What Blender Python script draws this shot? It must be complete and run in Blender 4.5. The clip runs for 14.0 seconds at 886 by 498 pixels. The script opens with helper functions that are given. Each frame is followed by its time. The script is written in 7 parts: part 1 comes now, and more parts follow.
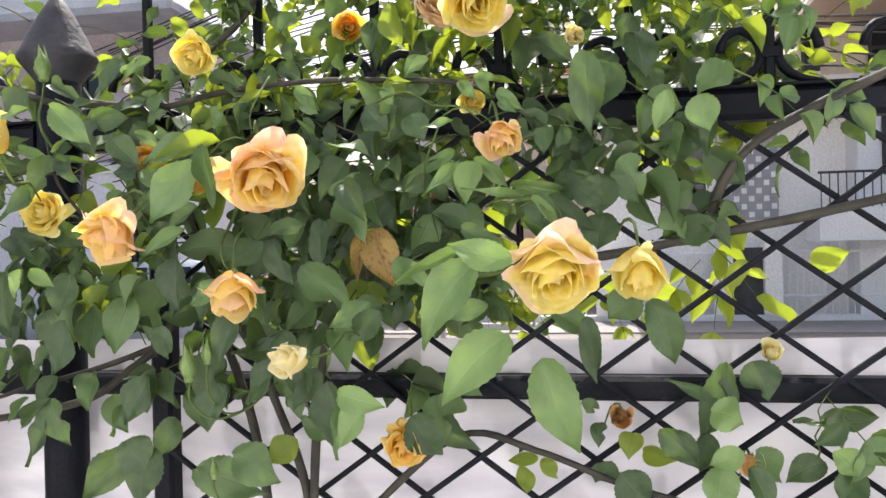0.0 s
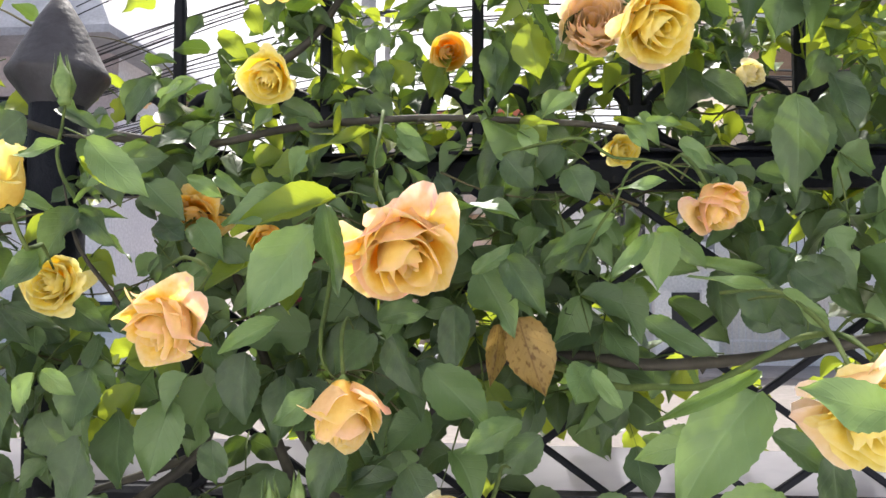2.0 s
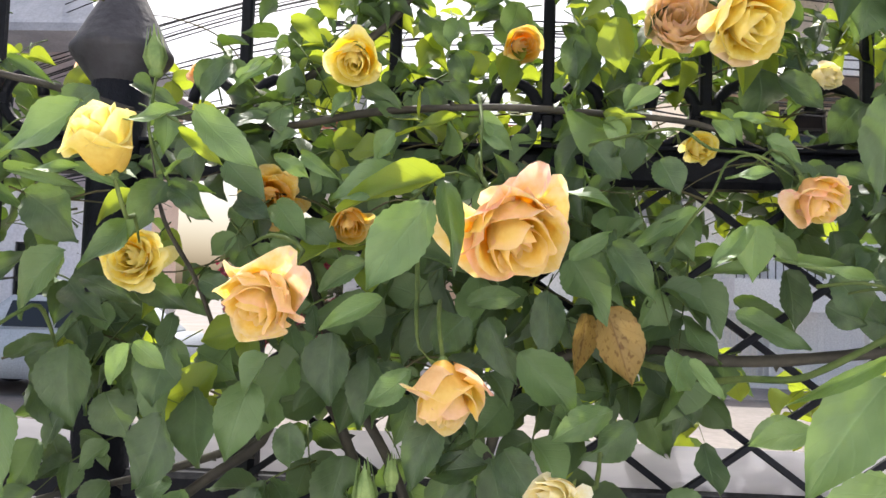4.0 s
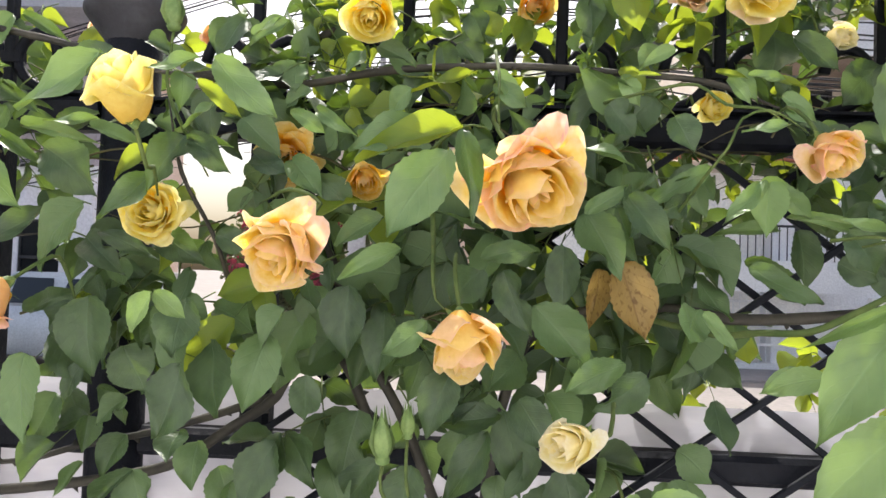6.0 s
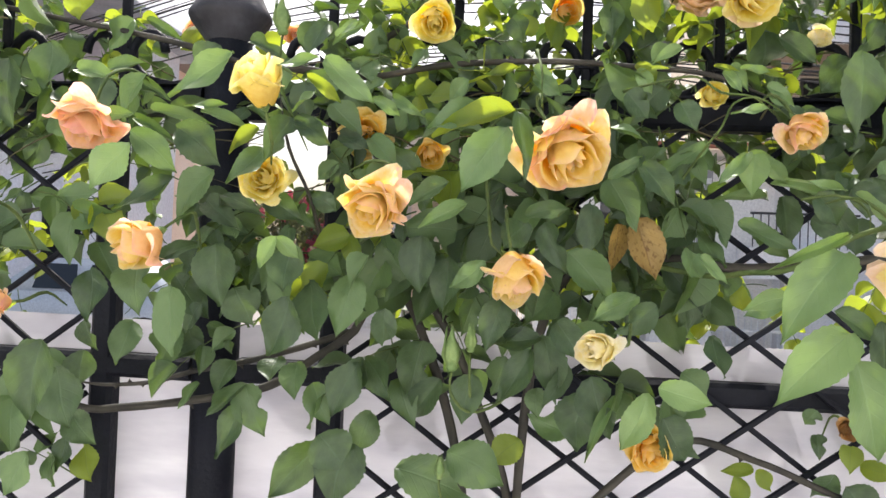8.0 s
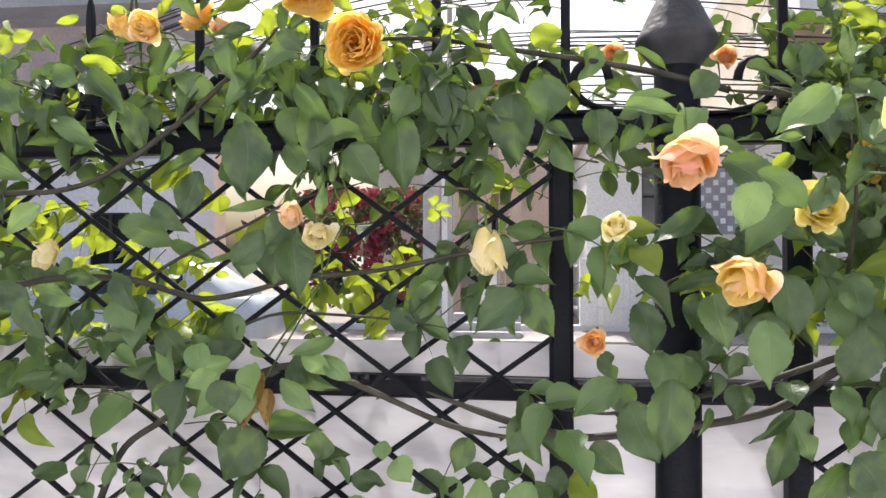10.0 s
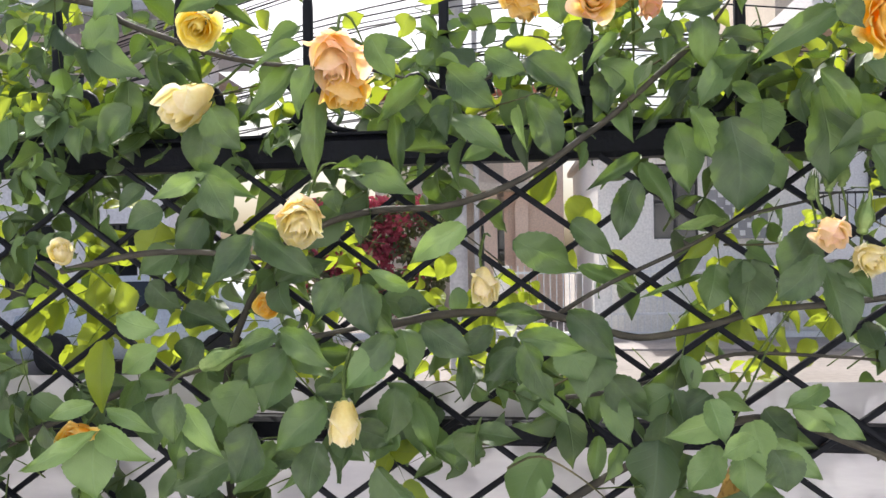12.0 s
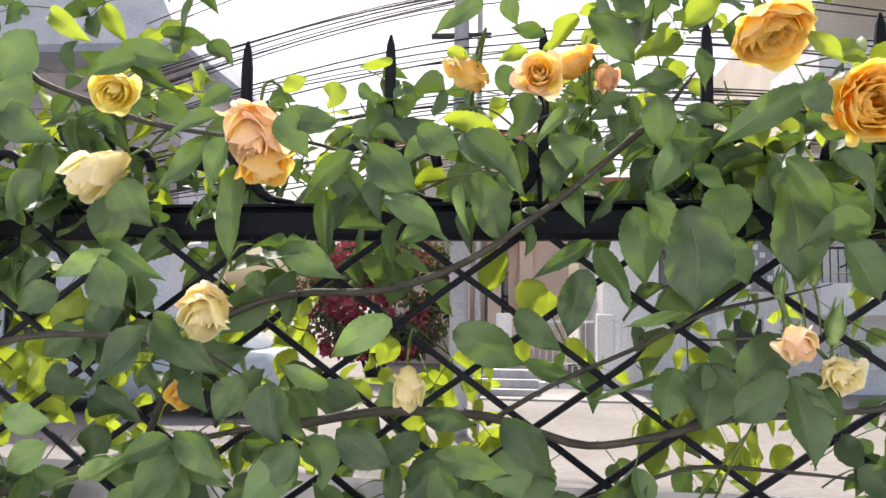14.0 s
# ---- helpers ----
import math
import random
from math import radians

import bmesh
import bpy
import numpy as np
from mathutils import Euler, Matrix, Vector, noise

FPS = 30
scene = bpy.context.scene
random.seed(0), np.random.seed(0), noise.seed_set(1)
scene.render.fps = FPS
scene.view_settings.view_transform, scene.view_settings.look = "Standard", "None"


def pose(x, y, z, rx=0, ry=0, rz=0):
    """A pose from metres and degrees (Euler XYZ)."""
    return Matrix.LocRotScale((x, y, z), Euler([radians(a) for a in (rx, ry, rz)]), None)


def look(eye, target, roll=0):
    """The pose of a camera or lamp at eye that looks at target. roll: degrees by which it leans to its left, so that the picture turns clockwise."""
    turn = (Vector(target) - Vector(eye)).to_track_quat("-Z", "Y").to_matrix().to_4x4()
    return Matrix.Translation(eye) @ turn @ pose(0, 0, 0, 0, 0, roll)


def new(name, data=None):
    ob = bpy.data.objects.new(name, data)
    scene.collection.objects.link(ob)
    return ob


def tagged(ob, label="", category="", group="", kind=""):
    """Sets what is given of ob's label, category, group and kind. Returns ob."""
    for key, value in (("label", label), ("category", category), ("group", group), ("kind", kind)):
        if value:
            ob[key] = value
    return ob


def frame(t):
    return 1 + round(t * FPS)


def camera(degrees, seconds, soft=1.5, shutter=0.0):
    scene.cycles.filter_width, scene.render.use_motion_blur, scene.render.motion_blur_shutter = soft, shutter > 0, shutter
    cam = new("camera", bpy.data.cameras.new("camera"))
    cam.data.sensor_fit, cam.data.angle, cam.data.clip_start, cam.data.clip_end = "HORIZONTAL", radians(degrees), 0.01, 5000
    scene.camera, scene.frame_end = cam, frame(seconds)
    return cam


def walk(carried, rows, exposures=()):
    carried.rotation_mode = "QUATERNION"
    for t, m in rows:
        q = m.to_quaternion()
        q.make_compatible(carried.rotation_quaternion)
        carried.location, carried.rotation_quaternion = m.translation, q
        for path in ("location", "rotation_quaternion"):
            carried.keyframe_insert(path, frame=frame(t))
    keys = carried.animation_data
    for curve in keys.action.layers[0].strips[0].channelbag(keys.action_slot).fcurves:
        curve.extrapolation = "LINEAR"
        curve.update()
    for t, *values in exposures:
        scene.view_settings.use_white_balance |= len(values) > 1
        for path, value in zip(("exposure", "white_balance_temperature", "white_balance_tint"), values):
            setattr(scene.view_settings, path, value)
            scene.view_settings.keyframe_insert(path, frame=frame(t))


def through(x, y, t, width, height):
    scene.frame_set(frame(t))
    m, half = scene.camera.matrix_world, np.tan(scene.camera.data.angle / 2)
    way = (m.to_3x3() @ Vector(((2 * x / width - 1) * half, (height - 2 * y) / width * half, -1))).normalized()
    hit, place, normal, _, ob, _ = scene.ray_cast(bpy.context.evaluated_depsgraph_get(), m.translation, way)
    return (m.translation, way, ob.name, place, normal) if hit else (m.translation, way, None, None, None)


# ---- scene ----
cam = camera(59.2, 14.0)
PATH = [
    (0, (0.743, -0.998, 1.597), (0.384, 0.969, 1.592), -1.3),
    (0.5, (0.702, -0.885, 1.596), (0.346, 1.083, 1.608), -1.5),
    (1, (0.669, -0.82, 1.612), (0.351, 1.154, 1.643), -1.2),
    (1.5, (0.583, -0.798, 1.629), (0.328, 1.185, 1.68), -0.7),
    (2, (0.51, -0.812, 1.648), (0.325, 1.178, 1.735), -0.1),
    (2.5, (0.482, -0.832, 1.666), (0.341, 1.16, 1.777), 0.6),
    (3, (0.452, -0.827, 1.659), (0.328, 1.165, 1.79), 1.1),
    (3.5, (0.428, -0.815, 1.64), (0.305, 1.176, 1.77), 1.5),
    (5.8, (0.408, -0.816, 1.601), (0.265, 1.177, 1.675), 2.2),
    (6, (0.408, -0.82, 1.601), (0.272, 1.174, 1.674), 2.1),
    (6.5, (0.406, -0.841, 1.598), (0.29, 1.154, 1.662), 2.0),
    (7, (0.402, -0.876, 1.586), (0.292, 1.12, 1.648), 2.0),
    (7.5, (0.411, -0.935, 1.584), (0.281, 1.06, 1.641), 2.2),
    (8, (0.379, -0.993, 1.561), (0.213, 0.999, 1.605), 2.2),
    (8.5, (0.239, -1.029, 1.572), (0.041, 0.96, 1.602), 1.9),
    (9, (0.011, -1.049, 1.57), (-0.21, 0.939, 1.595), 1.2),
    (9.2, (-0.062, -1.065, 1.583), (-0.276, 0.923, 1.608), 0.8),
    (11.3, (-0.523, -0.969, 1.614), (-0.717, 1.021, 1.606), -1.1),
    (11.5, (-0.636, -0.948, 1.624), (-0.807, 1.045, 1.619), -1.1),
    (12, (-0.783, -0.908, 1.626), (-0.947, 1.085, 1.656), -0.8),
    (12.5, (-0.793, -0.855, 1.629), (-0.943, 1.139, 1.676), -0.4),
    (13, (-0.771, -0.839, 1.645), (-0.94, 1.152, 1.725), -0.0),
    (13.5, (-0.743, -0.818, 1.649), (-0.919, 1.17, 1.772), 0.4),
    (14, (-0.713, -0.821, 1.676), (-0.894, 1.166, 1.816), 0.7),
]
walk(cam, [(t, look(eye, target, roll)) for t, eye, target, roll in PATH], exposures=[(0, 1.23), (8, 1.23), (9.5, 1.17), (12, 1.16), (14, 1.10)])

# ---- light ----
SUN_EL, SUN_AZ = radians(56), radians(-14)   # behind the fence, a little to the west of its normal
world = bpy.data.worlds.new("sky")
scene.world = world
world.use_nodes = True
wn, wl = world.node_tree.nodes, world.node_tree.links
sky = wn.new("ShaderNodeTexSky")
sky.sky_type, sky.sun_disc = "NISHITA", False
sky.sun_elevation, sky.sun_rotation = SUN_EL, SUN_AZ
sky.air_density, sky.dust_density = 1.0, 6.0
wn["Background"].inputs["Strength"].default_value = 0.098
wl.new(sky.outputs[0], wn["Background"].inputs["Color"])
sun_data = bpy.data.lights.new("sun", "SUN")
sun_data.energy, sun_data.angle, sun_data.color = 3.3, radians(0.6), (1.0, 0.965, 0.91)
sun = new("sun", sun_data)
sun.matrix_world = look((math.sin(SUN_AZ) * 40, math.cos(SUN_AZ) * 40, 40 * math.tan(SUN_EL)), (0, 0, 0))


# ---- materials ----
def shader(name, rough=0.6, metal=0.0, spec=0.5):
    m = bpy.data.materials.new(name)
    m.use_nodes = True
    b = m.node_tree.nodes["Principled BSDF"]
    b.inputs["Roughness"].default_value, b.inputs["Metallic"].default_value = rough, metal
    b.inputs["Specular IOR Level"].default_value = spec
    return m, m.node_tree.nodes, m.node_tree.links, b


def noise_ramp(n, l, coord, scale, stops, detail=6):
    """Noise of the given scale through a colour ramp. Returns the colour socket and the noise socket."""
    t = n.new("ShaderNodeTexNoise")
    t.inputs["Scale"].default_value, t.inputs["Detail"].default_value = scale, detail
    l.new(coord, t.inputs["Vector"])
    r = n.new("ShaderNodeValToRGB")
    while len(r.color_ramp.elements) < len(stops):
        r.color_ramp.elements.new(0.5)
    for e, (at, c) in zip(r.color_ramp.elements, stops):
        e.position, e.color = at, (*c, 1)
    l.new(t.outputs["Fac"], r.inputs["Fac"])
    return r.outputs["Color"], t.outputs["Fac"]


def blend(n, l, fac, a, b, mode="MIX"):
    x = n.new("ShaderNodeMix")
    x.data_type, x.blend_type = "RGBA", mode
    for sock, v in ((x.inputs["Factor"], fac), (x.inputs[6], a), (x.inputs[7], b)):
        if isinstance(v, (int, float)):
            sock.default_value = v
        elif isinstance(v, tuple):
            sock.default_value = (*v, 1)
        else:
            l.new(v, sock)
    return x.outputs[2]


def bumped(n, l, b, height, strength, distance):
    k = n.new("ShaderNodeBump")
    k.inputs["Strength"].default_value, k.inputs["Distance"].default_value = strength, distance
    l.new(height, k.inputs["Height"])
    l.new(k.outputs["Normal"], b.inputs["Normal"])


def mottled(name, dark, light, scale, rough=0.7, fine=60, bump=0.3, depth=0.002, metal=0.0, spec=0.4):
    """A plain surface with broad stains and fine grain in world-sized coordinates."""
    m, n, l, b = shader(name, rough, metal, spec)
    c = n.new("ShaderNodeTexCoord").outputs["Object"]
    mid = tuple((p + q) / 2 for p, q in zip(dark, light))
    col, _ = noise_ramp(n, l, c, scale, ((0.3, dark), (0.5, mid), (0.7, light)))
    grain, g = noise_ramp(n, l, c, fine, ((0.3, (0.78, 0.78, 0.78)), (0.7, (1, 1, 1))))
    l.new(blend(n, l, 1.0, col, grain, "MULTIPLY"), b.inputs["Base Color"])
    bumped(n, l, b, g, bump, depth)
    return m


IRON = mottled("black_iron_paint", (0.004, 0.0048, 0.0085), (0.010, 0.0115, 0.019), 9, 0.55, 140, 0.9, 0.0015, 0.0, 0.14)
FINIAL = mottled("weathered_black_paint", (0.014, 0.014, 0.020), (0.052, 0.051, 0.064), 24, 0.6, 110, 0.8, 0.002, 0.0, 0.4)
CANE = mottled("brown_rose_cane", (0.018, 0.017, 0.014), (0.060, 0.053, 0.040), 30, 0.7, 200, 0.6, 0.001)
TWIG = mottled("green_rose_stem", (0.05, 0.085, 0.025), (0.13, 0.17, 0.055), 30, 0.75, 200, 0.3, 0.0005, 0.0, 0.15)
OLD_TWIG = mottled("brown_green_twig", (0.045, 0.050, 0.022), (0.14, 0.12, 0.065), 20, 0.75, 200, 0.3, 0.0005, 0.0, 0.2)
CALYX = mottled("green_calyx", (0.08, 0.15, 0.04), (0.2, 0.28, 0.09), 60, 0.55, 300, 0.3, 0.0005)


def leafy(name, deep, fresh, glow, random_from, through=0.25, spots=0.0):
    """A leaf blade: green upper face with paler veins, light passing through it. random_from: 'object' or 'island'."""
    m, n, l, b = shader(name, 0.46, 0.0, 0.42)
    r = (n.new("ShaderNodeObjectInfo").outputs["Random"] if random_from == "object" else n.new("ShaderNodeNewGeometry").outputs["Random Per Island"])
    uv = n.new("ShaderNodeUVMap")
    uv.uv_map = "blade"
    sep = n.new("ShaderNodeSeparateXYZ")
    l.new(uv.outputs[0], sep.inputs[0])

    def calc(op, a, c=0.0, d=None):
        k = n.new("ShaderNodeMath")
        k.operation = op
        for i, v in enumerate((a, c) if d is None else (a, c, d)):
            if isinstance(v, (int, float)):
                k.inputs[i].default_value = v
            else:
                l.new(v, k.inputs[i])
        return k.outputs[0]

    side = calc("ABSOLUTE", calc("SUBTRACT", sep.outputs[0], 0.5))
    rib = calc("SUBTRACT", 1.0, calc("SMOOTH_MIN", calc("MULTIPLY", side, 28), 1.0, 0.4))
    rib = calc("MAXIMUM", rib, 0.0)
    lines = calc("SINE", calc("MULTIPLY", calc("SUBTRACT", sep.outputs[1], calc("MULTIPLY", side, 0.62)), 44))
    vein = calc("POWER", calc("MAXIMUM", lines, 0.0), 9.0)
    veins = calc("MAXIMUM", rib, calc("MULTIPLY", vein, 0.28))
    c = n.new("ShaderNodeTexCoord").outputs["Object"]
    patch, p = noise_ramp(n, l, c, 4, ((0.30, deep), (0.75, tuple(0.6 * p + 0.4 * q for p, q in zip(deep, fresh)))), 3)
    base = patch
    tone = blend(n, l, calc("MULTIPLY", calc("POWER", r, 2.0), 0.95), base, fresh)
    col = blend(n, l, calc("MULTIPLY", veins, 0.15), tone, tuple(min(1, v * 1.7 + 0.03) for v in fresh))
    if spots:
        dots, _ = noise_ramp(n, l, c, 11, ((0.0, (0.12, 0.06, 0.02)), (0.38, (0.30, 0.17, 0.05)), (0.46, (1, 1, 1))))
        col = blend(n, l, calc("MULTIPLY", veins, 0.8), col, (0.12, 0.05, 0.015))
        col = blend(n, l, spots, col, dots, "MULTIPLY")
    l.new(col, b.inputs["Base Color"])
    bumped(n, l, b, calc("SUBTRACT", p, calc("MULTIPLY", veins, 0.45)), 0.45, 0.0025)
    t = n.new("ShaderNodeBsdfTranslucent")
    l.new(blend(n, l, calc("MULTIPLY", veins, 0.35), glow, fresh), t.inputs["Color"])
    mix = n.new("ShaderNodeMixShader")
    mix.inputs["Fac"].default_value = through
    l.new(b.outputs[0], mix.inputs[1]), l.new(t.outputs[0], mix.inputs[2])
    l.new(mix.outputs[0], n["Material Output"].inputs["Surface"])
    return m


# blue-green for leaves in shade; the yellow-green copy has backlight put into it
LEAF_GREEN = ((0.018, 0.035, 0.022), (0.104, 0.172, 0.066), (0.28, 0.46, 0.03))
BACKLIT_GREEN = ((0.070, 0.125, 0.020), (0.170, 0.230, 0.050), (0.44, 0.53, 0.03))
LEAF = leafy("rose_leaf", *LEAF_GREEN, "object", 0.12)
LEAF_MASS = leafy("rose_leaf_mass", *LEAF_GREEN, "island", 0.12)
LEAF_MASS_BACKLIT = leafy("young_rose_leaf", *BACKLIT_GREEN, "island", 0.45)
# paler copy of the leaf: sunlight and sky sheen put into its colour
LEAF_LIT = leafy("light_rose_leaf", (0.084, 0.146, 0.062), (0.190, 0.285, 0.110), (0.36, 0.54, 0.06), "object", 0.15)
LEAF_BACKLIT = leafy("tender_rose_leaf", *BACKLIT_GREEN, "object", 0.45)
LEAF_DRY = leafy("dry_rose_leaf", (0.24, 0.155, 0.045), (0.34, 0.24, 0.08), (0.40, 0.26, 0.07), "object", 0.25, 0.8)


def petal_look(name, heart, inner, rim, outer, blush, through=0.74):
    """A petal: deep colour at the foot of its inner face, paler towards the rim; the outer face (v from 1.5 to 2.5) pale and blushed."""
    m, n, l, b = shader(name, 0.55, 0.0, 0.25)
    uv = n.new("ShaderNodeUVMap")
    uv.uv_map = "blade"
    sep = n.new("ShaderNodeSeparateXYZ")
    l.new(uv.outputs[0], sep.inputs[0])

    def calc(op, a, c=0.0, d=0.0):
        k = n.new("ShaderNodeMath")
        k.operation = op
        for i, v in enumerate((a, c, d)):
            if isinstance(v, (int, float)):
                k.inputs[i].default_value = v
            else:
                l.new(v, k.inputs[i])
        return k.outputs[0]

    def ramped(fac, stops):
        ramp = n.new("ShaderNodeValToRGB")
        ramp.color_ramp.elements.new(0.5)
        for e, (at, col) in zip(ramp.color_ramp.elements, stops):
            e.position, e.color = at, (*col, 1)
        l.new(fac, ramp.inputs["Fac"])
        return ramp.outputs["Color"]

    c = n.new("ShaderNodeTexCoord").outputs["Object"]
    rnd = n.new("ShaderNodeObjectInfo").outputs["Random"]
    is_outer = calc("GREATER_THAN", sep.outputs[1], 1.25)
    along = calc("SUBTRACT", sep.outputs[1], calc("MULTIPLY", is_outer, 1.5))
    tint, f = noise_ramp(n, l, c, 14, ((0.3, (0.93, 0.90, 0.86)), (0.7, (1, 1, 1))))
    fac = calc("ADD", along, calc("MULTIPLY", calc("SUBTRACT", f, 0.5), 0.35))
    inside = ramped(fac, ((0.20, heart), (0.72, inner), (0.97, rim)))
    outside = ramped(calc("ADD", fac, calc("MULTIPLY", calc("SUBTRACT", rnd, 0.5), 0.3)), ((0.15, inner), (0.66, outer), (0.97, blush)))
    col = blend(n, l, 1.0, blend(n, l, is_outer, inside, outside), tint, "MULTIPLY")
    l.new(col, b.inputs["Base Color"])
    w = n.new("ShaderNodeTexWave")
    w.inputs["Scale"].default_value, w.inputs["Distortion"].default_value = 9.0, 2.5
    l.new(uv.outputs[0], w.inputs["Vector"])
    bumped(n, l, b, w.outputs["Fac"], 0.10, 0.001)
    t = n.new("ShaderNodeBsdfTranslucent")
    l.new(col, t.inputs["Color"])
    mix = n.new("ShaderNodeMixShader")
    mix.inputs["Fac"].default_value = through
    l.new(b.outputs[0], mix.inputs[1]), l.new(t.outputs[0], mix.inputs[2])
    l.new(mix.outputs[0], n["Material Output"].inputs["Surface"])
    return m


PETAL = {
    "peach": petal_look("peach_petal", (0.99, 0.66, 0.06), (0.99, 0.86, 0.28), (0.99, 0.92, 0.66), (0.99, 0.89, 0.46), (0.99, 0.80, 0.70)),
    "yellow": petal_look("yellow_petal", (0.99, 0.74, 0.06), (0.99, 0.91, 0.30), (0.99, 0.95, 0.60), (0.99, 0.93, 0.44), (0.99, 0.94, 0.70)),
    "withered": petal_look("withered_petal", (0.34, 0.14, 0.04), (0.46, 0.23, 0.07), (0.52, 0.31, 0.13), (0.42, 0.22, 0.08), (0.46, 0.27, 0.13), 0.4),
    "golden": petal_look("golden_petal", (0.98, 0.60, 0.04), (0.98, 0.76, 0.18), (0.98, 0.87, 0.48), (0.98, 0.83, 0.32), (0.98, 0.85, 0.58)),
    "cream": petal_look("cream_petal", (0.98, 0.86, 0.34), (0.98, 0.93, 0.58), (0.98, 0.96, 0.84), (0.98, 0.95, 0.72), (0.98, 0.94, 0.84)),
    "pink": petal_look("pink_edged_petal", (0.99, 0.70, 0.18), (0.99, 0.82, 0.44), (0.99, 0.85, 0.71), (0.99, 0.82, 0.58), (0.99, 0.70, 0.68)),
    "blush": petal_look("blush_outer_petal", (0.99, 0.80, 0.36), (0.99, 0.87, 0.58), (0.99, 0.88, 0.78), (0.99, 0.88, 0.68), (0.99, 0.83, 0.77)),
}


# ---- building blocks ----
def put_mesh(name, verts, faces, material, parent=None, label="", uvs=None, smooth=True):
    me = bpy.data.meshes.new(name)
    me.from_pydata([tuple(v) for v in verts], [], faces)
    if uvs is not None:
        layer = me.uv_layers.new(name="blade")
        loops = np.zeros(len(me.loops), dtype=np.int32)
        me.loops.foreach_get("vertex_index", loops)
        layer.data.foreach_set("uv", np.asarray(uvs, dtype=np.float32)[loops].ravel())
    me.materials.append(material)
    if smooth:
        me.polygons.foreach_set("use_smooth", [True] * len(me.polygons))
    ob = new(name, me)
    if parent:
        ob.parent = parent
    if label:
        tagged(ob, label)
    return ob


def part(name, bm, material, parent=None, label="", smooth=False):
    me = bpy.data.meshes.new(name)
    bm.to_mesh(me)
    bm.free()
    me.materials.append(material)
    if smooth:
        me.polygons.foreach_set("use_smooth", [True] * len(me.polygons))
    ob = new(name, me)
    if parent:
        ob.parent = parent
    if label:
        tagged(ob, label)
    return ob


def root(name, label, category, at=(0, 0, 0), group="", kind=""):
    ob = new(name)
    ob.location = at
    ob.empty_display_size = 0.05
    return tagged(ob, label, category, group, kind)


def box(bm, x0, x1, y0, y1, z0, z1, bevel=0.0):
    made = bmesh.ops.create_cube(bm, size=1.0)["verts"]
    for v in made:
        v.co = Vector((x0 + (v.co.x + 0.5) * (x1 - x0), y0 + (v.co.y + 0.5) * (y1 - y0), z0 + (v.co.z + 0.5) * (z1 - z0)))
    if bevel:
        edges = list({e for v in made for e in v.link_edges})
        bmesh.ops.bevel(bm, geom=edges, offset=bevel, segments=1, affect="EDGES")
    return bm


def slab(name, x0, x1, y0, y1, z0, z1, material, parent=None, label="", bevel=0.003):
    return part(name, box(bmesh.new(), x0, x1, y0, y1, z0, z1, bevel), material, parent, label)


def bar(name, a, b, w, d, material, parent, label="", point=0.0):
    """A square bar with chamfered edges from a to b; point: length over which its end tapers."""
    a, b = Vector(a), Vector(b)
    run = (b - a).normalized()
    ref = Vector((0, 1, 0))
    u = run.cross(ref).normalized()
    prof = [(0.5, 0.32), (0.32, 0.5), (-0.32, 0.5), (-0.5, 0.32), (-0.5, -0.32), (-0.32, -0.5), (0.32, -0.5), (0.5, -0.32)]
    stations = [(a, 1.0)] + ([(b - run * point, 1.0), (b - run * point * 0.35, 0.72), (b, 0.22)] if point else [(b, 1.0)])
    verts, faces = [], []
    for c, s in stations:
        verts += [c + u * (p * w * s) + ref * (q * d * s) for p, q in prof]
    for k in range(len(stations) - 1):
        faces += [(k * 8 + i, k * 8 + (i + 1) % 8, k * 8 + 8 + (i + 1) % 8, k * 8 + 8 + i) for i in range(8)]
    last = len(verts) - 8
    faces += [tuple(range(7, -1, -1)), tuple(range(last, last + 8))]
    return put_mesh(name, verts, faces, material, parent, label, smooth=False)


def lathe(name, prof, material, parent, label="", sides=28, at=(0, 0, 0)):
    """A turned shape: radius and height from bottom to top."""
    verts, faces = [], []
    for r, z in prof:
        verts += [(at[0] + r * math.cos(2 * math.pi * i / sides), at[1] + r * math.sin(2 * math.pi * i / sides), at[2] + z) for i in range(sides)]
    for k in range(len(prof) - 1):
        faces += [(k * sides + i, k * sides + (i + 1) % sides, (k + 1) * sides + (i + 1) % sides, (k + 1) * sides + i) for i in range(sides)]
    n = len(verts)
    faces += [tuple(range(sides - 1, -1, -1)), tuple(range(n - sides, n))]
    ob = put_mesh(name, verts, faces, material, parent, label)
    return ob


def spline(points, step=0.02):
    """A smooth line (Catmull-Rom) through the points."""
    p = [Vector(q) for q in points]
    p = [p[0] * 2 - p[1]] + p + [p[-1] * 2 - p[-2]]
    out = []
    for i in range(1, len(p) - 2):
        n = max(2, int((p[i + 1] - p[i]).length / step))
        for k in range(n):
            t = k / n
            out.append(0.5 * (2 * p[i] + (p[i + 1] - p[i - 1]) * t + (2 * p[i - 1] - 5 * p[i] + 4 * p[i + 1] - p[i + 2]) * t * t
                              + (3 * p[i] - p[i - 1] - 3 * p[i + 1] + p[i + 2]) * t ** 3))
    out.append(p[-2])
    return out


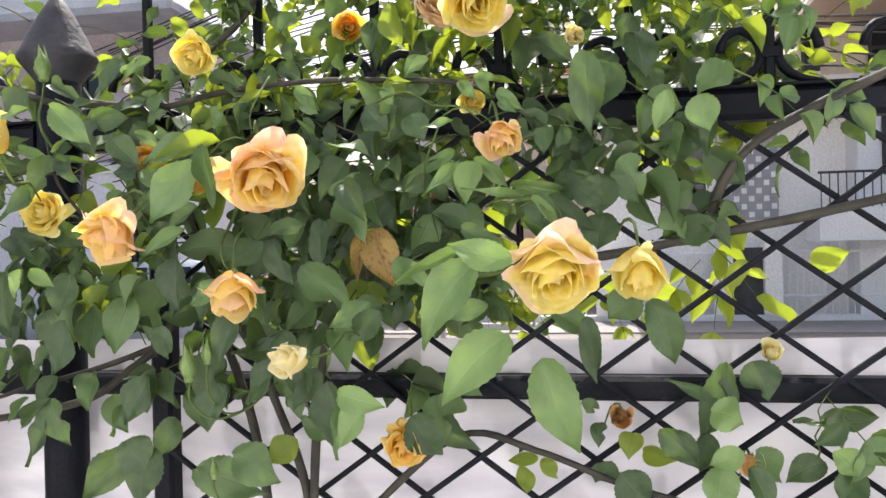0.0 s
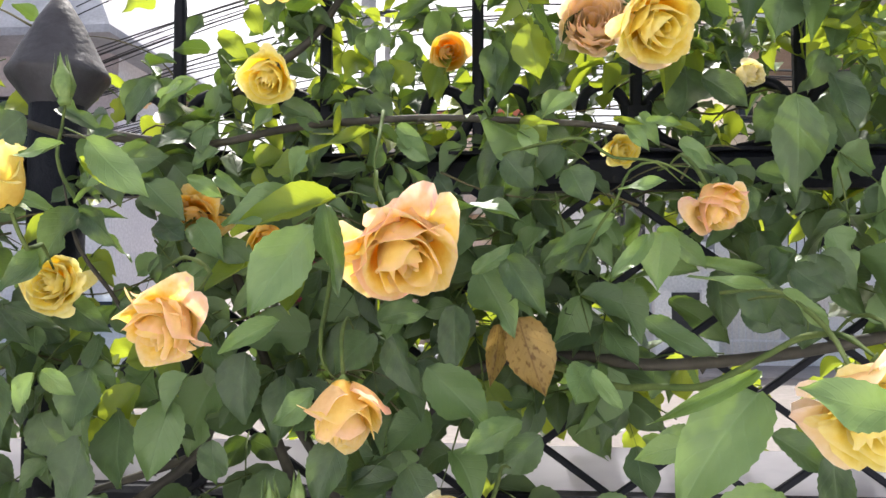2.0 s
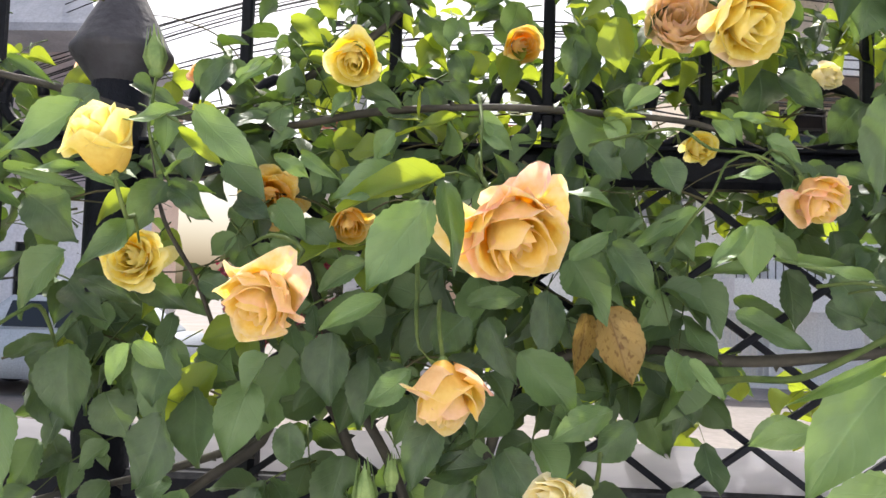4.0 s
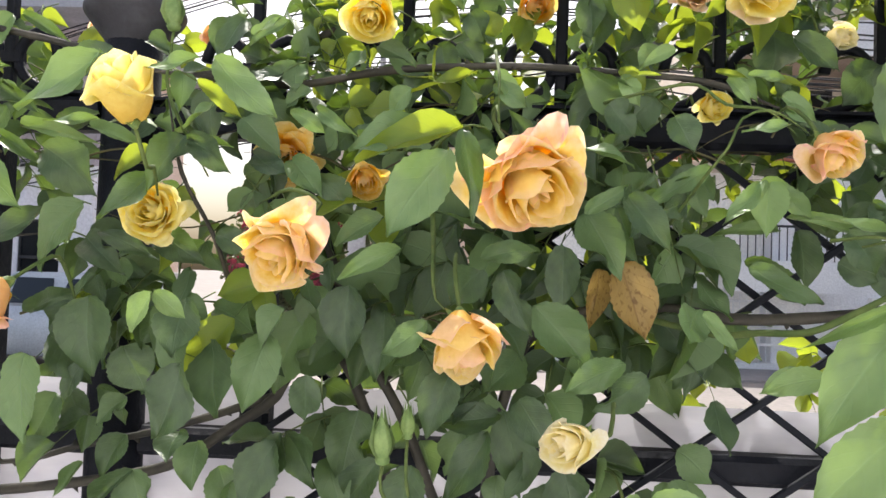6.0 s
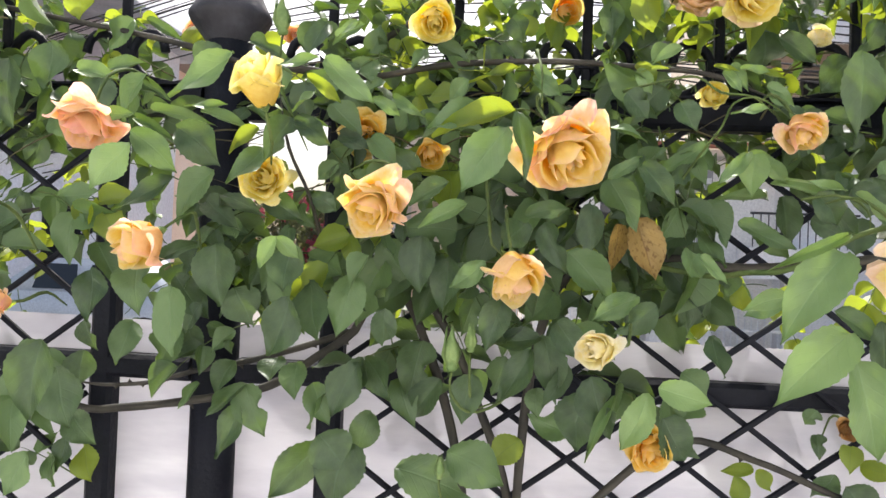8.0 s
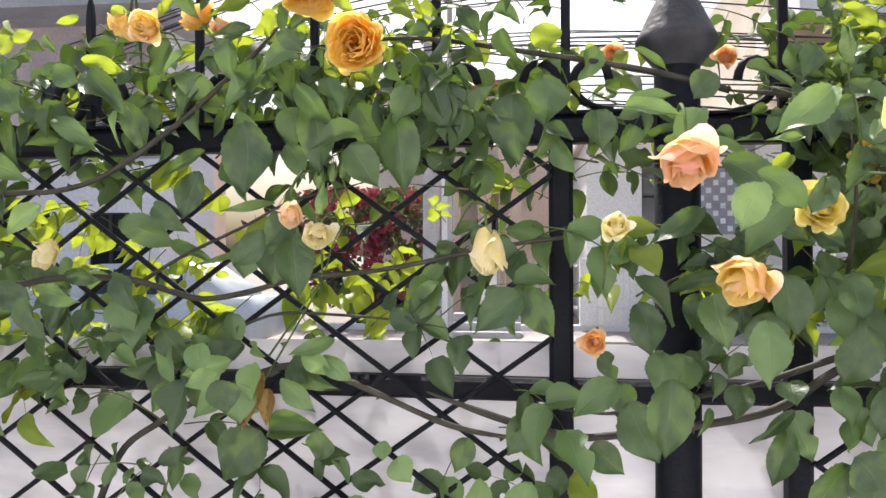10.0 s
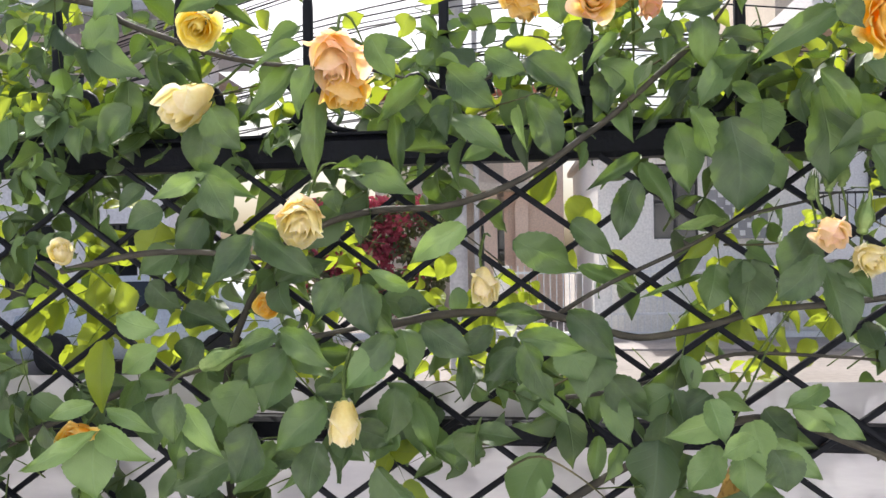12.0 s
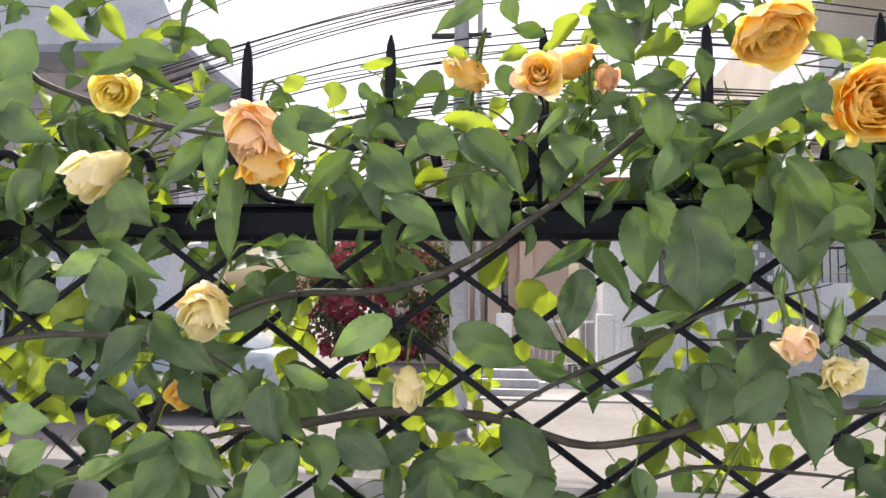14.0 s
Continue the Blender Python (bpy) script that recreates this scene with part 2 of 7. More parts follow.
def tube_data(line, r0, r1, sides=7, rough=0.0, rng=None):
    verts, faces = [], []
    n = len(line)
    up = Vector((0.13, 0.2, 0.97))
    for i, c in enumerate(line):
        d = (line[min(i + 1, n - 1)] - line[max(i - 1, 0)]).normalized()
        u = d.cross(up)
        u = (u if u.length > 1e-3 else d.cross(Vector((1, 0, 0)))).normalized()
        v = d.cross(u)
        r = (r0 + (r1 - r0) * i / max(1, n - 1)) * min(1.0, 0.35 + (n - 1 - i) / 6)
        if rng and rough:
            r *= 1 + rng.uniform(-rough, rough)
        verts += [c + (u * math.cos(2 * math.pi * k / sides) + v * math.sin(2 * math.pi * k / sides)) * r for k in range(sides)]
    for i in range(n - 1):
        faces += [(i * sides + k, i * sides + (k + 1) % sides, (i + 1) * sides + (k + 1) % sides, (i + 1) * sides + k) for k in range(sides)]
    faces += [tuple(range(sides - 1, -1, -1)), tuple(range((n - 1) * sides, n * sides))]
    return verts, faces


def tube(name, points, r0, r1, material, parent, label="", sides=7, step=0.02, thorns=0, seed=0):
    rng = random.Random(seed)
    line = spline(points, step)
    verts, faces = tube_data(line, r0, r1, sides, 0.07, rng)
    for _ in range(thorns):
        i = rng.randrange(2, len(line) - 2)
        d = (line[i + 1] - line[i - 1]).normalized()
        out = d.cross(Vector((rng.uniform(-1, 1), rng.uniform(-1, 1), rng.uniform(-1, 1)))).normalized()
        r, h, base = r0 + (r1 - r0) * i / len(line), rng.uniform(0.005, 0.009), len(verts)
        c = line[i] + out * r * 0.7
        s = out.cross(d)
        verts += [c + d * 0.004, c + s * 0.0016, c - d * 0.004, c - s * 0.0016, c + out * h - d * 0.002]
        faces += [(base, base + 1, base + 4), (base + 1, base + 2, base + 4), (base + 2, base + 3, base + 4), (base + 3, base, base + 4)]
    return put_mesh(name, verts, faces, material, parent, label)


# ---- ground and an unseen bounce wall behind the viewer ----
LANE = mottled("dusty_lane_concrete", (0.19, 0.168, 0.155), (0.27, 0.243, 0.228), 0.5, 0.85, 9, 0.3, 0.006)
BOUNCE_WALL = mottled("white_yard_plaster", (0.80, 0.82, 0.84), (0.90, 0.92, 0.94), 0.6, 0.9, 18, 0.3, 0.004)
ground = slab("ground", -400, 400, -60, 900, -0.3, 0.0, LANE, bevel=0)
tagged(ground, "dusty pale brown concrete lane and yard", "ground", kind="structure")
# out of view; added to throw sunlight back onto leaves and roses
yard = slab("wall_south", -9, 9, -4.6, -4.35, 0, 6.4, BOUNCE_WALL, bevel=0)
tagged(yard, "unseen white wall added to bounce sunlight", "wall", kind="structure")

# pale floor that is never seen, added to light the blooms from below
BOUNCE_FLOOR = mottled("pale_yard_paving", (0.52, 0.50, 0.48), (0.64, 0.62, 0.60), 0.8, 0.8, 14, 0.3, 0.003)
bounce_floor = slab("floor", -9, 9, -4.35, -0.05, -0.05, 0.02, BOUNCE_FLOOR, bevel=0)
tagged(bounce_floor, "unseen pale floor added to bounce light upwards", "floor", kind="structure")

# ---- iron fence ----
BEND = radians(4.2)


def along_west(u, y=0.0, z=0.0):
    """A point of the western panel: u metres from its hinge at the post, y behind its face."""
    return Vector((-0.155 - u * math.cos(BEND) + y * math.sin(BEND), u * math.sin(BEND) + y * math.cos(BEND), z))


def along_east(u, y=0.0, z=0.0):
    return Vector((0.155 + u, y, z))


def lattice_panel(place, far, node_u, node_z, half_u, half_z, top, label):
    """One panel: stile, three rails, crossing bars, pointed pickets and scrolls."""
    z_low, z_mid = 1.0, 1.398
    rootob = root("iron_fence", label, "fence", place(0.0, 0.015, 0.0), "panels of the fence")

    def at(u, y, z):
        return place(u, y, z) - place(0.0, 0.015, 0.0)
    bar("stile", at(0.0, 0.017, 0), at(0.0, 0.017, top), 0.032, 0.032, IRON, rootob)
    bar("end_stile", at(far, 0.017, 0), at(far, 0.017, top), 0.032, 0.032, IRON, rootob)
    for z0, z1 in ((top, top + 0.038), (z_mid, z_mid + 0.031), (z_low, z_low + 0.03)):
        zc = (z0 + z1) / 2
        start = -0.125 if z0 > 1.3 else 0.016
        bar("rail", at(start, 0.019, zc), at(far + 0.016, 0.019, zc), z1 - z0, 0.034, IRON, rootob)
    # flat strap on the top rail
    bar("rail_cap", at(-0.125, 0.019, top + 0.0405), at(far + 0.016, 0.019, top + 0.0405), 0.005, 0.041, IRON, rootob)
    slope = half_z / half_u
    lo, hi = z_low + 0.03, top
    k0 = int((lo - hi) / slope / (2 * half_u)) - 2
    for sign, depth in ((1, -0.0115), (-1, -0.0040)):
        for k in range(k0, int(far / (2 * half_u)) + 8):
            # line through the node (node_u + 2k half_u, node_z)
            un = node_u + 2 * k * half_u
            ends = []
            for z in (lo, hi):
                ends.append((un + sign * (z - node_z) / slope, z))
            (ua, za), (ub, zb) = ends
            clip = []
            for (uu, zz), (ou, oz) in (((ua, za), (ub, zb)), ((ub, zb), (ua, za))):
                if uu < 0.012:
                    zz, uu = zz + (0.012 - uu) * (oz - zz) / (ou - uu), 0.012
                if uu > far - 0.012:
                    zz, uu = zz + (far - 0.012 - uu) * (oz - zz) / (ou - uu), far - 0.012
                clip.append((uu, zz))
            if max(ua, ub) < 0.03 or min(ua, ub) > far - 0.03 or abs(clip[0][1] - clip[1][1]) < 0.02:
                continue
            bar("lattice_bar", at(clip[0][0], depth, clip[0][1]), at(clip[1][0], depth, clip[1][1]), 0.0072, 0.0065, IRON, rootob)
    return rootob, at


def scroll(at, u, z0, parent):
    """Back-to-back C scrolls held by a collar on the picket."""
    for s in (1, -1):
        pts = [at(u + s * 0.058, 0.019, z0 + 0.043), at(u + s * 0.052, 0.019, z0 + 0.062), at(u + s * 0.034, 0.019, z0 + 0.070), at(u + s * 0.016, 0.019, z0 + 0.058),
               at(u + s * 0.010, 0.019, z0 + 0.040), at(u + s * 0.016, 0.019, z0 + 0.022), at(u + s * 0.034, 0.019, z0 + 0.008), at(u + s * 0.064, 0.019, z0 + 0.003)]
        line = spline(pts, 0.008)
        verts, faces = tube_data(line, 0.0062, 0.0062, 8)
        put_mesh("scroll", verts, faces, IRON, parent)
    bar("collar", at(u, 0.019, z0 + 0.034), at(u, 0.019, z0 + 0.046), 0.030, 0.018, IRON, parent)


east, at_e = lattice_panel(along_east, 1.62, 0.159, 1.327, 0.0727, 0.0527, 1.744, "black painted iron fence panel with diamond lattice, grown over by roses")
west, at_w = lattice_panel(along_west, 1.70, 0.310, 1.707, 0.0757, 0.0545, 1.748, "black iron lattice fence panel, set slightly askew at the post")
for at, parent, first, step, count, top in ((at_e, east, -0.017, 0.1665, 10, 1.744), (at_w, west, -0.007, 0.1785, 10, 1.748)):
    for k in range(count):
        u = first + k * step
        bar("picket", at(u, 0.019, top + 0.043), at(u, 0.019, 1.992), 0.0125, 0.011, IRON, parent, point=0.035)
        scroll(at, u, top + 0.043, parent)

post = root("fence_post", "round black iron fence post with a conical cap", "post", (0, 0.012, 0))
lathe("shaft", [(0.031, 0), (0.030, 0.02), (0.030, 1.85), (0.028, 1.852)], IRON, post)
lathe("finial", [(0.026, 1.838), (0.029, 1.842), (0.030, 1.846), (0.052, 1.874), (0.0545, 1.879), (0.0545, 1.883), (0.050, 1.890), (0.038, 1.915), (0.024, 1.943), (0.010, 1.966), (0.004, 1.972)],
      FINIAL, post, "dark grey conical cap with flaking paint", 32)

# white plastic sheet tied behind the lattice
SHEET, sn, sl, sb = shader("white_plastic_sheet", 0.38, 0.0, 0.4)
s_at = sn.new("ShaderNodeTexCoord").outputs["Object"]
s_col, _ = noise_ramp(sn, sl, s_at, 4.5, ((0.3, (0.46, 0.455, 0.50)), (0.5, (0.57, 0.56, 0.61)), (0.7, (0.64, 0.64, 0.68))))
s_map = sn.new("ShaderNodeMapping")
s_map.inputs["Rotation"].default_value, s_map.inputs["Scale"].default_value = (0, 0.6, 0), (3, 3, 14)
sl.new(s_at, s_map.inputs["Vector"])
s_streak, s_fac = noise_ramp(sn, sl, s_map.outputs[0], 2.0, ((0.35, (0.78, 0.78, 0.82)), (0.6, (1, 1, 1))))
s_mix = blend(sn, sl, 1.0, s_col, s_streak, "MULTIPLY")
sl.new(s_mix, sb.inputs["Base Color"])
bumped(sn, sl, sb, s_fac, 0.25, 0.01)
s_tr = sn.new("ShaderNodeBsdfTranslucent")
sl.new(s_mix, s_tr.inputs["Color"])
s_add = sn.new("ShaderNodeMixShader")
s_add.inputs["Fac"].default_value = 0.23
sl.new(sb.outputs[0], s_add.inputs[1]), sl.new(s_tr.outputs[0], s_add.inputs[2])
sl.new(s_add.outputs[0], sn["Material Output"].inputs["Surface"])
for place, span, label in ((along_east, 1.62, "white plastic sheet tied behind the lattice fence"), (along_west, 1.70, "cloudy white plastic sheet hung behind the fence")):
    cols, rows_ = 60, 24
    sv, sf = [], []
    for face in (0, 1):
        for i in range(cols + 1):
            u = -0.155 + (span + 0.155) * i / cols
            for j in range(rows_ + 1):
                z = 0.08 + (1.473 - 0.08) * j / rows_
                wob = 0.004 * math.sin(5 * u + 2 * z) + 0.002 * math.sin(13 * u - 4 * z)
                sv.append(place(u, 0.043 + wob + 0.0015 * face, z + (0.002 * math.sin(7 * u) if j == rows_ else 0)))
    per = (cols + 1) * (rows_ + 1)
    for i in range(cols):
        for j in range(rows_):
            a = i * (rows_ + 1) + j
            sf.append((a, a + rows_ + 1, a + rows_ + 2, a + 1))
    sv = sv[:per]
    sheet = put_mesh("plastic_sheet", sv, sf, SHEET)
    tagged(sheet, label, "plastic sheet", "sheets behind the fence")

# ---- rose leaves ----
def leaf_blade(kind, rng, rows, cols):
    """A serrated leaflet in the unit frame: base at the origin, tip at y = 1, width 1 (scaled when placed), face along +z."""
    # fold along the rib, droop of the tip, sidewards sway, waves of the margin, twist, gnawed place (along, side, depth)
    fold, curl, sway, waves, twist, bite = (
        (0.16, 0.14, 0.03, 0.030, 0.10, None), (0.26, 0.30, -0.06, 0.020, -0.25, None), (0.08, -0.12, 0.07, 0.045, 0.20, None),
        (0.34, 0.16, 0.0, 0.020, 0.0, None), (0.12, 0.42, 0.09, 0.035, -0.15, None), (0.20, 0.22, -0.04, 0.030, 0.30, (0.72, 1, 0.75)),
        (0.10, 0.05, -0.08, 0.050, -0.30, None), (0.14, 0.26, 0.05, 0.030, 0.12, (0.45, -1, 0.60)), (0.44, 0.20, 0.02, 0.015, 0.05, None),
        (0.05, 0.34, -0.03, 0.040, -0.08, (0.88, -1, 0.85)))[kind]
    fat = (0.80, 0.72, 0.88, 0.68, 0.78, 0.82, 0.92, 0.76, 0.70, 0.84)[kind]
    phase = rng.uniform(0, 6.28)
    verts, uvs, faces = [], [], []
    for i in range(rows):
        s = i / (rows - 1)
        w = 0.5 * math.sin(math.pi * s ** fat) ** (0.58 + 0.55 * s) if 0 < s < 1 else 0.012
        for j in range(cols):
            t = j / (cols - 1) * 2 - 1
            edge = abs(t) == 1 and 0 < s < 1
            ww = w * (1.025 if i % 2 else 0.965) if edge else w
            if bite and t * bite[1] > 0:
                gap = (s - bite[0]) / 0.11
                ww *= 1 - bite[2] * abs(t) * math.exp(-gap * gap)
            a = twist * s
            x = t * ww
            z = fold * abs(t) ** 1.3 * w * 2 + waves * math.sin(8.5 * s + 2.2 * t + phase) * (0.35 + abs(t)) + rng.uniform(-0.006, 0.006)
            x, z = x * math.cos(a) - z * math.sin(a) * 0.5, z * math.cos(a) + x * math.sin(a)
            verts.append((x + sway * math.sin(math.pi * s), s + (0.012 if edge and i % 2 == 0 else 0), z - curl * s * s))
            uvs.append((0.5 + 0.5 * t, s))
    for i in range(rows - 1):
        for j in range(cols - 1):
            a = i * cols + j
            faces.append((a, a + 1, a + cols + 1, a + cols))
    return np.array(verts), np.array(uvs), faces


leaf_rng = random.Random(5)
KINDS = 10
BLADES = [leaf_blade(k, leaf_rng, 22, 7) for k in range(KINDS)]
COARSE = [leaf_blade(k, leaf_rng, 13, 5) for k in range(KINDS)]
LEAF_MESH = {}


def leaf_matrix(base, tip, width, face, roll=0.0):
    """Pose of a leaf from base to tip whose upper side turns towards face."""
    base, tip = Vector(base), Vector(tip)
    y = tip - base
    length = y.length
    y.normalize()
    z = Vector(face) - y * y.dot(Vector(face))
    z.normalize()
    x = y.cross(z)
    m = Matrix((x, y, z)).transposed().to_4x4()
    return Matrix.Translation(base) @ m @ Matrix.Rotation(roll, 4, "Y") @ Matrix.Diagonal((width, length, length, 1))


def leaf_object(m, kind, parent, material=None, label=""):
    key = (kind, (material or LEAF).name)
    if key not in LEAF_MESH:
        v, uv, f = BLADES[kind]
        ob = put_mesh("leaf", v, f, material or LEAF, parent, label, uv)
        LEAF_MESH[key] = ob.data
    else:
        ob = new("leaf", LEAF_MESH[key])
        ob.parent = parent
        if label:
            tagged(ob, label)
    ob.matrix_basis = Matrix.Translation(-Vector(parent.location)) @ m
    return ob


class Mass:
    """Gathers many leaves and stems into one mesh."""

    def __init__(self):
        self.v, self.f, self.uv, self.n = [], [], [], 0

    def leaf(self, m, kind):
        v, uv, f = COARSE[kind]
        a = np.array(m)
        self.v.append(v @ a[:3, :3].T + a[:3, 3])
        self.uv.append(uv)
        self.f += [tuple(i + self.n for i in q) for q in f]
        self.n += len(v)

    def tube(self, line, r0, r1, sides=5):
        v, f = tube_data(line, r0, r1, sides)
        self.v.append(np.array([tuple(q) for q in v]))
        self.uv.append(np.zeros((len(v), 2)))
        self.f += [tuple(i + self.n for i in q) for q in f]
        self.n += len(v)

    def finish(self, name, material, parent, label):
        ob = put_mesh(name, np.concatenate(self.v) - np.array(parent.location), self.f, material, parent, label, np.concatenate(self.uv))
        return tagged(ob, kind="stuff")


# how thickly the fence is covered: columns every 0.1 m eastwards from x = -1.65, rows every 0.1 m down from z = 2.15
COVER = (
    # overhead row out of view, added in the west to shade the leaves below
    "333333322333333320000000000000000",
    "555554321233443320222222222200000",
    "777765444445565535789999998311000",
    "888887777778888755899999999521000",
    "888887776666677788899999994321100",
    "667667663211356677778999854332000",
    "678777776432355588889999743333000",
    "778888888876655345566766422221000",
    "567777654666543100011222124665432",
    "456666633555542000011221135776543",
    "445555533445542000011221146776543",
)


def cover(x, z):
    i, j = int((x + 1.70) / 0.1), int((2.20 - z) / 0.1)
    return int(COVER[j][i]) / 9 if 0 <= j < len(COVER) and 0 <= i < len(COVER[0]) else 0.0


plant_e = root("climbing_rose", "climbing rose with dark green leaves trained over an iron fence", "rose bush", (0.34, -0.12, 0), "climbing roses")
plant_w = root("climbing_rose", "sparser climbing rose with arching brown canes on the fence lattice", "rose bush", (-0.75, -0.12, 0), "climbing roses")
mass = {plant_e: Mass(), plant_w: Mass()}
# leaflets whose yellow-green has the backlight put in
young = {plant_e: Mass(), plant_w: Mass()}
stems = {plant_e: Mass(), plant_w: Mass()}
singles = {plant_e: 0, plant_w: 0}


def plant_of(x):
    return plant_e if x > -0.2 else plant_w


def leaf_at(base, tip, width, face=(0, -1, 0.35), kind=None, dry=False, tender=False, light=False):
    """One leaf that shows clearly, as a part of its plant. Two of its tones have sunlight or sheen put in."""
    p = plant_of(base[0])
    pick = int(abs(base[0] * 9770 + base[2] * 6130))
    k = ((0, 2, 4, 6)[pick % 4] if light else (0, 2, 4, 5, 6, 7, 9, 0, 6)[pick % 9]) if kind is None else kind
    if dry:
        ROSES.append((Vector(base).lerp(Vector(tip), 0.5), 0.07))
    CLEAR.append(Vector(base).lerp(Vector(tip), 0.5))
    leaf_object(leaf_matrix(base, tip, width * 1.03, face), k, p, LEAF_DRY if dry else LEAF_BACKLIT if tender else LEAF_LIT if light else LEAF, "yellowed dry leaf with brown spots" if dry else "yellow-green leaf with sun glow in its colour" if tender else "")
    singles[p] += 1


def spray(rng, at, single, back, small=1.0, fresh=0.0, wild=False, hang=False):
    """A compound leaf of three or five leaflets on a drooping stalk; fresh: the share of sprays coloured as backlit."""
    p = plant_of(at.x)
    size = rng.uniform(0.036, 0.072) * small
    heading = rng.uniform(-1.25, 1.25)
    out = Vector((math.sin(heading) * 0.8, rng.uniform(-0.75, 0.15), rng.uniform(-0.9, 0.35))).normalized()
    across = out.cross(Vector((0, -1, 0.5))).normalized()
    n = rng.choice((1, 2, 2))
    length = size * (0.75 * n + 0.4)
    root_at = at - out * length * 0.6
    sag = Vector((rng.uniform(-0.3, 0.3), 0.5, rng.uniform(-0.6, 0.2)))
    line = [root_at + out * length * t + Vector((0, 0, -0.25 * length * t * t)) + sag * length * 0.5 * (1 - t) ** 2 for t in (0, 0.33, 0.66, 1)]
    stems[p].tube(spline(line, 0.012), 0.0010, 0.0007, 4)
    tender = rng.random() < fresh
    spots = [(line[3], 0, 1.0)]
    for k in range(n):
        c = line[2 - k]
        spots += [(c, 1, 0.86 - 0.12 * k), (c, -1, 0.86 - 0.12 * k)]
    for c, side, scale in spots:
        way = (out * (1 if side == 0 else 0.55) + across * side * 0.8 + Vector((rng.uniform(-0.2, 0.2), rng.uniform(-0.2, 0.2), rng.uniform(-0.75, -0.1)))).normalized()
        ln = size * scale * rng.uniform(0.85, 1.12)
        # leaves turn their upper side to the light: outside the fence towards the sun, inside towards the yard
        face = Vector((rng.uniform(-0.5, 0.5), rng.uniform(0.2, 1.0), rng.uniform(0.2, 0.9))) if back else Vector((rng.uniform(-0.7, 0.7), rng.uniform(-1.0, -0.2), rng.uniform(-0.15, 0.75)))
        if wild:
            way = (way + Vector((rng.uniform(-0.8, 0.8), rng.uniform(-0.6, 0.6), rng.uniform(-0.1, 0.6)))).normalized()
            face = Vector((rng.uniform(-1, 1), rng.uniform(-0.8, 0.4), rng.uniform(0.1, 1.3)))
        if hang:
            way = (way + Vector((0, 0, -0.9))).normalized()
            face = Vector((rng.uniform(-0.6, 0.6), -1, rng.uniform(-0.25, 0.2)))
        m = leaf_matrix(c, c + way * ln, ln * rng.uniform(0.55, 0.74), face)
        kind = rng.randrange(KINDS)
        if tender:
            young[p].leaf(m, kind)
        elif single and singles[p] < 300:
            leaf_object(m, kind, p)
            singles[p] += 1
        else:
            mass[p].leaf(m, kind)


# ---- roses ----
ROSE_MESH, ROSES, CLEAR = {}, [], []
RINGS = {
    # petals, base radius, rim radius, height, half-angle, turned-back rim, pointedness
    "full": ((3, 0.02, 0.06, 0.58, 1.7, 0.0, 0.01), (4, 0.05, 0.13, 0.61, 1.4, 0.02, 0.03), (4, 0.08, 0.21, 0.60, 1.3, 0.06, 0.05), (5, 0.11, 0.29, 0.54, 1.15, 0.13, 0.07),
             (5, 0.14, 0.36, 0.44, 1.05, 0.19, 0.10), (4, 0.15, 0.40, 0.30, 1.0, 0.22, 0.12)),
    "half": ((3, 0.02, 0.06, 0.76, 1.8, 0.0, 0.01), (3, 0.06, 0.14, 0.78, 1.6, 0.01, 0.03), (3, 0.11, 0.23, 0.76, 1.5, 0.06, 0.08), (3, 0.16, 0.31, 0.70, 1.45, 0.16, 0.14),
             (3, 0.18, 0.36, 0.56, 1.25, 0.24, 0.18)),
    "bud": ((3, 0.03, 0.08, 0.95, 1.7, 0.0, 0.03), (3, 0.12, 0.16, 0.92, 1.5, 0.0, 0.08), (3, 0.18, 0.24, 0.86, 1.4, 0.05, 0.12), (3, 0.20, 0.30, 0.76, 1.1, 0.17, 0.20)),
    "loose": ((2, 0.02, 0.07, 0.60, 1.9, 0.0, 0.01), (3, 0.05, 0.15, 0.66, 1.6, 0.03, 0.03), (4, 0.09, 0.24, 0.66, 1.3, 0.09, 0.07), (3, 0.13, 0.32, 0.62, 1.45, 0.18, 0.12),
              (4, 0.16, 0.39, 0.52, 1.2, 0.25, 0.16), (3, 0.16, 0.42, 0.38, 1.25, 0.26, 0.17)),
    "cup": ((4, 0.03, 0.11, 0.40, 1.3, 0.0, 0.0), (6, 0.07, 0.19, 0.46, 1.0, 0.0, 0.01), (7, 0.10, 0.27, 0.50, 0.85, 0.01, 0.02), (7, 0.14, 0.36, 0.53, 0.8, 0.03, 0.03),
            (7, 0.17, 0.44, 0.50, 0.75, 0.07, 0.05), (6, 0.18, 0.46, 0.38, 0.7, 0.12, 0.06)),
}


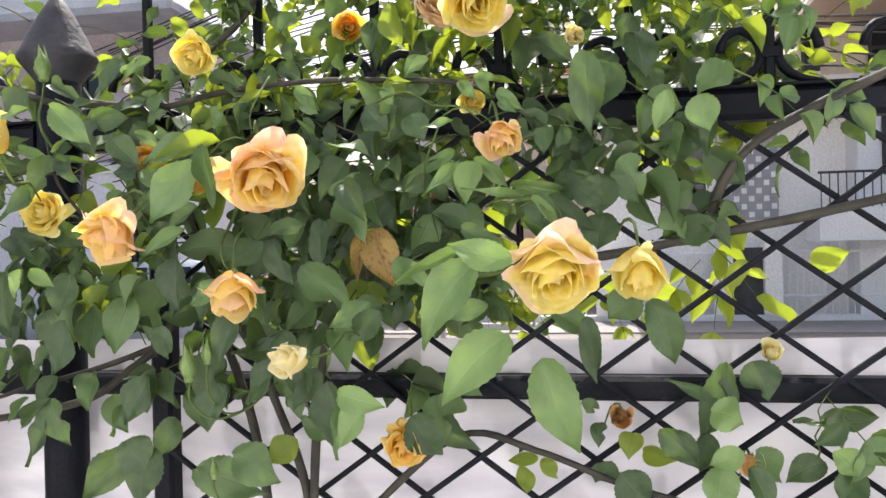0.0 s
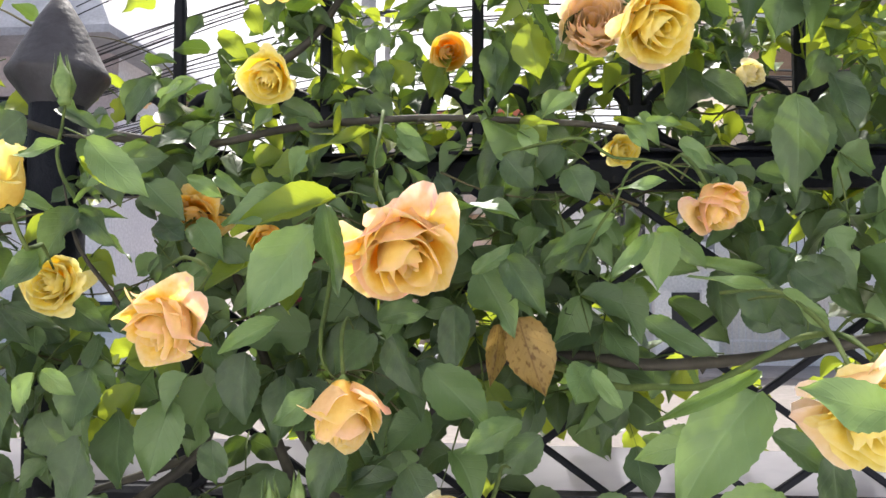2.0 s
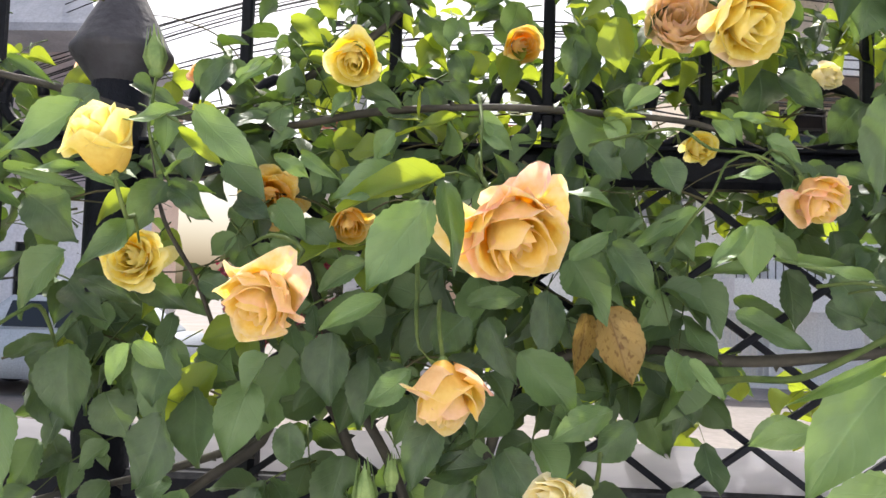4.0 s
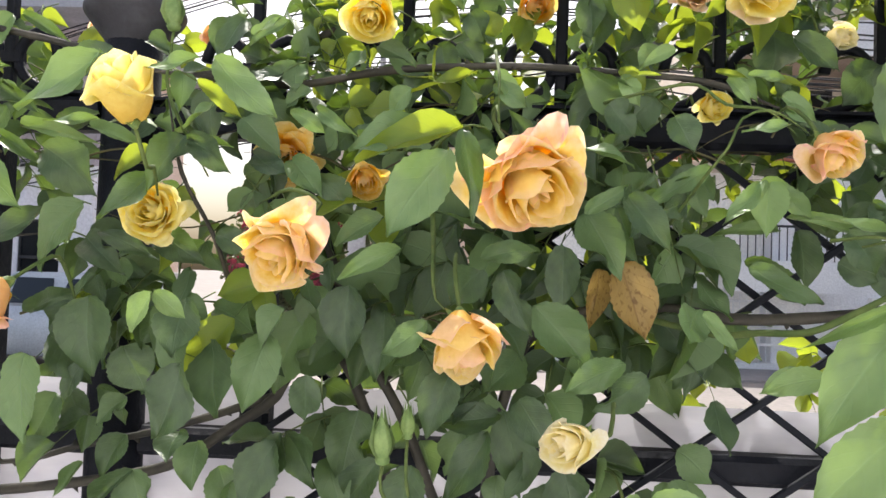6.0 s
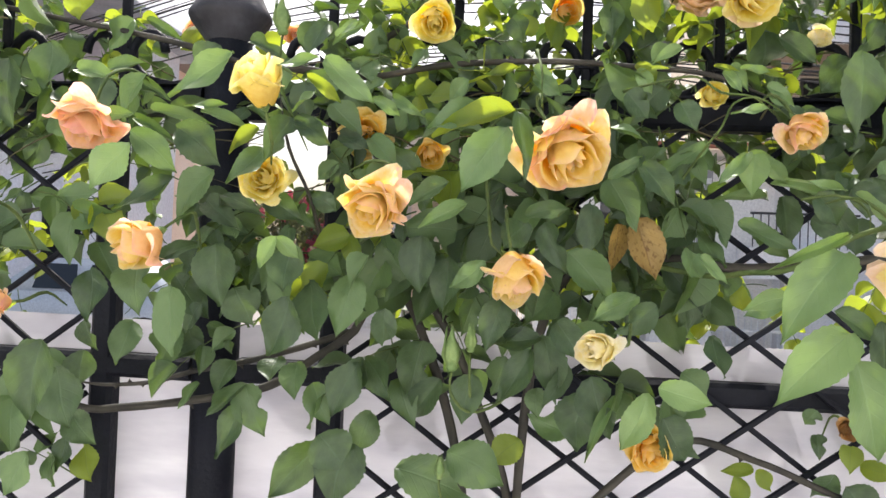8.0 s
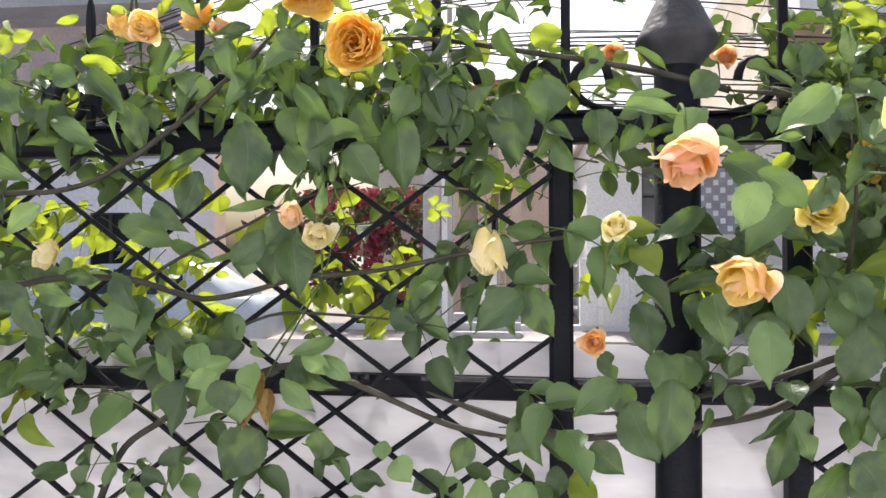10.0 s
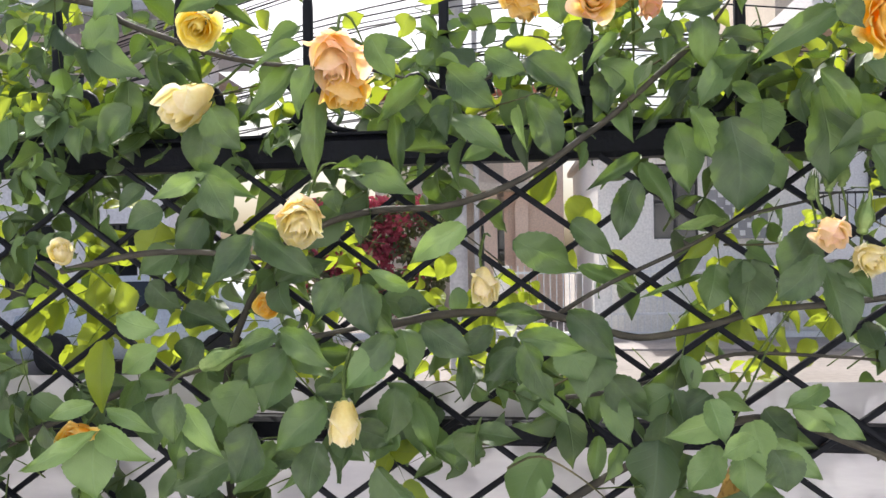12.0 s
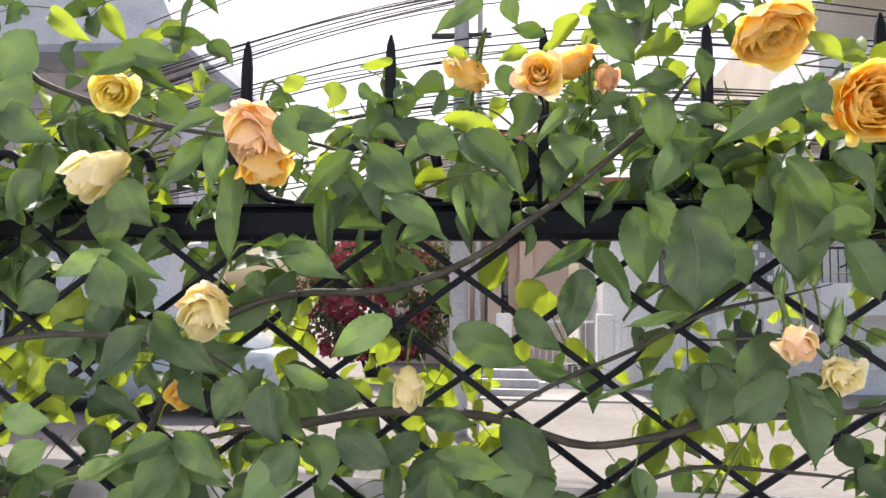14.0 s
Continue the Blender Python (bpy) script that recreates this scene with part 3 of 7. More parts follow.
def petal(ring, turn, rng, lift=0.0):
    """One cupped petal, rolled back at the rim, in a bloom one unit wide that opens along +z: an inner and an outer face."""
    _, r0, r1, height, half, back, peak = ring
    rows, cols = 14, 15
    loose = min(1.0, r1 / 0.35)
    tilt, wave, skew = rng.uniform(-0.13, 0.05) * loose, rng.uniform(0, 6.28), rng.uniform(-0.25, 0.25)
    lean, wide, swell = rng.uniform(-0.7, 0.7), rng.uniform(0.88, 1.08), rng.uniform(0.90, 1.10)
    rolled = back * rng.uniform(0.6, 1.35)
    crease, crease_at = rng.uniform(-0.03, 0.03) * loose, rng.uniform(-0.5, 0.5)
    grid = np.zeros((rows, cols, 3))
    uv = np.zeros((rows, cols, 2))
    for i in range(rows):
        s = i / (rows - 1)
        for j in range(cols):
            t = j / (cols - 1) * 2 - 1
            spread = half * wide * (0.30 + 0.70 * math.sin(min(1.0, s * 1.2) * math.pi / 2))
            rim = s * (1 - 0.24 * abs(t) ** 3)
            r = r0 + (r1 * swell - r0) * rim ** 0.8 + 0.06 * math.sin(math.pi * rim) * (1 - t * t)
            h = height * rim + lift
            roll = max(0.0, rim - 0.58) / 0.42
            side = abs(t + 0.3 * lean)
            r += rolled * roll ** 1.4 * (0.22 + 1.35 * side * side)
            h -= rolled * 1.2 * roll ** 1.9 * (0.18 + 1.45 * side * side)
            h += peak * roll * (1 - abs(t)) ** 1.2 + 0.020 * loose * s * math.sin(5 * t + wave) + tilt * s
            r += 0.026 * loose * s * s * math.sin(4 * t + wave * 2) + 0.010 * loose * s * math.sin(11 * t + wave)
            r += crease * s * math.exp(-((t - crease_at) / 0.16) ** 2) + 0.030 * t * s
            a = turn + t * spread + skew * s
            grid[i, j] = (r * math.cos(a), r * math.sin(a), h)
            uv[i, j] = (0.5 + 0.5 * t, s * (1 - 0.1 * (1 - abs(t))))
    ds, dt = np.gradient(grid, axis=0), np.gradient(grid, axis=1)
    normal = np.cross(ds, dt)
    normal /= np.linalg.norm(normal, axis=2, keepdims=True) + 1e-9
    inward = -grid[2, cols // 2] * np.array((1, 1, 0))
    if normal[2, cols // 2] @ inward < 0:
        normal = -normal
    thick = 0.007 * (1 - 0.6 * np.linspace(0, 1, rows))[:, None, None]
    verts = np.concatenate((grid.reshape(-1, 3), (grid - normal * thick).reshape(-1, 3)))
    uvs = np.concatenate((uv.reshape(-1, 2), uv.reshape(-1, 2) + np.array((0, 1.5))))
    faces, half_n = [], rows * cols
    for i in range(rows - 1):
        for j in range(cols - 1):
            a = i * cols + j
            faces.append((a, a + 1, a + cols + 1, a + cols))
            faces.append(tuple(k + half_n for k in (a + cols, a + cols + 1, a + 1, a)))
    return verts, uvs, faces


def bloom_meshes(kind, colour, own):
    """The petals and calyx of a bloom; own: a number for blooms that are shaped singly, 0 for those that share a shape."""
    if (kind, colour, own) in ROSE_MESH:
        return ROSE_MESH[kind, colour, own]
    rng = random.Random(len(ROSE_MESH) + 3)
    made = []
    for k, ring in enumerate(RINGS[kind]):
        shift = rng.uniform(0, 6.28)
        for i in range(ring[0]):
            v, uv, f = petal(ring, shift + 2 * math.pi * i / ring[0] + rng.uniform(-0.15, 0.15), rng, 0.012 * rng.uniform(-1, 1))
            tint = "blush" if kind == "loose" and k >= 5 and colour == "yellow" else "pink" if colour == "peach" and k >= len(RINGS[kind]) - 2 and rng.random() < 0.45 else colour
            ob = put_mesh("petal", v, f, PETAL[tint], None, "", uv)
            made.append(ob.data)
            bpy.data.objects.remove(ob)
    # calyx with five sepals
    verts, faces = [], []
    size = 1.35 if kind == "bud" else 1.0
    for i in range(10):
        a = 2 * math.pi * i / 10
        verts += [(0.03 * math.cos(a), 0.03 * math.sin(a), -0.14), (0.075 * math.cos(a), 0.075 * math.sin(a), -0.08), (0.10 * size * math.cos(a), 0.10 * size * math.sin(a), 0.01)]
    for i in range(10):
        j = (i + 1) % 10
        faces += [(i * 3, j * 3, j * 3 + 1, i * 3 + 1), (i * 3 + 1, j * 3 + 1, j * 3 + 2, i * 3 + 2)]
    for i in range(5):
        a, b = 2 * math.pi * i / 5, len(verts)
        c, s = math.cos(a), math.sin(a)
        drop = rng.uniform(-0.12, 0.12) + (0.30 if kind == "bud" else -0.03)
        for r, h, w in ((0.09 * size, -0.01, 0.06), (0.20, 0.02 + drop * 0.4, 0.05), (0.30, drop, 0.006)):
            verts += [(r * c - w * s, r * s + w * c, h), (r * c + w * s, r * s - w * c, h)]
        faces += [(b, b + 1, b + 3, b + 2), (b + 2, b + 3, b + 5, b + 4)]
    ob = put_mesh("calyx", verts, faces, CALYX)
    made.append(ob.data)
    bpy.data.objects.remove(ob)
    ROSE_MESH[kind, colour, own] = made
    return made


def rose(colour, kind, at, facing, dia, label, stalk=None, spin=0.0, hidden=False, guards=()):
    """A bloom of the given width; facing: the way it opens; stalk: where its stem joins the plant; guards: large outer petals, each with
    its angle round the bloom (90: upwards), its tint and its size."""
    at, facing = Vector(at), Vector(facing).normalized()
    ob = root("rose", label, "rose", at, "roses on the fence")
    depth = {"full": 0.30, "loose": 0.30, "half": 0.36, "bud": 0.45, "cup": 0.25}[kind]
    if not hidden:
        ROSES.append((at, dia))
    turn = facing.to_track_quat("Z", "Y").to_matrix().to_4x4() @ Matrix.Rotation(spin, 4, "Z")
    local = turn @ Matrix.Translation((0, 0, -depth * dia)) @ Matrix.Diagonal((dia, dia, dia, 1))
    for me in bloom_meshes(kind, colour, len(ROSES) + 1 if dia > 0.049 and not hidden else 0):
        p = new(me.name.split(".")[0], me)
        p.parent = ob
        p.matrix_basis = local
    upright = facing.to_track_quat("Z", "Y").to_matrix().to_4x4() @ Matrix.Translation((0, 0, -depth * dia)) @ Matrix.Diagonal((dia, dia, dia, 1))
    shape = random.Random(len(ROSES) + 40)
    for angle, tint, size in guards:
        v, uv, f = petal((1, 0.15, 0.44 * size, 0.50 * size, 0.85, 0.15, 0.14), radians(angle), shape)
        put_mesh("petal", v, f, PETAL[tint], ob, "", uv).matrix_basis = upright
    foot = local @ Vector((0, 0, -0.13))
    end = Vector(stalk) - at if stalk else Vector((0, 0.10, -0.02)) + Vector((at.x * 37 % 0.08 - 0.04, 0, 0.03))
    mid = foot - facing * dia * 0.55
    line = spline([foot + facing * dia * 0.03, mid, (mid + end) / 2 + Vector((0, 0, 0.012)), end], 0.012)
    v, f = tube_data(line, 0.0016, 0.0024, 6)
    put_mesh("stalk", v, f, TWIG, ob)
    return ob


def closed_bud(at, facing, size, label, stalk):
    at, facing = Vector(at), Vector(facing).normalized()
    ob = root("rose_bud", label, "rose bud", at, "buds on the fence")
    turn = facing.to_track_quat("Z", "Y").to_matrix().to_4x4()
    prof = [(0.06, -0.62), (0.16, -0.58), (0.20, -0.48), (0.16, -0.40), (0.26, -0.25), (0.30, -0.05), (0.25, 0.2), (0.13, 0.42), (0.04, 0.60), (0.01, 0.72)]
    body = lathe("bud", [(r * size, z * size) for r, z in prof], CALYX, ob, sides=12)
    body.matrix_basis = turn
    for i in range(5):
        a = 2 * math.pi * i / 5 + 0.4
        v = []
        for r, h, w in ((0.19, -0.38, 0.10), (0.315, -0.05, 0.12), (0.24, 0.28, 0.07), (0.16, 0.85, 0.01)):
            c, s = math.cos(a), math.sin(a)
            v += [Vector((r * c - w * s, r * s + w * c, h)) * size, Vector((r * c + w * s, r * s - w * c, h)) * size]
        sp = put_mesh("sepal", v, [(0, 1, 3, 2), (2, 3, 5, 4), (4, 5, 7, 6)], CALYX, ob)
        sp.matrix_basis = turn
    foot = turn @ Vector((0, 0, -0.6 * size))
    pts = [foot] + [Vector(q) - at for q in stalk]
    v, f = tube_data(spline(pts, 0.01), 0.0013, 0.0018, 6)
    put_mesh("stalk", v, f, TWIG, ob)
    return ob


rose("peach", "loose", (0.430, -0.265, 1.671), (0.36, -0.62, -0.70), 0.078, "large open peach rose with pink outer petals among leaves", (0.407, -0.236, 1.718), guards=((78, "pink", 0.78), (130, "peach", 0.74), (178, "yellow", 0.84), (10, "peach", 0.70)), spin=2.4)
rose("peach", "loose", (0.249, -0.250, 1.618), (-0.30, -0.66, -0.62), 0.060, "peach-yellow rose with a pink flushed side petal", (0.20, -0.15, 1.66), guards=((20, "pink", 1.15), (100, "blush", 0.95)))
rose("peach", "half", (0.386, -0.250, 1.555), (0.15, -0.45, -0.88), 0.056, "half-open peach rose nodding on a green stem", (0.375, -0.17, 1.61), guards=((45, "pink", 1.15), (130, "blush", 1.0)))
rose("cream", "half", (0.463, -0.290, 1.493), (-0.7, -0.7, -0.05), 0.040, "small cream white rose, half open", (0.505, -0.2, 1.505))
rose("peach", "half", (0.661, -0.210, 1.706), (0.15, -0.6, -0.65), 0.044, "small peach rose bud hanging with one raised petal", (0.64, -0.13, 1.745), guards=((85, "pink", 1.3),))
rose("yellow", "loose", (0.717, -0.335, 1.574), (0.05, -0.80, -0.60), 0.074, "large yellow rose with pale pink upper petals", (0.68, -0.22, 1.635), guards=((60, "blush", 1.15), (115, "blush", 1.2), (5, "blush", 1.0)))
rose("yellow", "half", (0.796, -0.220, 1.570), (0.05, -0.6, -0.7), 0.060, "yellow rose half open beside a larger bloom", (0.775, -0.12, 1.60), guards=((140, "yellow", 1.15),))
rose("yellow", "half", (0.288, -0.130, 1.835), (0.1, -0.8, -0.55), 0.054, "fading yellow rose with drooping petals", (0.28, -0.05, 1.86))
rose("golden", "full", (0.540, -0.140, 1.373), (0.1, -0.9, -0.4), 0.056, "orange-yellow rose half hidden by leaves", (0.52, -0.05, 1.42))
rose("yellow", "half", (0.148, -0.300, 1.722), (-0.05, -0.55, 0.82), 0.056, "yellow rose with folded upright petals", (0.13, -0.2, 1.66))
rose("peach", "half", (0.016, -0.250, 1.572), (-0.6, -0.5, -0.55), 0.058, "pale peach rose opening sideways", (0.04, -0.15, 1.56), guards=((-20, "pink", 1.1), (120, "blush", 1.0)))
rose("yellow", "full", (0.116, -0.180, 1.648), (0.05, -1, 0.05), 0.056, "yellow rose facing outward in the leaves", (0.10, -0.08, 1.62))
rose("golden", "full", (0.207, -0.100, 1.709), (0.2, -1, -0.3), 0.060, "deep yellow rose hidden behind leaves", (0.24, -0.0, 1.72), hidden=True)
rose("golden", "half", (0.289, -0.130, 1.687), (0.2, -0.8, -0.5), 0.040, "small orange rose in the shade of leaves", (0.32, -0.04, 1.72), hidden=True)
rose("golden", "cup", (0.285, -0.100, 1.945), (-0.1, -0.8, -0.4), 0.055, "orange rose on a raised shoot above the fence", (0.31, -0.03, 1.97))
rose("blush", "cup", (0.583, -0.090, 1.888), (0.0, -1, 0.08), 0.064, "peach-orange rose with a swirled centre", (0.58, -0.02, 1.85))
rose("yellow", "loose", (0.630, -0.140, 1.869), (0.3, -0.75, -0.55), 0.072, "large pale yellow rose with loose outer petals", (0.63, -0.04, 1.86), guards=((100, "yellow", 1.2), (170, "yellow", 1.2)))
rose("cream", "bud", (0.734, -0.050, 1.848), (0.2, -0.8, -0.3), 0.032, "small cream rose bud above the rail", (0.72, 0.0, 1.88))
rose("golden", "half", (0.441, -0.004, 1.891), (0.2, -0.8, -0.2), 0.046, "orange rose tucked behind the pickets", (0.44, 0.03, 1.86))
rose("yellow", "half", (0.611, -0.060, 1.774), (0.2, -1, -0.1), 0.036, "faded yellow rose resting against the rail", (0.60, 0.0, 1.79))
rose("pink", "loose", (-0.041, -0.254, 1.692), (-0.05, -0.48, -0.86), 0.060, "peach rose with two pointed pink petals on top", (-0.03, -0.14, 1.755), guards=((60, "pink", 1.25), (120, "pink", 1.25)))
rose("cream", "bud", (-0.241, -0.246, 1.602), (0.1, -0.5, -0.9), 0.050, "cream rose bud hanging upside down", (-0.28, -0.16, 1.63))
rose("cream", "half", (-0.118, -0.310, 1.623), (0.0, -0.9, 0.4), 0.030, "tiny cream rose on an upright stem", (-0.12, -0.2, 1.56))
rose("pink", "half", (-0.133, -0.243, 1.508), (-0.2, -1, 0), 0.032, "tiny peach rose between leaves", (-0.12, -0.14, 1.5))
rose("golden", "cup", (-0.406, -0.130, 1.854), (0.0, -0.9, -0.15), 0.070, "round deep orange rose above the rail", (-0.41, -0.06, 1.87))
rose("golden", "cup", (-0.475, -0.085, 1.936), (0.12, -0.45, -0.85), 0.074, "large orange rose seen from below with many petals", (-0.46, -0.03, 1.97))
rose("peach", "half", (-0.690, -0.090, 1.895), (0, -1, -0.1), 0.046, "faded peach rose among young leaves", (-0.68, 0.0, 1.88), hidden=True)
rose("yellow", "half", (-0.305, -0.090, 1.955), (0.1, -0.8, -0.5), 0.054, "yellow rose high on a shoot", (-0.3, -0.01, 1.98))
rose("pink", "half", (-0.075, 0.090, 1.885), (0.1, -1, 0), 0.044, "pink rose behind the fence", (-0.07, 0.14, 1.86))
rose("pink", "half", (0.075, 0.060, 1.872), (0.1, -1, 0), 0.036, "small pink rose behind the post", (0.08, 0.11, 1.85))
rose("blush", "half", (-0.480, -0.150, 1.648), (0.10, -0.5, -0.8), 0.036, "fading pink rose with bent sepals", (-0.47, -0.09, 1.70))
rose("cream", "half", (-0.446, -0.150, 1.623), (0.1, -0.8, -0.4), 0.038, "cream rose behind a fading one", (-0.44, -0.06, 1.64))
rose("cream", "bud", (-0.807, -0.120, 1.601), (0.1, -0.7, -0.65), 0.040, "small cream rose bud nodding", (-0.80, -0.12, 1.65))
rose("cream", "half", (-0.988, -0.140, 1.667), (0.05, -0.75, -0.6), 0.056, "pale yellow rose with pink outer petals nodding below the rail", (-0.96, -0.1, 1.73), guards=((60, "blush", 0.9), (140, "pink", 0.9)))
rose("cream", "bud", (-1.138, -0.060, 1.807), (-0.35, -0.75, -0.55), 0.068, "cream-yellow rose hanging over the rail", (-1.07, -0.02, 1.85))
rose("blush", "half", (-0.957, -0.115, 1.836), (0.05, -0.55, -0.8), 0.068, "peach-pink rose with loose petals above the rail", (-0.94, -0.05, 1.87), guards=((60, "pink", 1.1), (120, "pink", 1.1)))
rose("golden", "half", (-0.952, -0.100, 1.810), (0.05, -0.35, -0.92), 0.058, "orange underside petals of a spent rose", (-0.92, -0.04, 1.84))
rose("cream", "bud", (-0.944, -0.158, 1.470), (0.05, -0.35, -0.95), 0.043, "cream rose bud hanging straight down", (-0.94, -0.08, 1.54))
rose("golden", "half", (-1.064, -0.010, 1.578), (0.0, -0.9, -0.4), 0.036, "withered orange rose behind the lattice", (-1.05, 0.05, 1.6))
rose("golden", "cup", (-0.652, -0.015, 1.926), (-0.55, -0.15, 0.75), 0.050, "orange rose among raised leaves", (-0.65, 0.03, 1.86), hidden=True)
rose("pink", "half", (-0.619, -0.015, 1.913), (0.45, -0.2, -0.8), 0.034, "small pink rose beside an orange one", (-0.63, 0.03, 1.85), hidden=True)
rose("golden", "full", (-0.763, 0.000, 1.922), (-0.35, 0.30, -0.80), 0.052, "orange rose on a thin shoot", (-0.77, 0.06, 1.85), hidden=True)
rose("yellow", "half", (-1.125, -0.060, 1.894), (0.15, -0.8, -0.5), 0.054, "orange-yellow rose under a leaf", (-1.10, 0.0, 1.91))
rose("cream", "bud", (-1.265, -0.100, 1.640), (0.3, -0.7, 0.4), 0.036, "cream bud tinged with pink", (-1.25, -0.02, 1.60))
rose("golden", "half", (-1.270, -0.060, 1.432), (0.2, -0.9, -0.2), 0.046, "orange rose low in the leaves", (-1.26, 0.02, 1.45))
rose("cream", "bud", (0.954, -0.035, 1.467), (-0.1, -0.8, 0.4), 0.034, "cream white bud on a side shoot", (0.95, -0.02, 1.42))
rose("withered", "half", (0.780, -0.045, 1.390), (0, -0.9, -0.3), 0.028, "withered brown-orange bloom behind the lattice", (0.76, -0.02, 1.37))
rose("peach", "half", (0.930, -0.035, 1.335), (0, -0.9, -0.3), 0.030, "faded peach bloom in low leaves", (0.92, -0.01, 1.31))
closed_bud((0.328, -0.238, 1.478), (-0.05, -0.1, 1), 0.030, "closed green bud on a curved stem", [(0.328, -0.235, 1.44), (0.345, -0.22, 1.418), (0.375, -0.2, 1.425), (0.40, -0.17, 1.45)])
closed_bud((0.346, -0.230, 1.490), (0, -0.1, 1), 0.020, "small closed green bud", [(0.346, -0.23, 1.45), (0.35, -0.2, 1.42), (0.37, -0.17, 1.42)])
closed_bud((0.134, -0.198, 1.815), (-0.1, 0, 1), 0.030, "closed green bud standing upright", [(0.135, -0.2, 1.78), (0.14, -0.21, 1.74), (0.16, -0.17, 1.68)])
closed_bud((0.315, -0.16, 1.345), (0, 0, 1), 0.018, "tiny green bud on a thin stem", [(0.316, -0.16, 1.32), (0.33, -0.14, 1.28), (0.35, -0.1, 1.25)])
closed_bud((-1.06, -0.18, 1.535), (0.8, -0.2, 0.35), 0.034, "green bud leaning sideways", [(-1.10, -0.17, 1.52), (-1.13, -0.13, 1.50), (-1.15, -0.08, 1.46)])
closed_bud((-0.445, -0.14, 1.662), (0.2, 0, 1), 0.028, "green bud with long sepals", [(-0.45, -0.14, 1.63), (-0.45, -0.12, 1.60), (-0.46, -0.08, 1.56)])
closed_bud((-0.466, -0.070, 1.697), (0.1, -0.1, 1), 0.022, "round green bud in a small cluster", [(-0.462, -0.065, 1.667), (-0.454, -0.050, 1.637)])
closed_bud((-0.448, -0.070, 1.705), (0.1, -0.1, 1), 0.022, "green bud beside two others", [(-0.444, -0.065, 1.675), (-0.436, -0.050, 1.645)])
closed_bud((-0.435, -0.070, 1.710), (0.1, -0.1, 1), 0.022, "small green bud on a branching stalk", [(-0.431, -0.065, 1.680), (-0.423, -0.050, 1.650)])

# ---- canes ----
def cane(p, points, r0, r1, thorns=6, young=False):
    o = Vector(p.location)
    tube("cane", [Vector(q) - o for q in points], r0, r1, TWIG if young else CANE, p, "green young shoot" if young else "", 8, 0.015, thorns, int(abs(points[0][0]) * 1000))


cane(plant_e, [(0.34, -0.12, 0), (0.36, -0.10, 0.7), (0.34, -0.06, 1.25), (0.27, -0.05, 1.50), (0.225, -0.06, 1.53), (0.20, -0.07, 1.48), (0.154, -0.07, 1.446), (0.096, -0.07, 1.408), (0.0, -0.07, 1.386), (-0.10, -0.06, 1.370), (-0.14, -0.05, 1.366), (-0.21, -0.05, 1.380), (-0.288, -0.05, 1.405), (-0.33, -0.05, 1.42)], 0.0085, 0.0045, 18)
cane(plant_e, [(0.36, -0.11, 0), (0.38, -0.09, 0.7), (0.40, -0.06, 1.2), (0.34, -0.05, 1.42), (0.27, -0.05, 1.55), (0.22, -0.05, 1.68), (0.16, -0.06, 1.78), (0.05, -0.06, 1.80)], 0.009, 0.004, 8)
cane(plant_e, [(0.37, -0.10, 0), (0.40, -0.08, 0.8), (0.40, -0.06, 1.3), (0.43, -0.06, 1.52), (0.49, -0.065, 1.572), (0.56, -0.07, 1.580), (0.63, -0.07, 1.572), (0.70, -0.065, 1.575), (0.78, -0.06, 1.585), (0.86, -0.055, 1.60), (1.00, -0.05, 1.625), (1.25, -0.05, 1.68)], 0.0052, 0.0058, 8)
cane(plant_e, [(0.885, -0.055, 1.605), (0.893, -0.06, 1.65), (0.925, -0.065, 1.70), (0.99, -0.065, 1.74), (1.10, -0.06, 1.79), (1.30, -0.05, 1.87)], 0.0062, 0.005, 2)
cane(plant_e, [(0.10, -0.06, 1.80), (0.20, -0.07, 1.785), (0.30, -0.075, 1.80), (0.42, -0.08, 1.805), (0.52, -0.08, 1.80), (0.60, -0.09, 1.79), (0.66, -0.10, 1.765)], 0.0045, 0.003, 3)
cane(plant_e, [(0.13, 0.0, 1.80), (0.22, -0.02, 1.85), (0.30, -0.03, 1.90), (0.35, -0.04, 1.955), (0.42, -0.05, 1.965), (0.52, -0.05, 1.96)], 0.005, 0.003, 2)
cane(plant_e, [(0.17, -0.10, 1.56), (0.16, -0.15, 1.63), (0.145, -0.19, 1.68), (0.135, -0.2, 1.74)], 0.0024, 0.0016, 3)
cane(plant_e, [(0.45, -0.05, 1.25), (0.58, -0.04, 1.36), (0.68, -0.04, 1.345), (0.80, -0.035, 1.30), (0.95, -0.03, 1.27), (1.1, -0.03, 1.28)], 0.005, 0.003, 4)
cane(plant_e, [(0.20, -0.06, 1.48), (0.13, -0.06, 1.455), (0.076, -0.07, 1.439), (0.001, -0.07, 1.421), (-0.044, -0.07, 1.407), (-0.106, -0.07, 1.40), (-0.16, -0.06, 1.402)], 0.0045, 0.002, 8)
cane(plant_e, [(0.05, -0.06, 1.80), (-0.05, -0.05, 1.83), (-0.2, -0.04, 1.86), (-0.35, -0.03, 1.885), (-0.5, -0.02, 1.88)], 0.0045, 0.0025, 3)
cane(plant_w, [(-0.75, -0.12, 0), (-0.78, -0.09, 0.6), (-0.80, -0.06, 1.1), (-0.77, -0.03, 1.3), (-0.70, -0.03, 1.37), (-0.58, -0.03, 1.43), (-0.50, -0.03, 1.45), (-0.42, -0.04, 1.425), (-0.30, -0.04, 1.375), (-0.20, -0.05, 1.36)], 0.0080, 0.0037, 12)
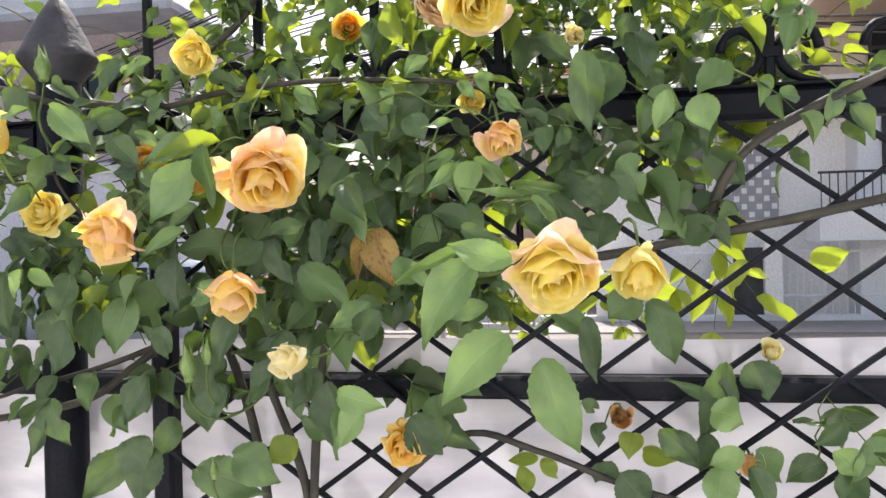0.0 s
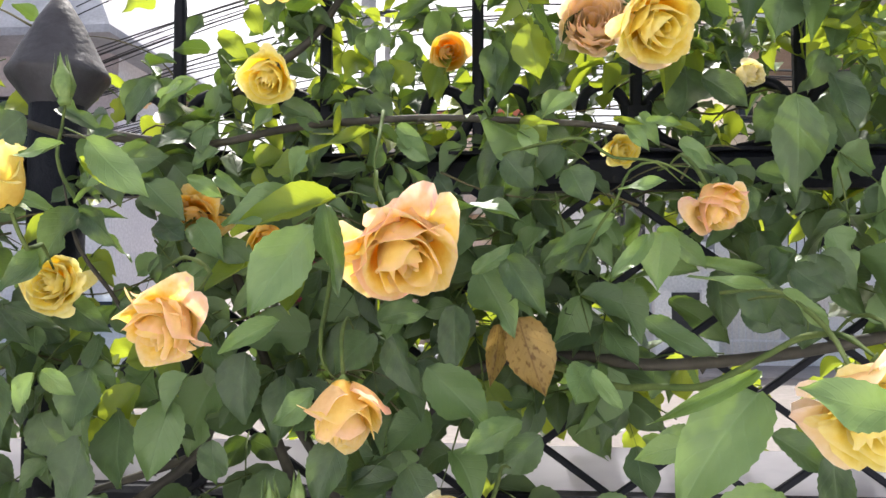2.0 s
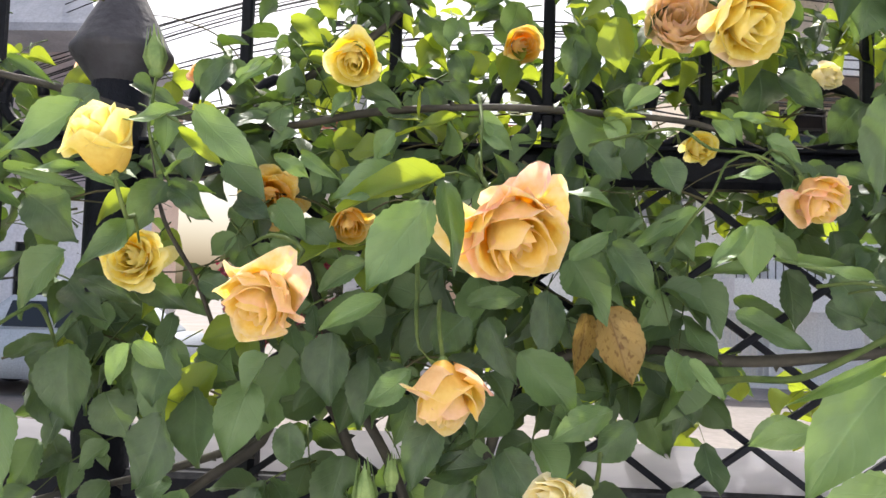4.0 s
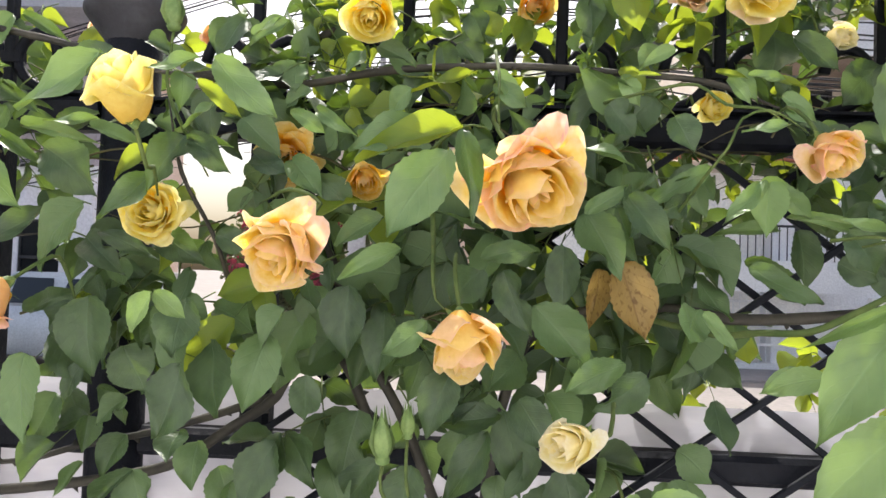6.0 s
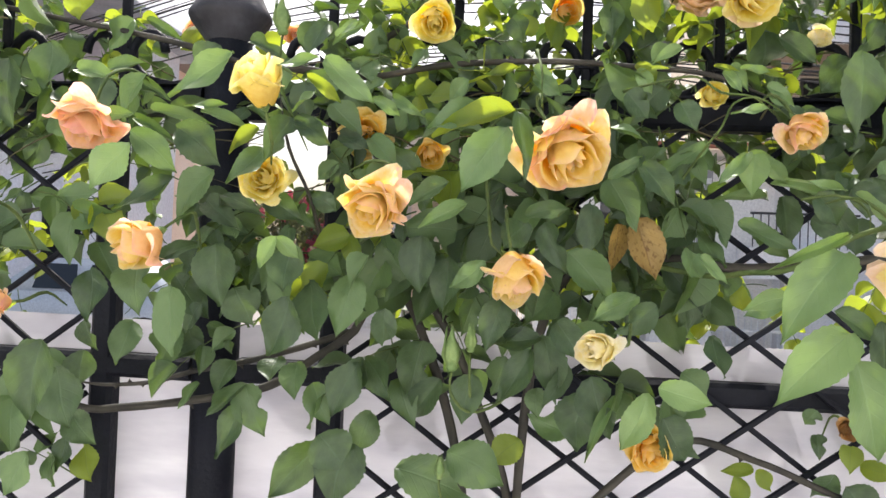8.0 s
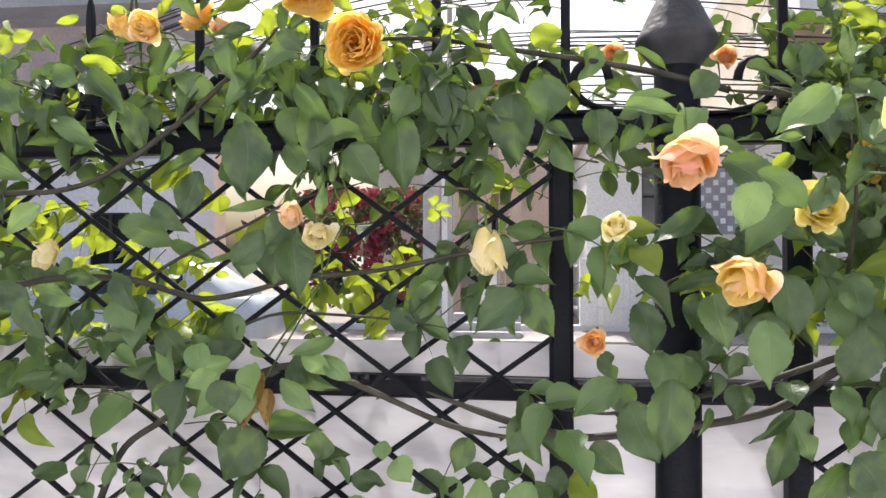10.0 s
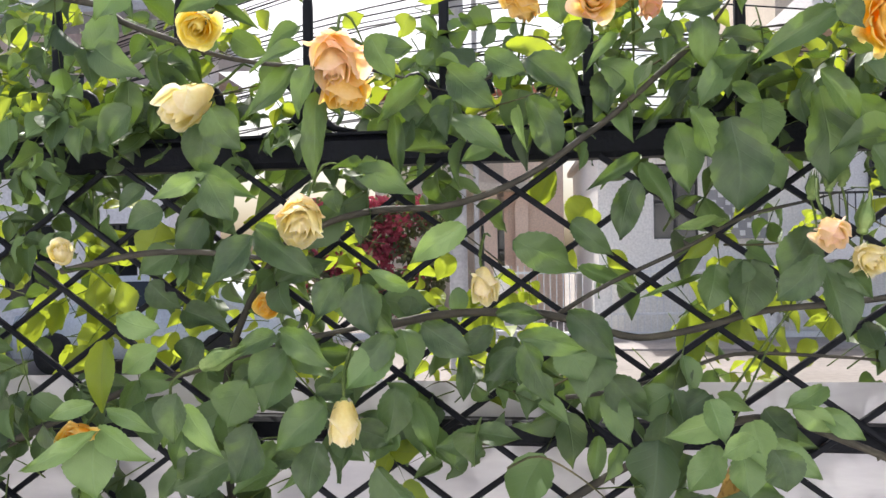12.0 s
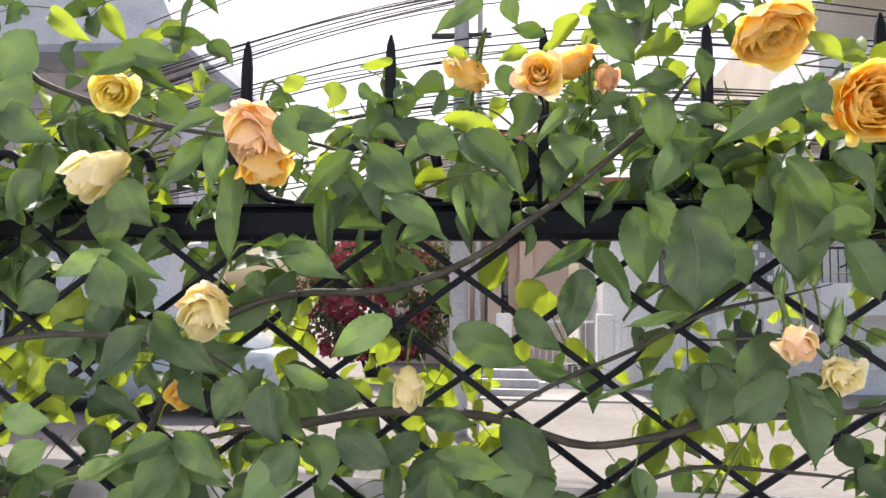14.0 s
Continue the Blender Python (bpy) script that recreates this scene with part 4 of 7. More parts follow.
cane(plant_w, [(-0.76, -0.12, 0), (-0.95, -0.08, 0.7), (-1.08, 0.0, 1.15), (-1.14, 0.05, 1.45), (-1.08, 0.04, 1.62), (-1.005, -0.01, 1.666), (-0.939, -0.01, 1.685), (-0.857, -0.02, 1.688), (-0.799, -0.02, 1.703), (-0.747, -0.03, 1.727), (-0.696, -0.03, 1.762), (-0.662, -0.03, 1.787), (-0.605, -0.03, 1.836), (-0.56, -0.03, 1.876), (-0.53, -0.02, 1.915)], 0.0072, 0.0034, 8)
cane(plant_w, [(-0.93, -0.03, 1.552), (-0.85, -0.03, 1.566), (-0.78, -0.03, 1.567), (-0.734, -0.03, 1.563), (-0.689, -0.03, 1.55), (-0.639, -0.03, 1.538), (-0.574, -0.03, 1.548), (-0.509, -0.03, 1.566), (-0.434, -0.03, 1.573), (-0.36, -0.04, 1.583), (-0.22, -0.07, 1.61), (-0.05, -0.07, 1.63)], 0.0050, 0.0023, 5)
cane(plant_w, [(-0.74, -0.02, 1.555), (-0.717, -0.02, 1.57), (-0.667, -0.02, 1.599), (-0.582, -0.02, 1.638), (-0.521, -0.02, 1.67), (-0.45, -0.02, 1.687), (-0.40, -0.02, 1.70)], 0.0030, 0.0015, 3)
cane(plant_w, [(-0.72, -0.02, 1.47), (-0.658, -0.02, 1.479), (-0.596, -0.02, 1.498), (-0.534, -0.02, 1.518), (-0.444, -0.02, 1.516), (-0.374, -0.02, 1.51), (-0.3, -0.03, 1.50)], 0.0028, 0.0014, 3)
cane(plant_w, [(-0.55, -0.02, 1.46), (-0.523, -0.02, 1.498), (-0.49, -0.02, 1.545), (-0.452, -0.02, 1.585)], 0.0016, 0.0010, 1, True)
cane(plant_w, [(-1.5, 0.02, 1.36), (-1.383, 0.0, 1.415), (-1.244, -0.01, 1.474), (-1.155, -0.02, 1.50), (-1.075, -0.02, 1.523), (-0.976, -0.03, 1.547), (-0.898, -0.03, 1.557)], 0.0058, 0.0026, 4)
cane(plant_w, [(-1.42, 0.0, 1.97), (-1.275, -0.01, 1.941), (-1.235, -0.02, 1.915), (-1.176, -0.02, 1.892), (-1.105, -0.02, 1.867), (-1.017, -0.03, 1.851), (-0.932, -0.03, 1.844), (-0.85, -0.02, 1.82)], 0.0048, 0.0016, 4)
cane(plant_w, [(-1.30, -0.04, 1.62), (-1.18, -0.05, 1.64), (-1.05, -0.05, 1.63), (-0.98, -0.05, 1.60)], 0.0044, 0.0023, 2)
cane(plant_w, [(-0.88, 0.0, 1.80), (-0.80, 0.0, 1.84), (-0.78, 0.0, 1.87), (-0.72, 0.0, 1.86), (-0.66, 0.0, 1.885)], 0.0024, 0.0015, 2)
cane(plant_w, [(-0.55, -0.04, 1.43), (-0.50, -0.02, 1.52), (-0.47, -0.02, 1.58), (-0.45, -0.03, 1.66)], 0.0014, 0.0010, 2, True)

# thin flower stalks and leaf stems that bend over the blooms
def stem_line(p, points, r0=0.0016, r1=0.001):
    o = Vector(p.location)
    tube("flower_stem", [Vector(q) - o for q in points], r0, r1, TWIG, p, "", 6, 0.008)


stem_line(plant_e, [(0.402, -0.18, 1.79), (0.406, -0.225, 1.757), (0.406, -0.243, 1.735), (0.408, -0.24, 1.712)])
stem_line(plant_e, [(0.345, -0.24, 1.685), (0.36, -0.24, 1.699), (0.373, -0.24, 1.711), (0.388, -0.24, 1.716), (0.403, -0.235, 1.712)])
stem_line(plant_e, [(0.56, -0.12, 1.655), (0.575, -0.17, 1.689), (0.589, -0.19, 1.712), (0.60, -0.19, 1.736), (0.621, -0.19, 1.743), (0.641, -0.19, 1.733), (0.658, -0.19, 1.72)])
stem_line(plant_e, [(0.50, -0.12, 1.762), (0.536, -0.17, 1.763), (0.564, -0.19, 1.762), (0.587, -0.19, 1.747), (0.619, -0.19, 1.743), (0.642, -0.19, 1.724)])
stem_line(plant_e, [(0.352, -0.15, 1.66), (0.357, -0.19, 1.628), (0.36, -0.22, 1.606), (0.363, -0.22, 1.584), (0.378, -0.225, 1.572)], 0.0022, 0.0016)
stem_line(plant_e, [(0.665, -0.20, 1.640), (0.690, -0.22, 1.643), (0.712, -0.22, 1.637), (0.722, -0.22, 1.622), (0.720, -0.22, 1.606)], 0.0015, 0.0013)
stem_line(plant_e, [(0.54, -0.075, 1.572), (0.594, -0.14, 1.561), (0.620, -0.18, 1.566), (0.650, -0.20, 1.569), (0.674, -0.215, 1.583), (0.693, -0.22, 1.595), (0.718, -0.22, 1.608), (0.730, -0.26, 1.612), (0.735, -0.30, 1.600)], 0.0034, 0.0022)
stem_line(plant_e, [(1.0, -0.02, 1.33), (1.009, -0.02, 1.347), (1.002, -0.025, 1.366), (1.012, -0.02, 1.38), (1.006, -0.025, 1.396), (1.022, -0.02, 1.42)], 0.0014, 0.0008)

# ---- foliage ----
# (clear leaves are set singly here)
leaf_at((0.516, -0.114, 1.786), (0.546, -0.126, 1.792), 0.009, (-0.22, -1, 0.48), tender=True)
leaf_at((0.515, -0.114, 1.788), (0.530, -0.126, 1.759), 0.018, (-0.30, -1, 0.35), light=True)
leaf_at((0.596, -0.124, 1.791), (0.620, -0.136, 1.784), 0.007, (-0.33, -1, 0.12), tender=True)
leaf_at((0.606, -0.124, 1.785), (0.626, -0.136, 1.768), 0.015, (0.40, -1, 0.10), light=True)
leaf_at((0.624, -0.124, 1.789), (0.652, -0.136, 1.783), 0.008, (0.11, -1, 0.23), light=True)
leaf_at((0.638, -0.124, 1.786), (0.670, -0.136, 1.778), 0.009, (-0.04, -1, 0.25), tender=True)
leaf_at((0.650, -0.134, 1.769), (0.677, -0.146, 1.751), 0.016, (-0.25, -1, 0.42), light=True)
leaf_at((0.653, -0.134, 1.760), (0.670, -0.146, 1.743), 0.013, (-0.33, -1, 0.12), light=True)
leaf_at((0.538, -0.034, 1.895), (0.529, -0.046, 1.851), 0.025, (-0.38, -1, 0.13), tender=True)
leaf_at((0.559, -0.074, 1.829), (0.535, -0.086, 1.802), 0.021, (-0.07, -1, 0.45), light=True)
leaf_at((0.179, -0.024, 1.933), (0.169, -0.036, 1.901), 0.021, (-0.10, -1, 0.06))
leaf_at((0.198, -0.024, 1.911), (0.236, -0.036, 1.881), 0.021, (-0.19, -1, 0.50), tender=True)
leaf_at((0.275, -0.054, 1.945), (0.267, -0.066, 1.909), 0.034, (-0.35, -1, 0.31))
leaf_at((0.228, -0.014, 1.943), (0.247, -0.026, 1.908), 0.024, (-0.10, -1, 0.33), tender=True)
leaf_at((0.363, -0.034, 1.906), (0.365, -0.046, 1.877), 0.026, (-0.13, -1, 0.35))
leaf_at((0.441, -0.044, 1.939), (0.389, -0.056, 1.915), 0.023, (-0.00, -1, 0.32))
leaf_at((0.436, -0.024, 1.928), (0.423, -0.036, 1.893), 0.028, (0.32, -1, 0.29))
leaf_at((0.374, -0.054, 1.866), (0.388, -0.066, 1.831), 0.028, (-0.29, -1, 0.03))
leaf_at((0.432, -0.014, 1.872), (0.424, -0.026, 1.839), 0.023, (0.36, -1, 0.24), tender=True)
leaf_at((0.488, -0.064, 1.881), (0.491, -0.076, 1.833), 0.029, (-0.24, -1, 0.47))
leaf_at((0.167, -0.094, 1.828), (0.201, -0.106, 1.838), 0.013, (0.06, -1, 0.36), light=True)
leaf_at((0.129, -0.054, 1.858), (0.122, -0.066, 1.818), 0.033, (0.30, -1, 0.14))
leaf_at((0.300, -0.074, 1.820), (0.331, -0.086, 1.794), 0.022, (-0.11, -1, 0.44))
leaf_at((0.273, -0.074, 1.820), (0.258, -0.086, 1.793), 0.022, (-0.29, -1, 0.38))
leaf_at((0.347, -0.054, 1.831), (0.356, -0.066, 1.797), 0.032, (-0.32, -1, 0.35))
leaf_at((0.766, -0.094, 1.915), (0.744, -0.106, 1.871), 0.035, (0.16, -1, 0.47), light=True)
leaf_at((0.085, -0.214, 1.719), (0.044, -0.226, 1.715), 0.011, (0.27, -1, 0.25), light=True)
leaf_at((0.335, -0.084, 1.795), (0.316, -0.096, 1.760), 0.024, (-0.24, -1, 0.08))
leaf_at((0.400, -0.094, 1.782), (0.432, -0.106, 1.760), 0.020, (0.02, -1, 0.25), light=True)
leaf_at((0.229, -0.094, 1.775), (0.201, -0.106, 1.757), 0.021, (-0.34, -1, 0.45))
leaf_at((-0.181, -0.049, 1.894), (-0.175, -0.051, 1.857), 0.040, (0.03, -1, 0.22), tender=True)
leaf_at((-0.107, -0.042, 1.861), (-0.133, -0.058, 1.821), 0.030, (0.09, -1, 0.10))
leaf_at((-0.069, -0.084, 1.848), (-0.025, -0.076, 1.825), 0.014, (0.24, -1, 0.18))
leaf_at((0.026, -0.087, 1.816), (-0.001, -0.088, 1.784), 0.038, (0.35, -1, 0.27))
leaf_at((-0.058, 0.063, 1.884), (-0.086, 0.037, 1.838), 0.031, (-0.01, 1, 0.7), tender=True)
leaf_at((-0.083, -0.141, 1.772), (-0.036, -0.159, 1.779), 0.021, (-0.24, -1, 0.34))
leaf_at((-0.093, -0.187, 1.760), (-0.038, -0.213, 1.748), 0.022, (0.02, -1, 0.38), light=True)
leaf_at((-0.013, -0.192, 1.755), (-0.040, -0.211, 1.708), 0.033, (-0.31, -1, 0.38))
leaf_at((-0.051, -0.142, 1.760), (-0.008, -0.158, 1.737), 0.018, (-0.14, -1, 0.10))
leaf_at((-0.040, -0.119, 1.730), (0.028, -0.146, 1.725), 0.014, (-0.02, -1, 0.37), light=True)
leaf_at((-0.000, -0.071, 1.739), (0.068, -0.098, 1.719), 0.017, (0.15, -1, 0.45), light=True)
leaf_at((-0.002, -0.238, 1.702), (-0.042, -0.245, 1.698), 0.013, (0.21, -1, 0.26), light=True)
leaf_at((-0.051, -0.135, 1.718), (0.009, -0.165, 1.688), 0.014, (0.27, -1, 0.12))
leaf_at((0.019, -0.284, 1.678), (0.064, -0.282, 1.640), 0.028, (-0.2, -1, 0.46))
leaf_at((0.014, -0.173, 1.702), (0.067, -0.183, 1.660), 0.042, (0.09, -1, 0.20))
leaf_at((0.021, -0.290, 1.666), (-0.004, -0.302, 1.617), 0.035, (-0.08, -1, 0.22), light=True)
leaf_at((0.071, -0.205, 1.652), (0.029, -0.220, 1.602), 0.036, (0.06, -1, 0.44))
leaf_at((0.000, -0.140, 1.651), (-0.063, -0.160, 1.610), 0.027, (0.3, -1, 0.42))
leaf_at((0.119, -0.190, 1.680), (0.090, -0.221, 1.638), 0.026, (0.12, -1, 0.14))
leaf_at((0.151, -0.199, 1.710), (0.130, -0.225, 1.666), 0.030, (0.33, -1, 0.44))
leaf_at((0.096, -0.143, 1.709), (0.066, -0.157, 1.682), 0.018, (0.15, -1, 0.17), tender=True)
leaf_at((0.155, -0.205, 1.707), (0.199, -0.231, 1.677), 0.022, (0.05, -1, 0.19))
leaf_at((0.153, -0.203, 1.706), (0.190, -0.197, 1.704), 0.010, (0.25, -1, 0.47))
leaf_at((0.201, -0.277, 1.753), (0.248, -0.273, 1.708), 0.027, (0.21, -1, 0.25), light=True)
leaf_at((0.175, -0.241, 1.745), (0.210, -0.239, 1.718), 0.012, (-0.14, -1, 0.38), tender=True)
leaf_at((0.171, -0.187, 1.741), (0.153, -0.213, 1.715), 0.014, (-0.32, -1, 0.33), light=True)
leaf_at((0.205, -0.313, 1.743), (0.161, -0.307, 1.737), 0.013, (0.15, -1, 0.22), light=True)
leaf_at((0.062, -0.086, 1.824), (0.116, -0.114, 1.800), 0.022, (0.34, -1, 0.28))
leaf_at((0.151, -0.064, 1.854), (0.131, -0.096, 1.816), 0.031, (-0.13, -1, 0.11))
leaf_at((0.197, -0.072, 1.848), (0.162, -0.088, 1.823), 0.019, (-0.33, -1, 0.16), light=True)
leaf_at((0.107, -0.146, 1.634), (0.152, -0.154, 1.606), 0.029, (0.08, -1, 0.14))
leaf_at((0.163, -0.153, 1.632), (0.189, -0.147, 1.617), 0.023, (0.26, -1, 0.21))
leaf_at((0.036, -0.135, 1.626), (0.080, -0.165, 1.601), 0.029, (0.28, -1, 0.23))
leaf_at((0.064, -0.165, 1.630), (0.115, -0.175, 1.613), 0.017, (0.01, -1, 0.34))
leaf_at((0.071, -0.192, 1.575), (0.083, -0.208, 1.512), 0.044, (0.04, -1, 0.33))
leaf_at((-0.006, -0.205, 1.555), (0.005, -0.235, 1.506), 0.042, (0, -1, 0.26))
leaf_at((0.042, -0.229, 1.530), (0.041, -0.250, 1.466), 0.041, (-0.18, -1, 0.20))
leaf_at((-0.044, -0.132, 1.485), (-0.053, -0.163, 1.447), 0.039, (0.01, -1, 0.30))
leaf_at((0.161, -0.271, 1.583), (0.140, -0.264, 1.552), 0.017, (-0.06, -1, 0.31), light=True)
leaf_at((0.154, -0.252, 1.583), (0.176, -0.244, 1.563), 0.016, (0.08, -1, 0.34), light=True)
leaf_at((0.154, -0.196, 1.523), (0.131, -0.190, 1.459), 0.045, (0.09, -1, 0.26))
leaf_at((0.149, -0.176, 1.576), (0.149, -0.195, 1.526), 0.038, (-0.1, -1, 0.36))
leaf_at((0.166, -0.159, 1.540), (0.187, -0.181, 1.477), 0.042, (-0.33, -1, 0.10))
leaf_at((0.215, -0.160, 1.547), (0.202, -0.180, 1.483), 0.039, (0.32, -1, 0.18))
leaf_at((0.094, -0.145, 1.422), (0.118, -0.155, 1.367), 0.038, (0.06, -1, 0.21))
leaf_at((0.096, -0.147, 1.423), (0.047, -0.153, 1.386), 0.016, (-0.13, -1, 0.22))
leaf_at((0.089, -0.144, 1.402), (0.068, -0.159, 1.341), 0.032, (-0.14, -1, 0.23))
leaf_at((0.058, -0.083, 1.439), (0.043, -0.106, 1.405), 0.034, (-0.33, -1, 0.30))
leaf_at((0.019, -0.089, 1.412), (0.001, -0.111, 1.386), 0.012, (-0.13, -1, 0.17))
leaf_at((0.150, -0.138, 1.448), (0.152, -0.162, 1.413), 0.032, (-0.18, -1, 0.15))
leaf_at((0.165, -0.125, 1.424), (0.187, -0.135, 1.380), 0.032, (0.14, -1, 0.12))
leaf_at((0.217, -0.128, 1.450), (0.193, -0.132, 1.389), 0.040, (-0.12, -1, 0.42))
leaf_at((0.172, -0.115, 1.364), (0.204, -0.125, 1.330), 0.054, (0.25, -1, 0.14))
leaf_at((-0.013, -0.097, 1.539), (0.034, -0.103, 1.487), 0.037, (0.11, -1, 0.43))
leaf_at((0.066, -0.115, 1.527), (0.085, -0.125, 1.487), 0.054, (-0.19, -1, 0.13))
leaf_at((0.062, -0.093, 1.476), (0.036, -0.107, 1.454), 0.025, (-0.22, -1, 0.40))
leaf_at((-0.034, -0.107, 1.554), (0.031, -0.133, 1.578), 0.018, (-0.22, -1, 0.19))
leaf_at((-0.078, -0.168, 1.544), (-0.068, -0.192, 1.488), 0.039, (0.1, -1, 0.40))
leaf_at((-0.111, -0.117, 1.483), (-0.097, -0.123, 1.448), 0.024, (-0.26, -1, 0.20))
leaf_at((-0.011, -0.088, 1.476), (-0.027, -0.112, 1.433), 0.043, (-0.16, -1, 0.22))
leaf_at((-0.004, -0.076, 1.480), (0.009, -0.084, 1.435), 0.033, (-0.06, -1, 0.24))
leaf_at((0.112, -0.086, 1.445), (0.109, -0.114, 1.425), 0.036, (-0.24, -1, 0.08))
leaf_at((0.154, -0.125, 1.567), (0.200, -0.155, 1.548), 0.029, (0.27, -1, 0.47))
leaf_at((0.191, -0.115, 1.553), (0.160, -0.125, 1.535), 0.023, (0.32, -1, 0.45))
leaf_at((-0.091, -0.150, 1.452), (-0.093, -0.150, 1.413), 0.035, (0.17, -1, 0.42))
leaf_at((-0.125, -0.111, 1.371), (-0.089, -0.129, 1.342), 0.037, (0.01, -1, 0.19))
leaf_at((0.289, -0.187, 1.592), (0.287, -0.193, 1.533), 0.038, (-0.19, -1, 0.10))
leaf_at((0.315, -0.162, 1.571), (0.311, -0.178, 1.513), 0.036, (-0.15, -1, 0.41))
leaf_at((0.358, -0.227, 1.567), (0.322, -0.221, 1.540), 0.023, (0.28, -1, 0.36))
leaf_at((0.397, -0.199, 1.608), (0.373, -0.228, 1.577), 0.030, (0.28, -1, 0.44))
leaf_at((0.414, -0.208, 1.608), (0.435, -0.223, 1.560), 0.026, (-0.34, -1, 0.38))
leaf_at((0.439, -0.191, 1.581), (0.490, -0.189, 1.528), 0.040, (-0.14, -1, 0.34))
leaf_at((0.417, -0.184, 1.492), (0.356, -0.196, 1.486), 0.026, (-0.06, -1, 0.46))
leaf_at((0.377, -0.223, 1.531), (0.360, -0.240, 1.482), 0.030, (-0.11, -1, 0.18))
leaf_at((0.419, -0.167, 1.493), (0.434, -0.193, 1.430), 0.035, (-0.02, -1, 0.39))
leaf_at((0.407, -0.197, 1.481), (0.372, -0.203, 1.424), 0.031, (-0.21, -1, 0.30))
leaf_at((0.429, -0.228, 1.511), (0.454, -0.252, 1.478), 0.029, (-0.23, -1, 0.40))
leaf_at((0.284, -0.085, 1.473), (0.275, -0.114, 1.409), 0.045, (0.21, -1, 0.41))
leaf_at((0.248, -0.154, 1.513), (0.244, -0.146, 1.466), 0.029, (0.09, -1, 0.42))
leaf_at((0.308, -0.106, 1.433), (0.267, -0.100, 1.383), 0.033, (-0.16, -1, 0.18))
leaf_at((0.348, -0.210, 1.454), (0.339, -0.223, 1.407), 0.033, (-0.05, -1, 0.27))
leaf_at((0.220, -0.106, 1.453), (0.253, -0.129, 1.409), 0.039, (-0.35, -1, 0.10))
leaf_at((0.221, -0.121, 1.455), (0.200, -0.119, 1.410), 0.033, (-0.26, -1, 0.10))
leaf_at((0.226, -0.085, 1.388), (0.215, -0.115, 1.345), 0.035, (0.25, -1, 0.11))
leaf_at((0.416, -0.144, 1.434), (0.416, -0.156, 1.406), 0.023, (-0.13, -1, 0.21))
leaf_at((0.453, -0.127, 1.384), (0.409, -0.133, 1.404), 0.033, (0.1, -1, 0.31))
leaf_at((0.466, -0.167, 1.435), (0.454, -0.173, 1.372), 0.048, (-0.22, -1, 0.21))
leaf_at((0.515, -0.182, 1.537), (0.468, -0.178, 1.510), 0.025, (0.04, -1, 0.37), light=True)
leaf_at((0.467, -0.196, 1.456), (0.485, -0.204, 1.393), 0.040, (-0.29, -1, 0.15))
leaf_at((0.517, -0.237, 1.448), (0.491, -0.243, 1.394), 0.029, (0.07, -1, 0.39), light=True)
leaf_at((0.401, -0.116, 1.371), (0.369, -0.124, 1.345), 0.035, (0.21, -1, 0.33), tender=True)
leaf_at((0.242, -0.125, 1.565), (0.208, -0.135, 1.493), 0.052, (-0.09, -1, 0.28))
leaf_at((0.432, -0.130, 1.538), (0.400, -0.150, 1.504), 0.038, (-0.06, -1, 0.36))
leaf_at((0.396, -0.170, 1.618), (0.440, -0.181, 1.626), 0.019, (-0.18, -1, 0.30))
leaf_at((0.462, -0.189, 1.630), (0.457, -0.209, 1.580), 0.029, (-0.3, -1, 0.25))
leaf_at((0.375, -0.299, 1.687), (0.336, -0.308, 1.625), 0.037, (0.27, -1, 0.46), light=True)
leaf_at((0.339, -0.257, 1.621), (0.293, -0.263, 1.598), 0.016, (0.28, -1, 0.40), light=True)
leaf_at((0.247, -0.139, 1.686), (0.282, -0.141, 1.653), 0.029, (-0.03, -1, 0.13))
leaf_at((0.221, -0.128, 1.703), (0.254, -0.152, 1.670), 0.028, (0.11, -1, 0.43))
leaf_at((0.185, -0.128, 1.708), (0.225, -0.152, 1.682), 0.025, (0.12, -1, 0.38))
leaf_at((0.241, -0.123, 1.670), (0.215, -0.137, 1.653), 0.024, (-0.28, -1, 0.31))
leaf_at((0.315, -0.184, 1.649), (0.270, -0.176, 1.626), 0.022, (-0.25, -1, 0.39))
leaf_at((0.476, -0.203, 1.656), (0.510, -0.197, 1.677), 0.016, (-0.29, -1, 0.12), light=True)
leaf_at((0.481, -0.168, 1.658), (0.505, -0.195, 1.608), 0.036, (-0.22, -1, 0.09))
leaf_at((0.436, -0.004, 1.887), (0.429, -0.030, 1.837), 0.032, (-0.27, -1, 0.42), tender=True)
leaf_at((0.377, -0.041, 1.906), (0.367, -0.059, 1.874), 0.026, (0.24, -1, 0.46))
leaf_at((0.502, -0.052, 1.894), (0.494, -0.068, 1.819), 0.030, (0.21, -1, 0.10))
leaf_at((0.386, -0.139, 1.783), (0.331, -0.161, 1.761), 0.014, (0.01, -1, 0.37), tender=True)
leaf_at((0.329, -0.142, 1.767), (0.306, -0.138, 1.741), 0.021, (0.17, -1, 0.46), light=True)
leaf_at((0.227, -0.163, 1.740), (0.257, -0.157, 1.722), 0.014, (-0.12, -1, 0.30), light=True)
leaf_at((0.247, -0.147, 1.745), (0.277, -0.173, 1.726), 0.013, (-0.18, -1, 0.15), light=True)
leaf_at((0.401, -0.099, 1.794), (0.431, -0.101, 1.770), 0.018, (0.08, -1, 0.38), light=True)
leaf_at((0.365, -0.046, 1.837), (0.387, -0.054, 1.808), 0.026, (-0.09, -1, 0.24))
leaf_at((0.290, -0.097, 1.817), (0.326, -0.103, 1.800), 0.021, (-0.06, -1, 0.11))
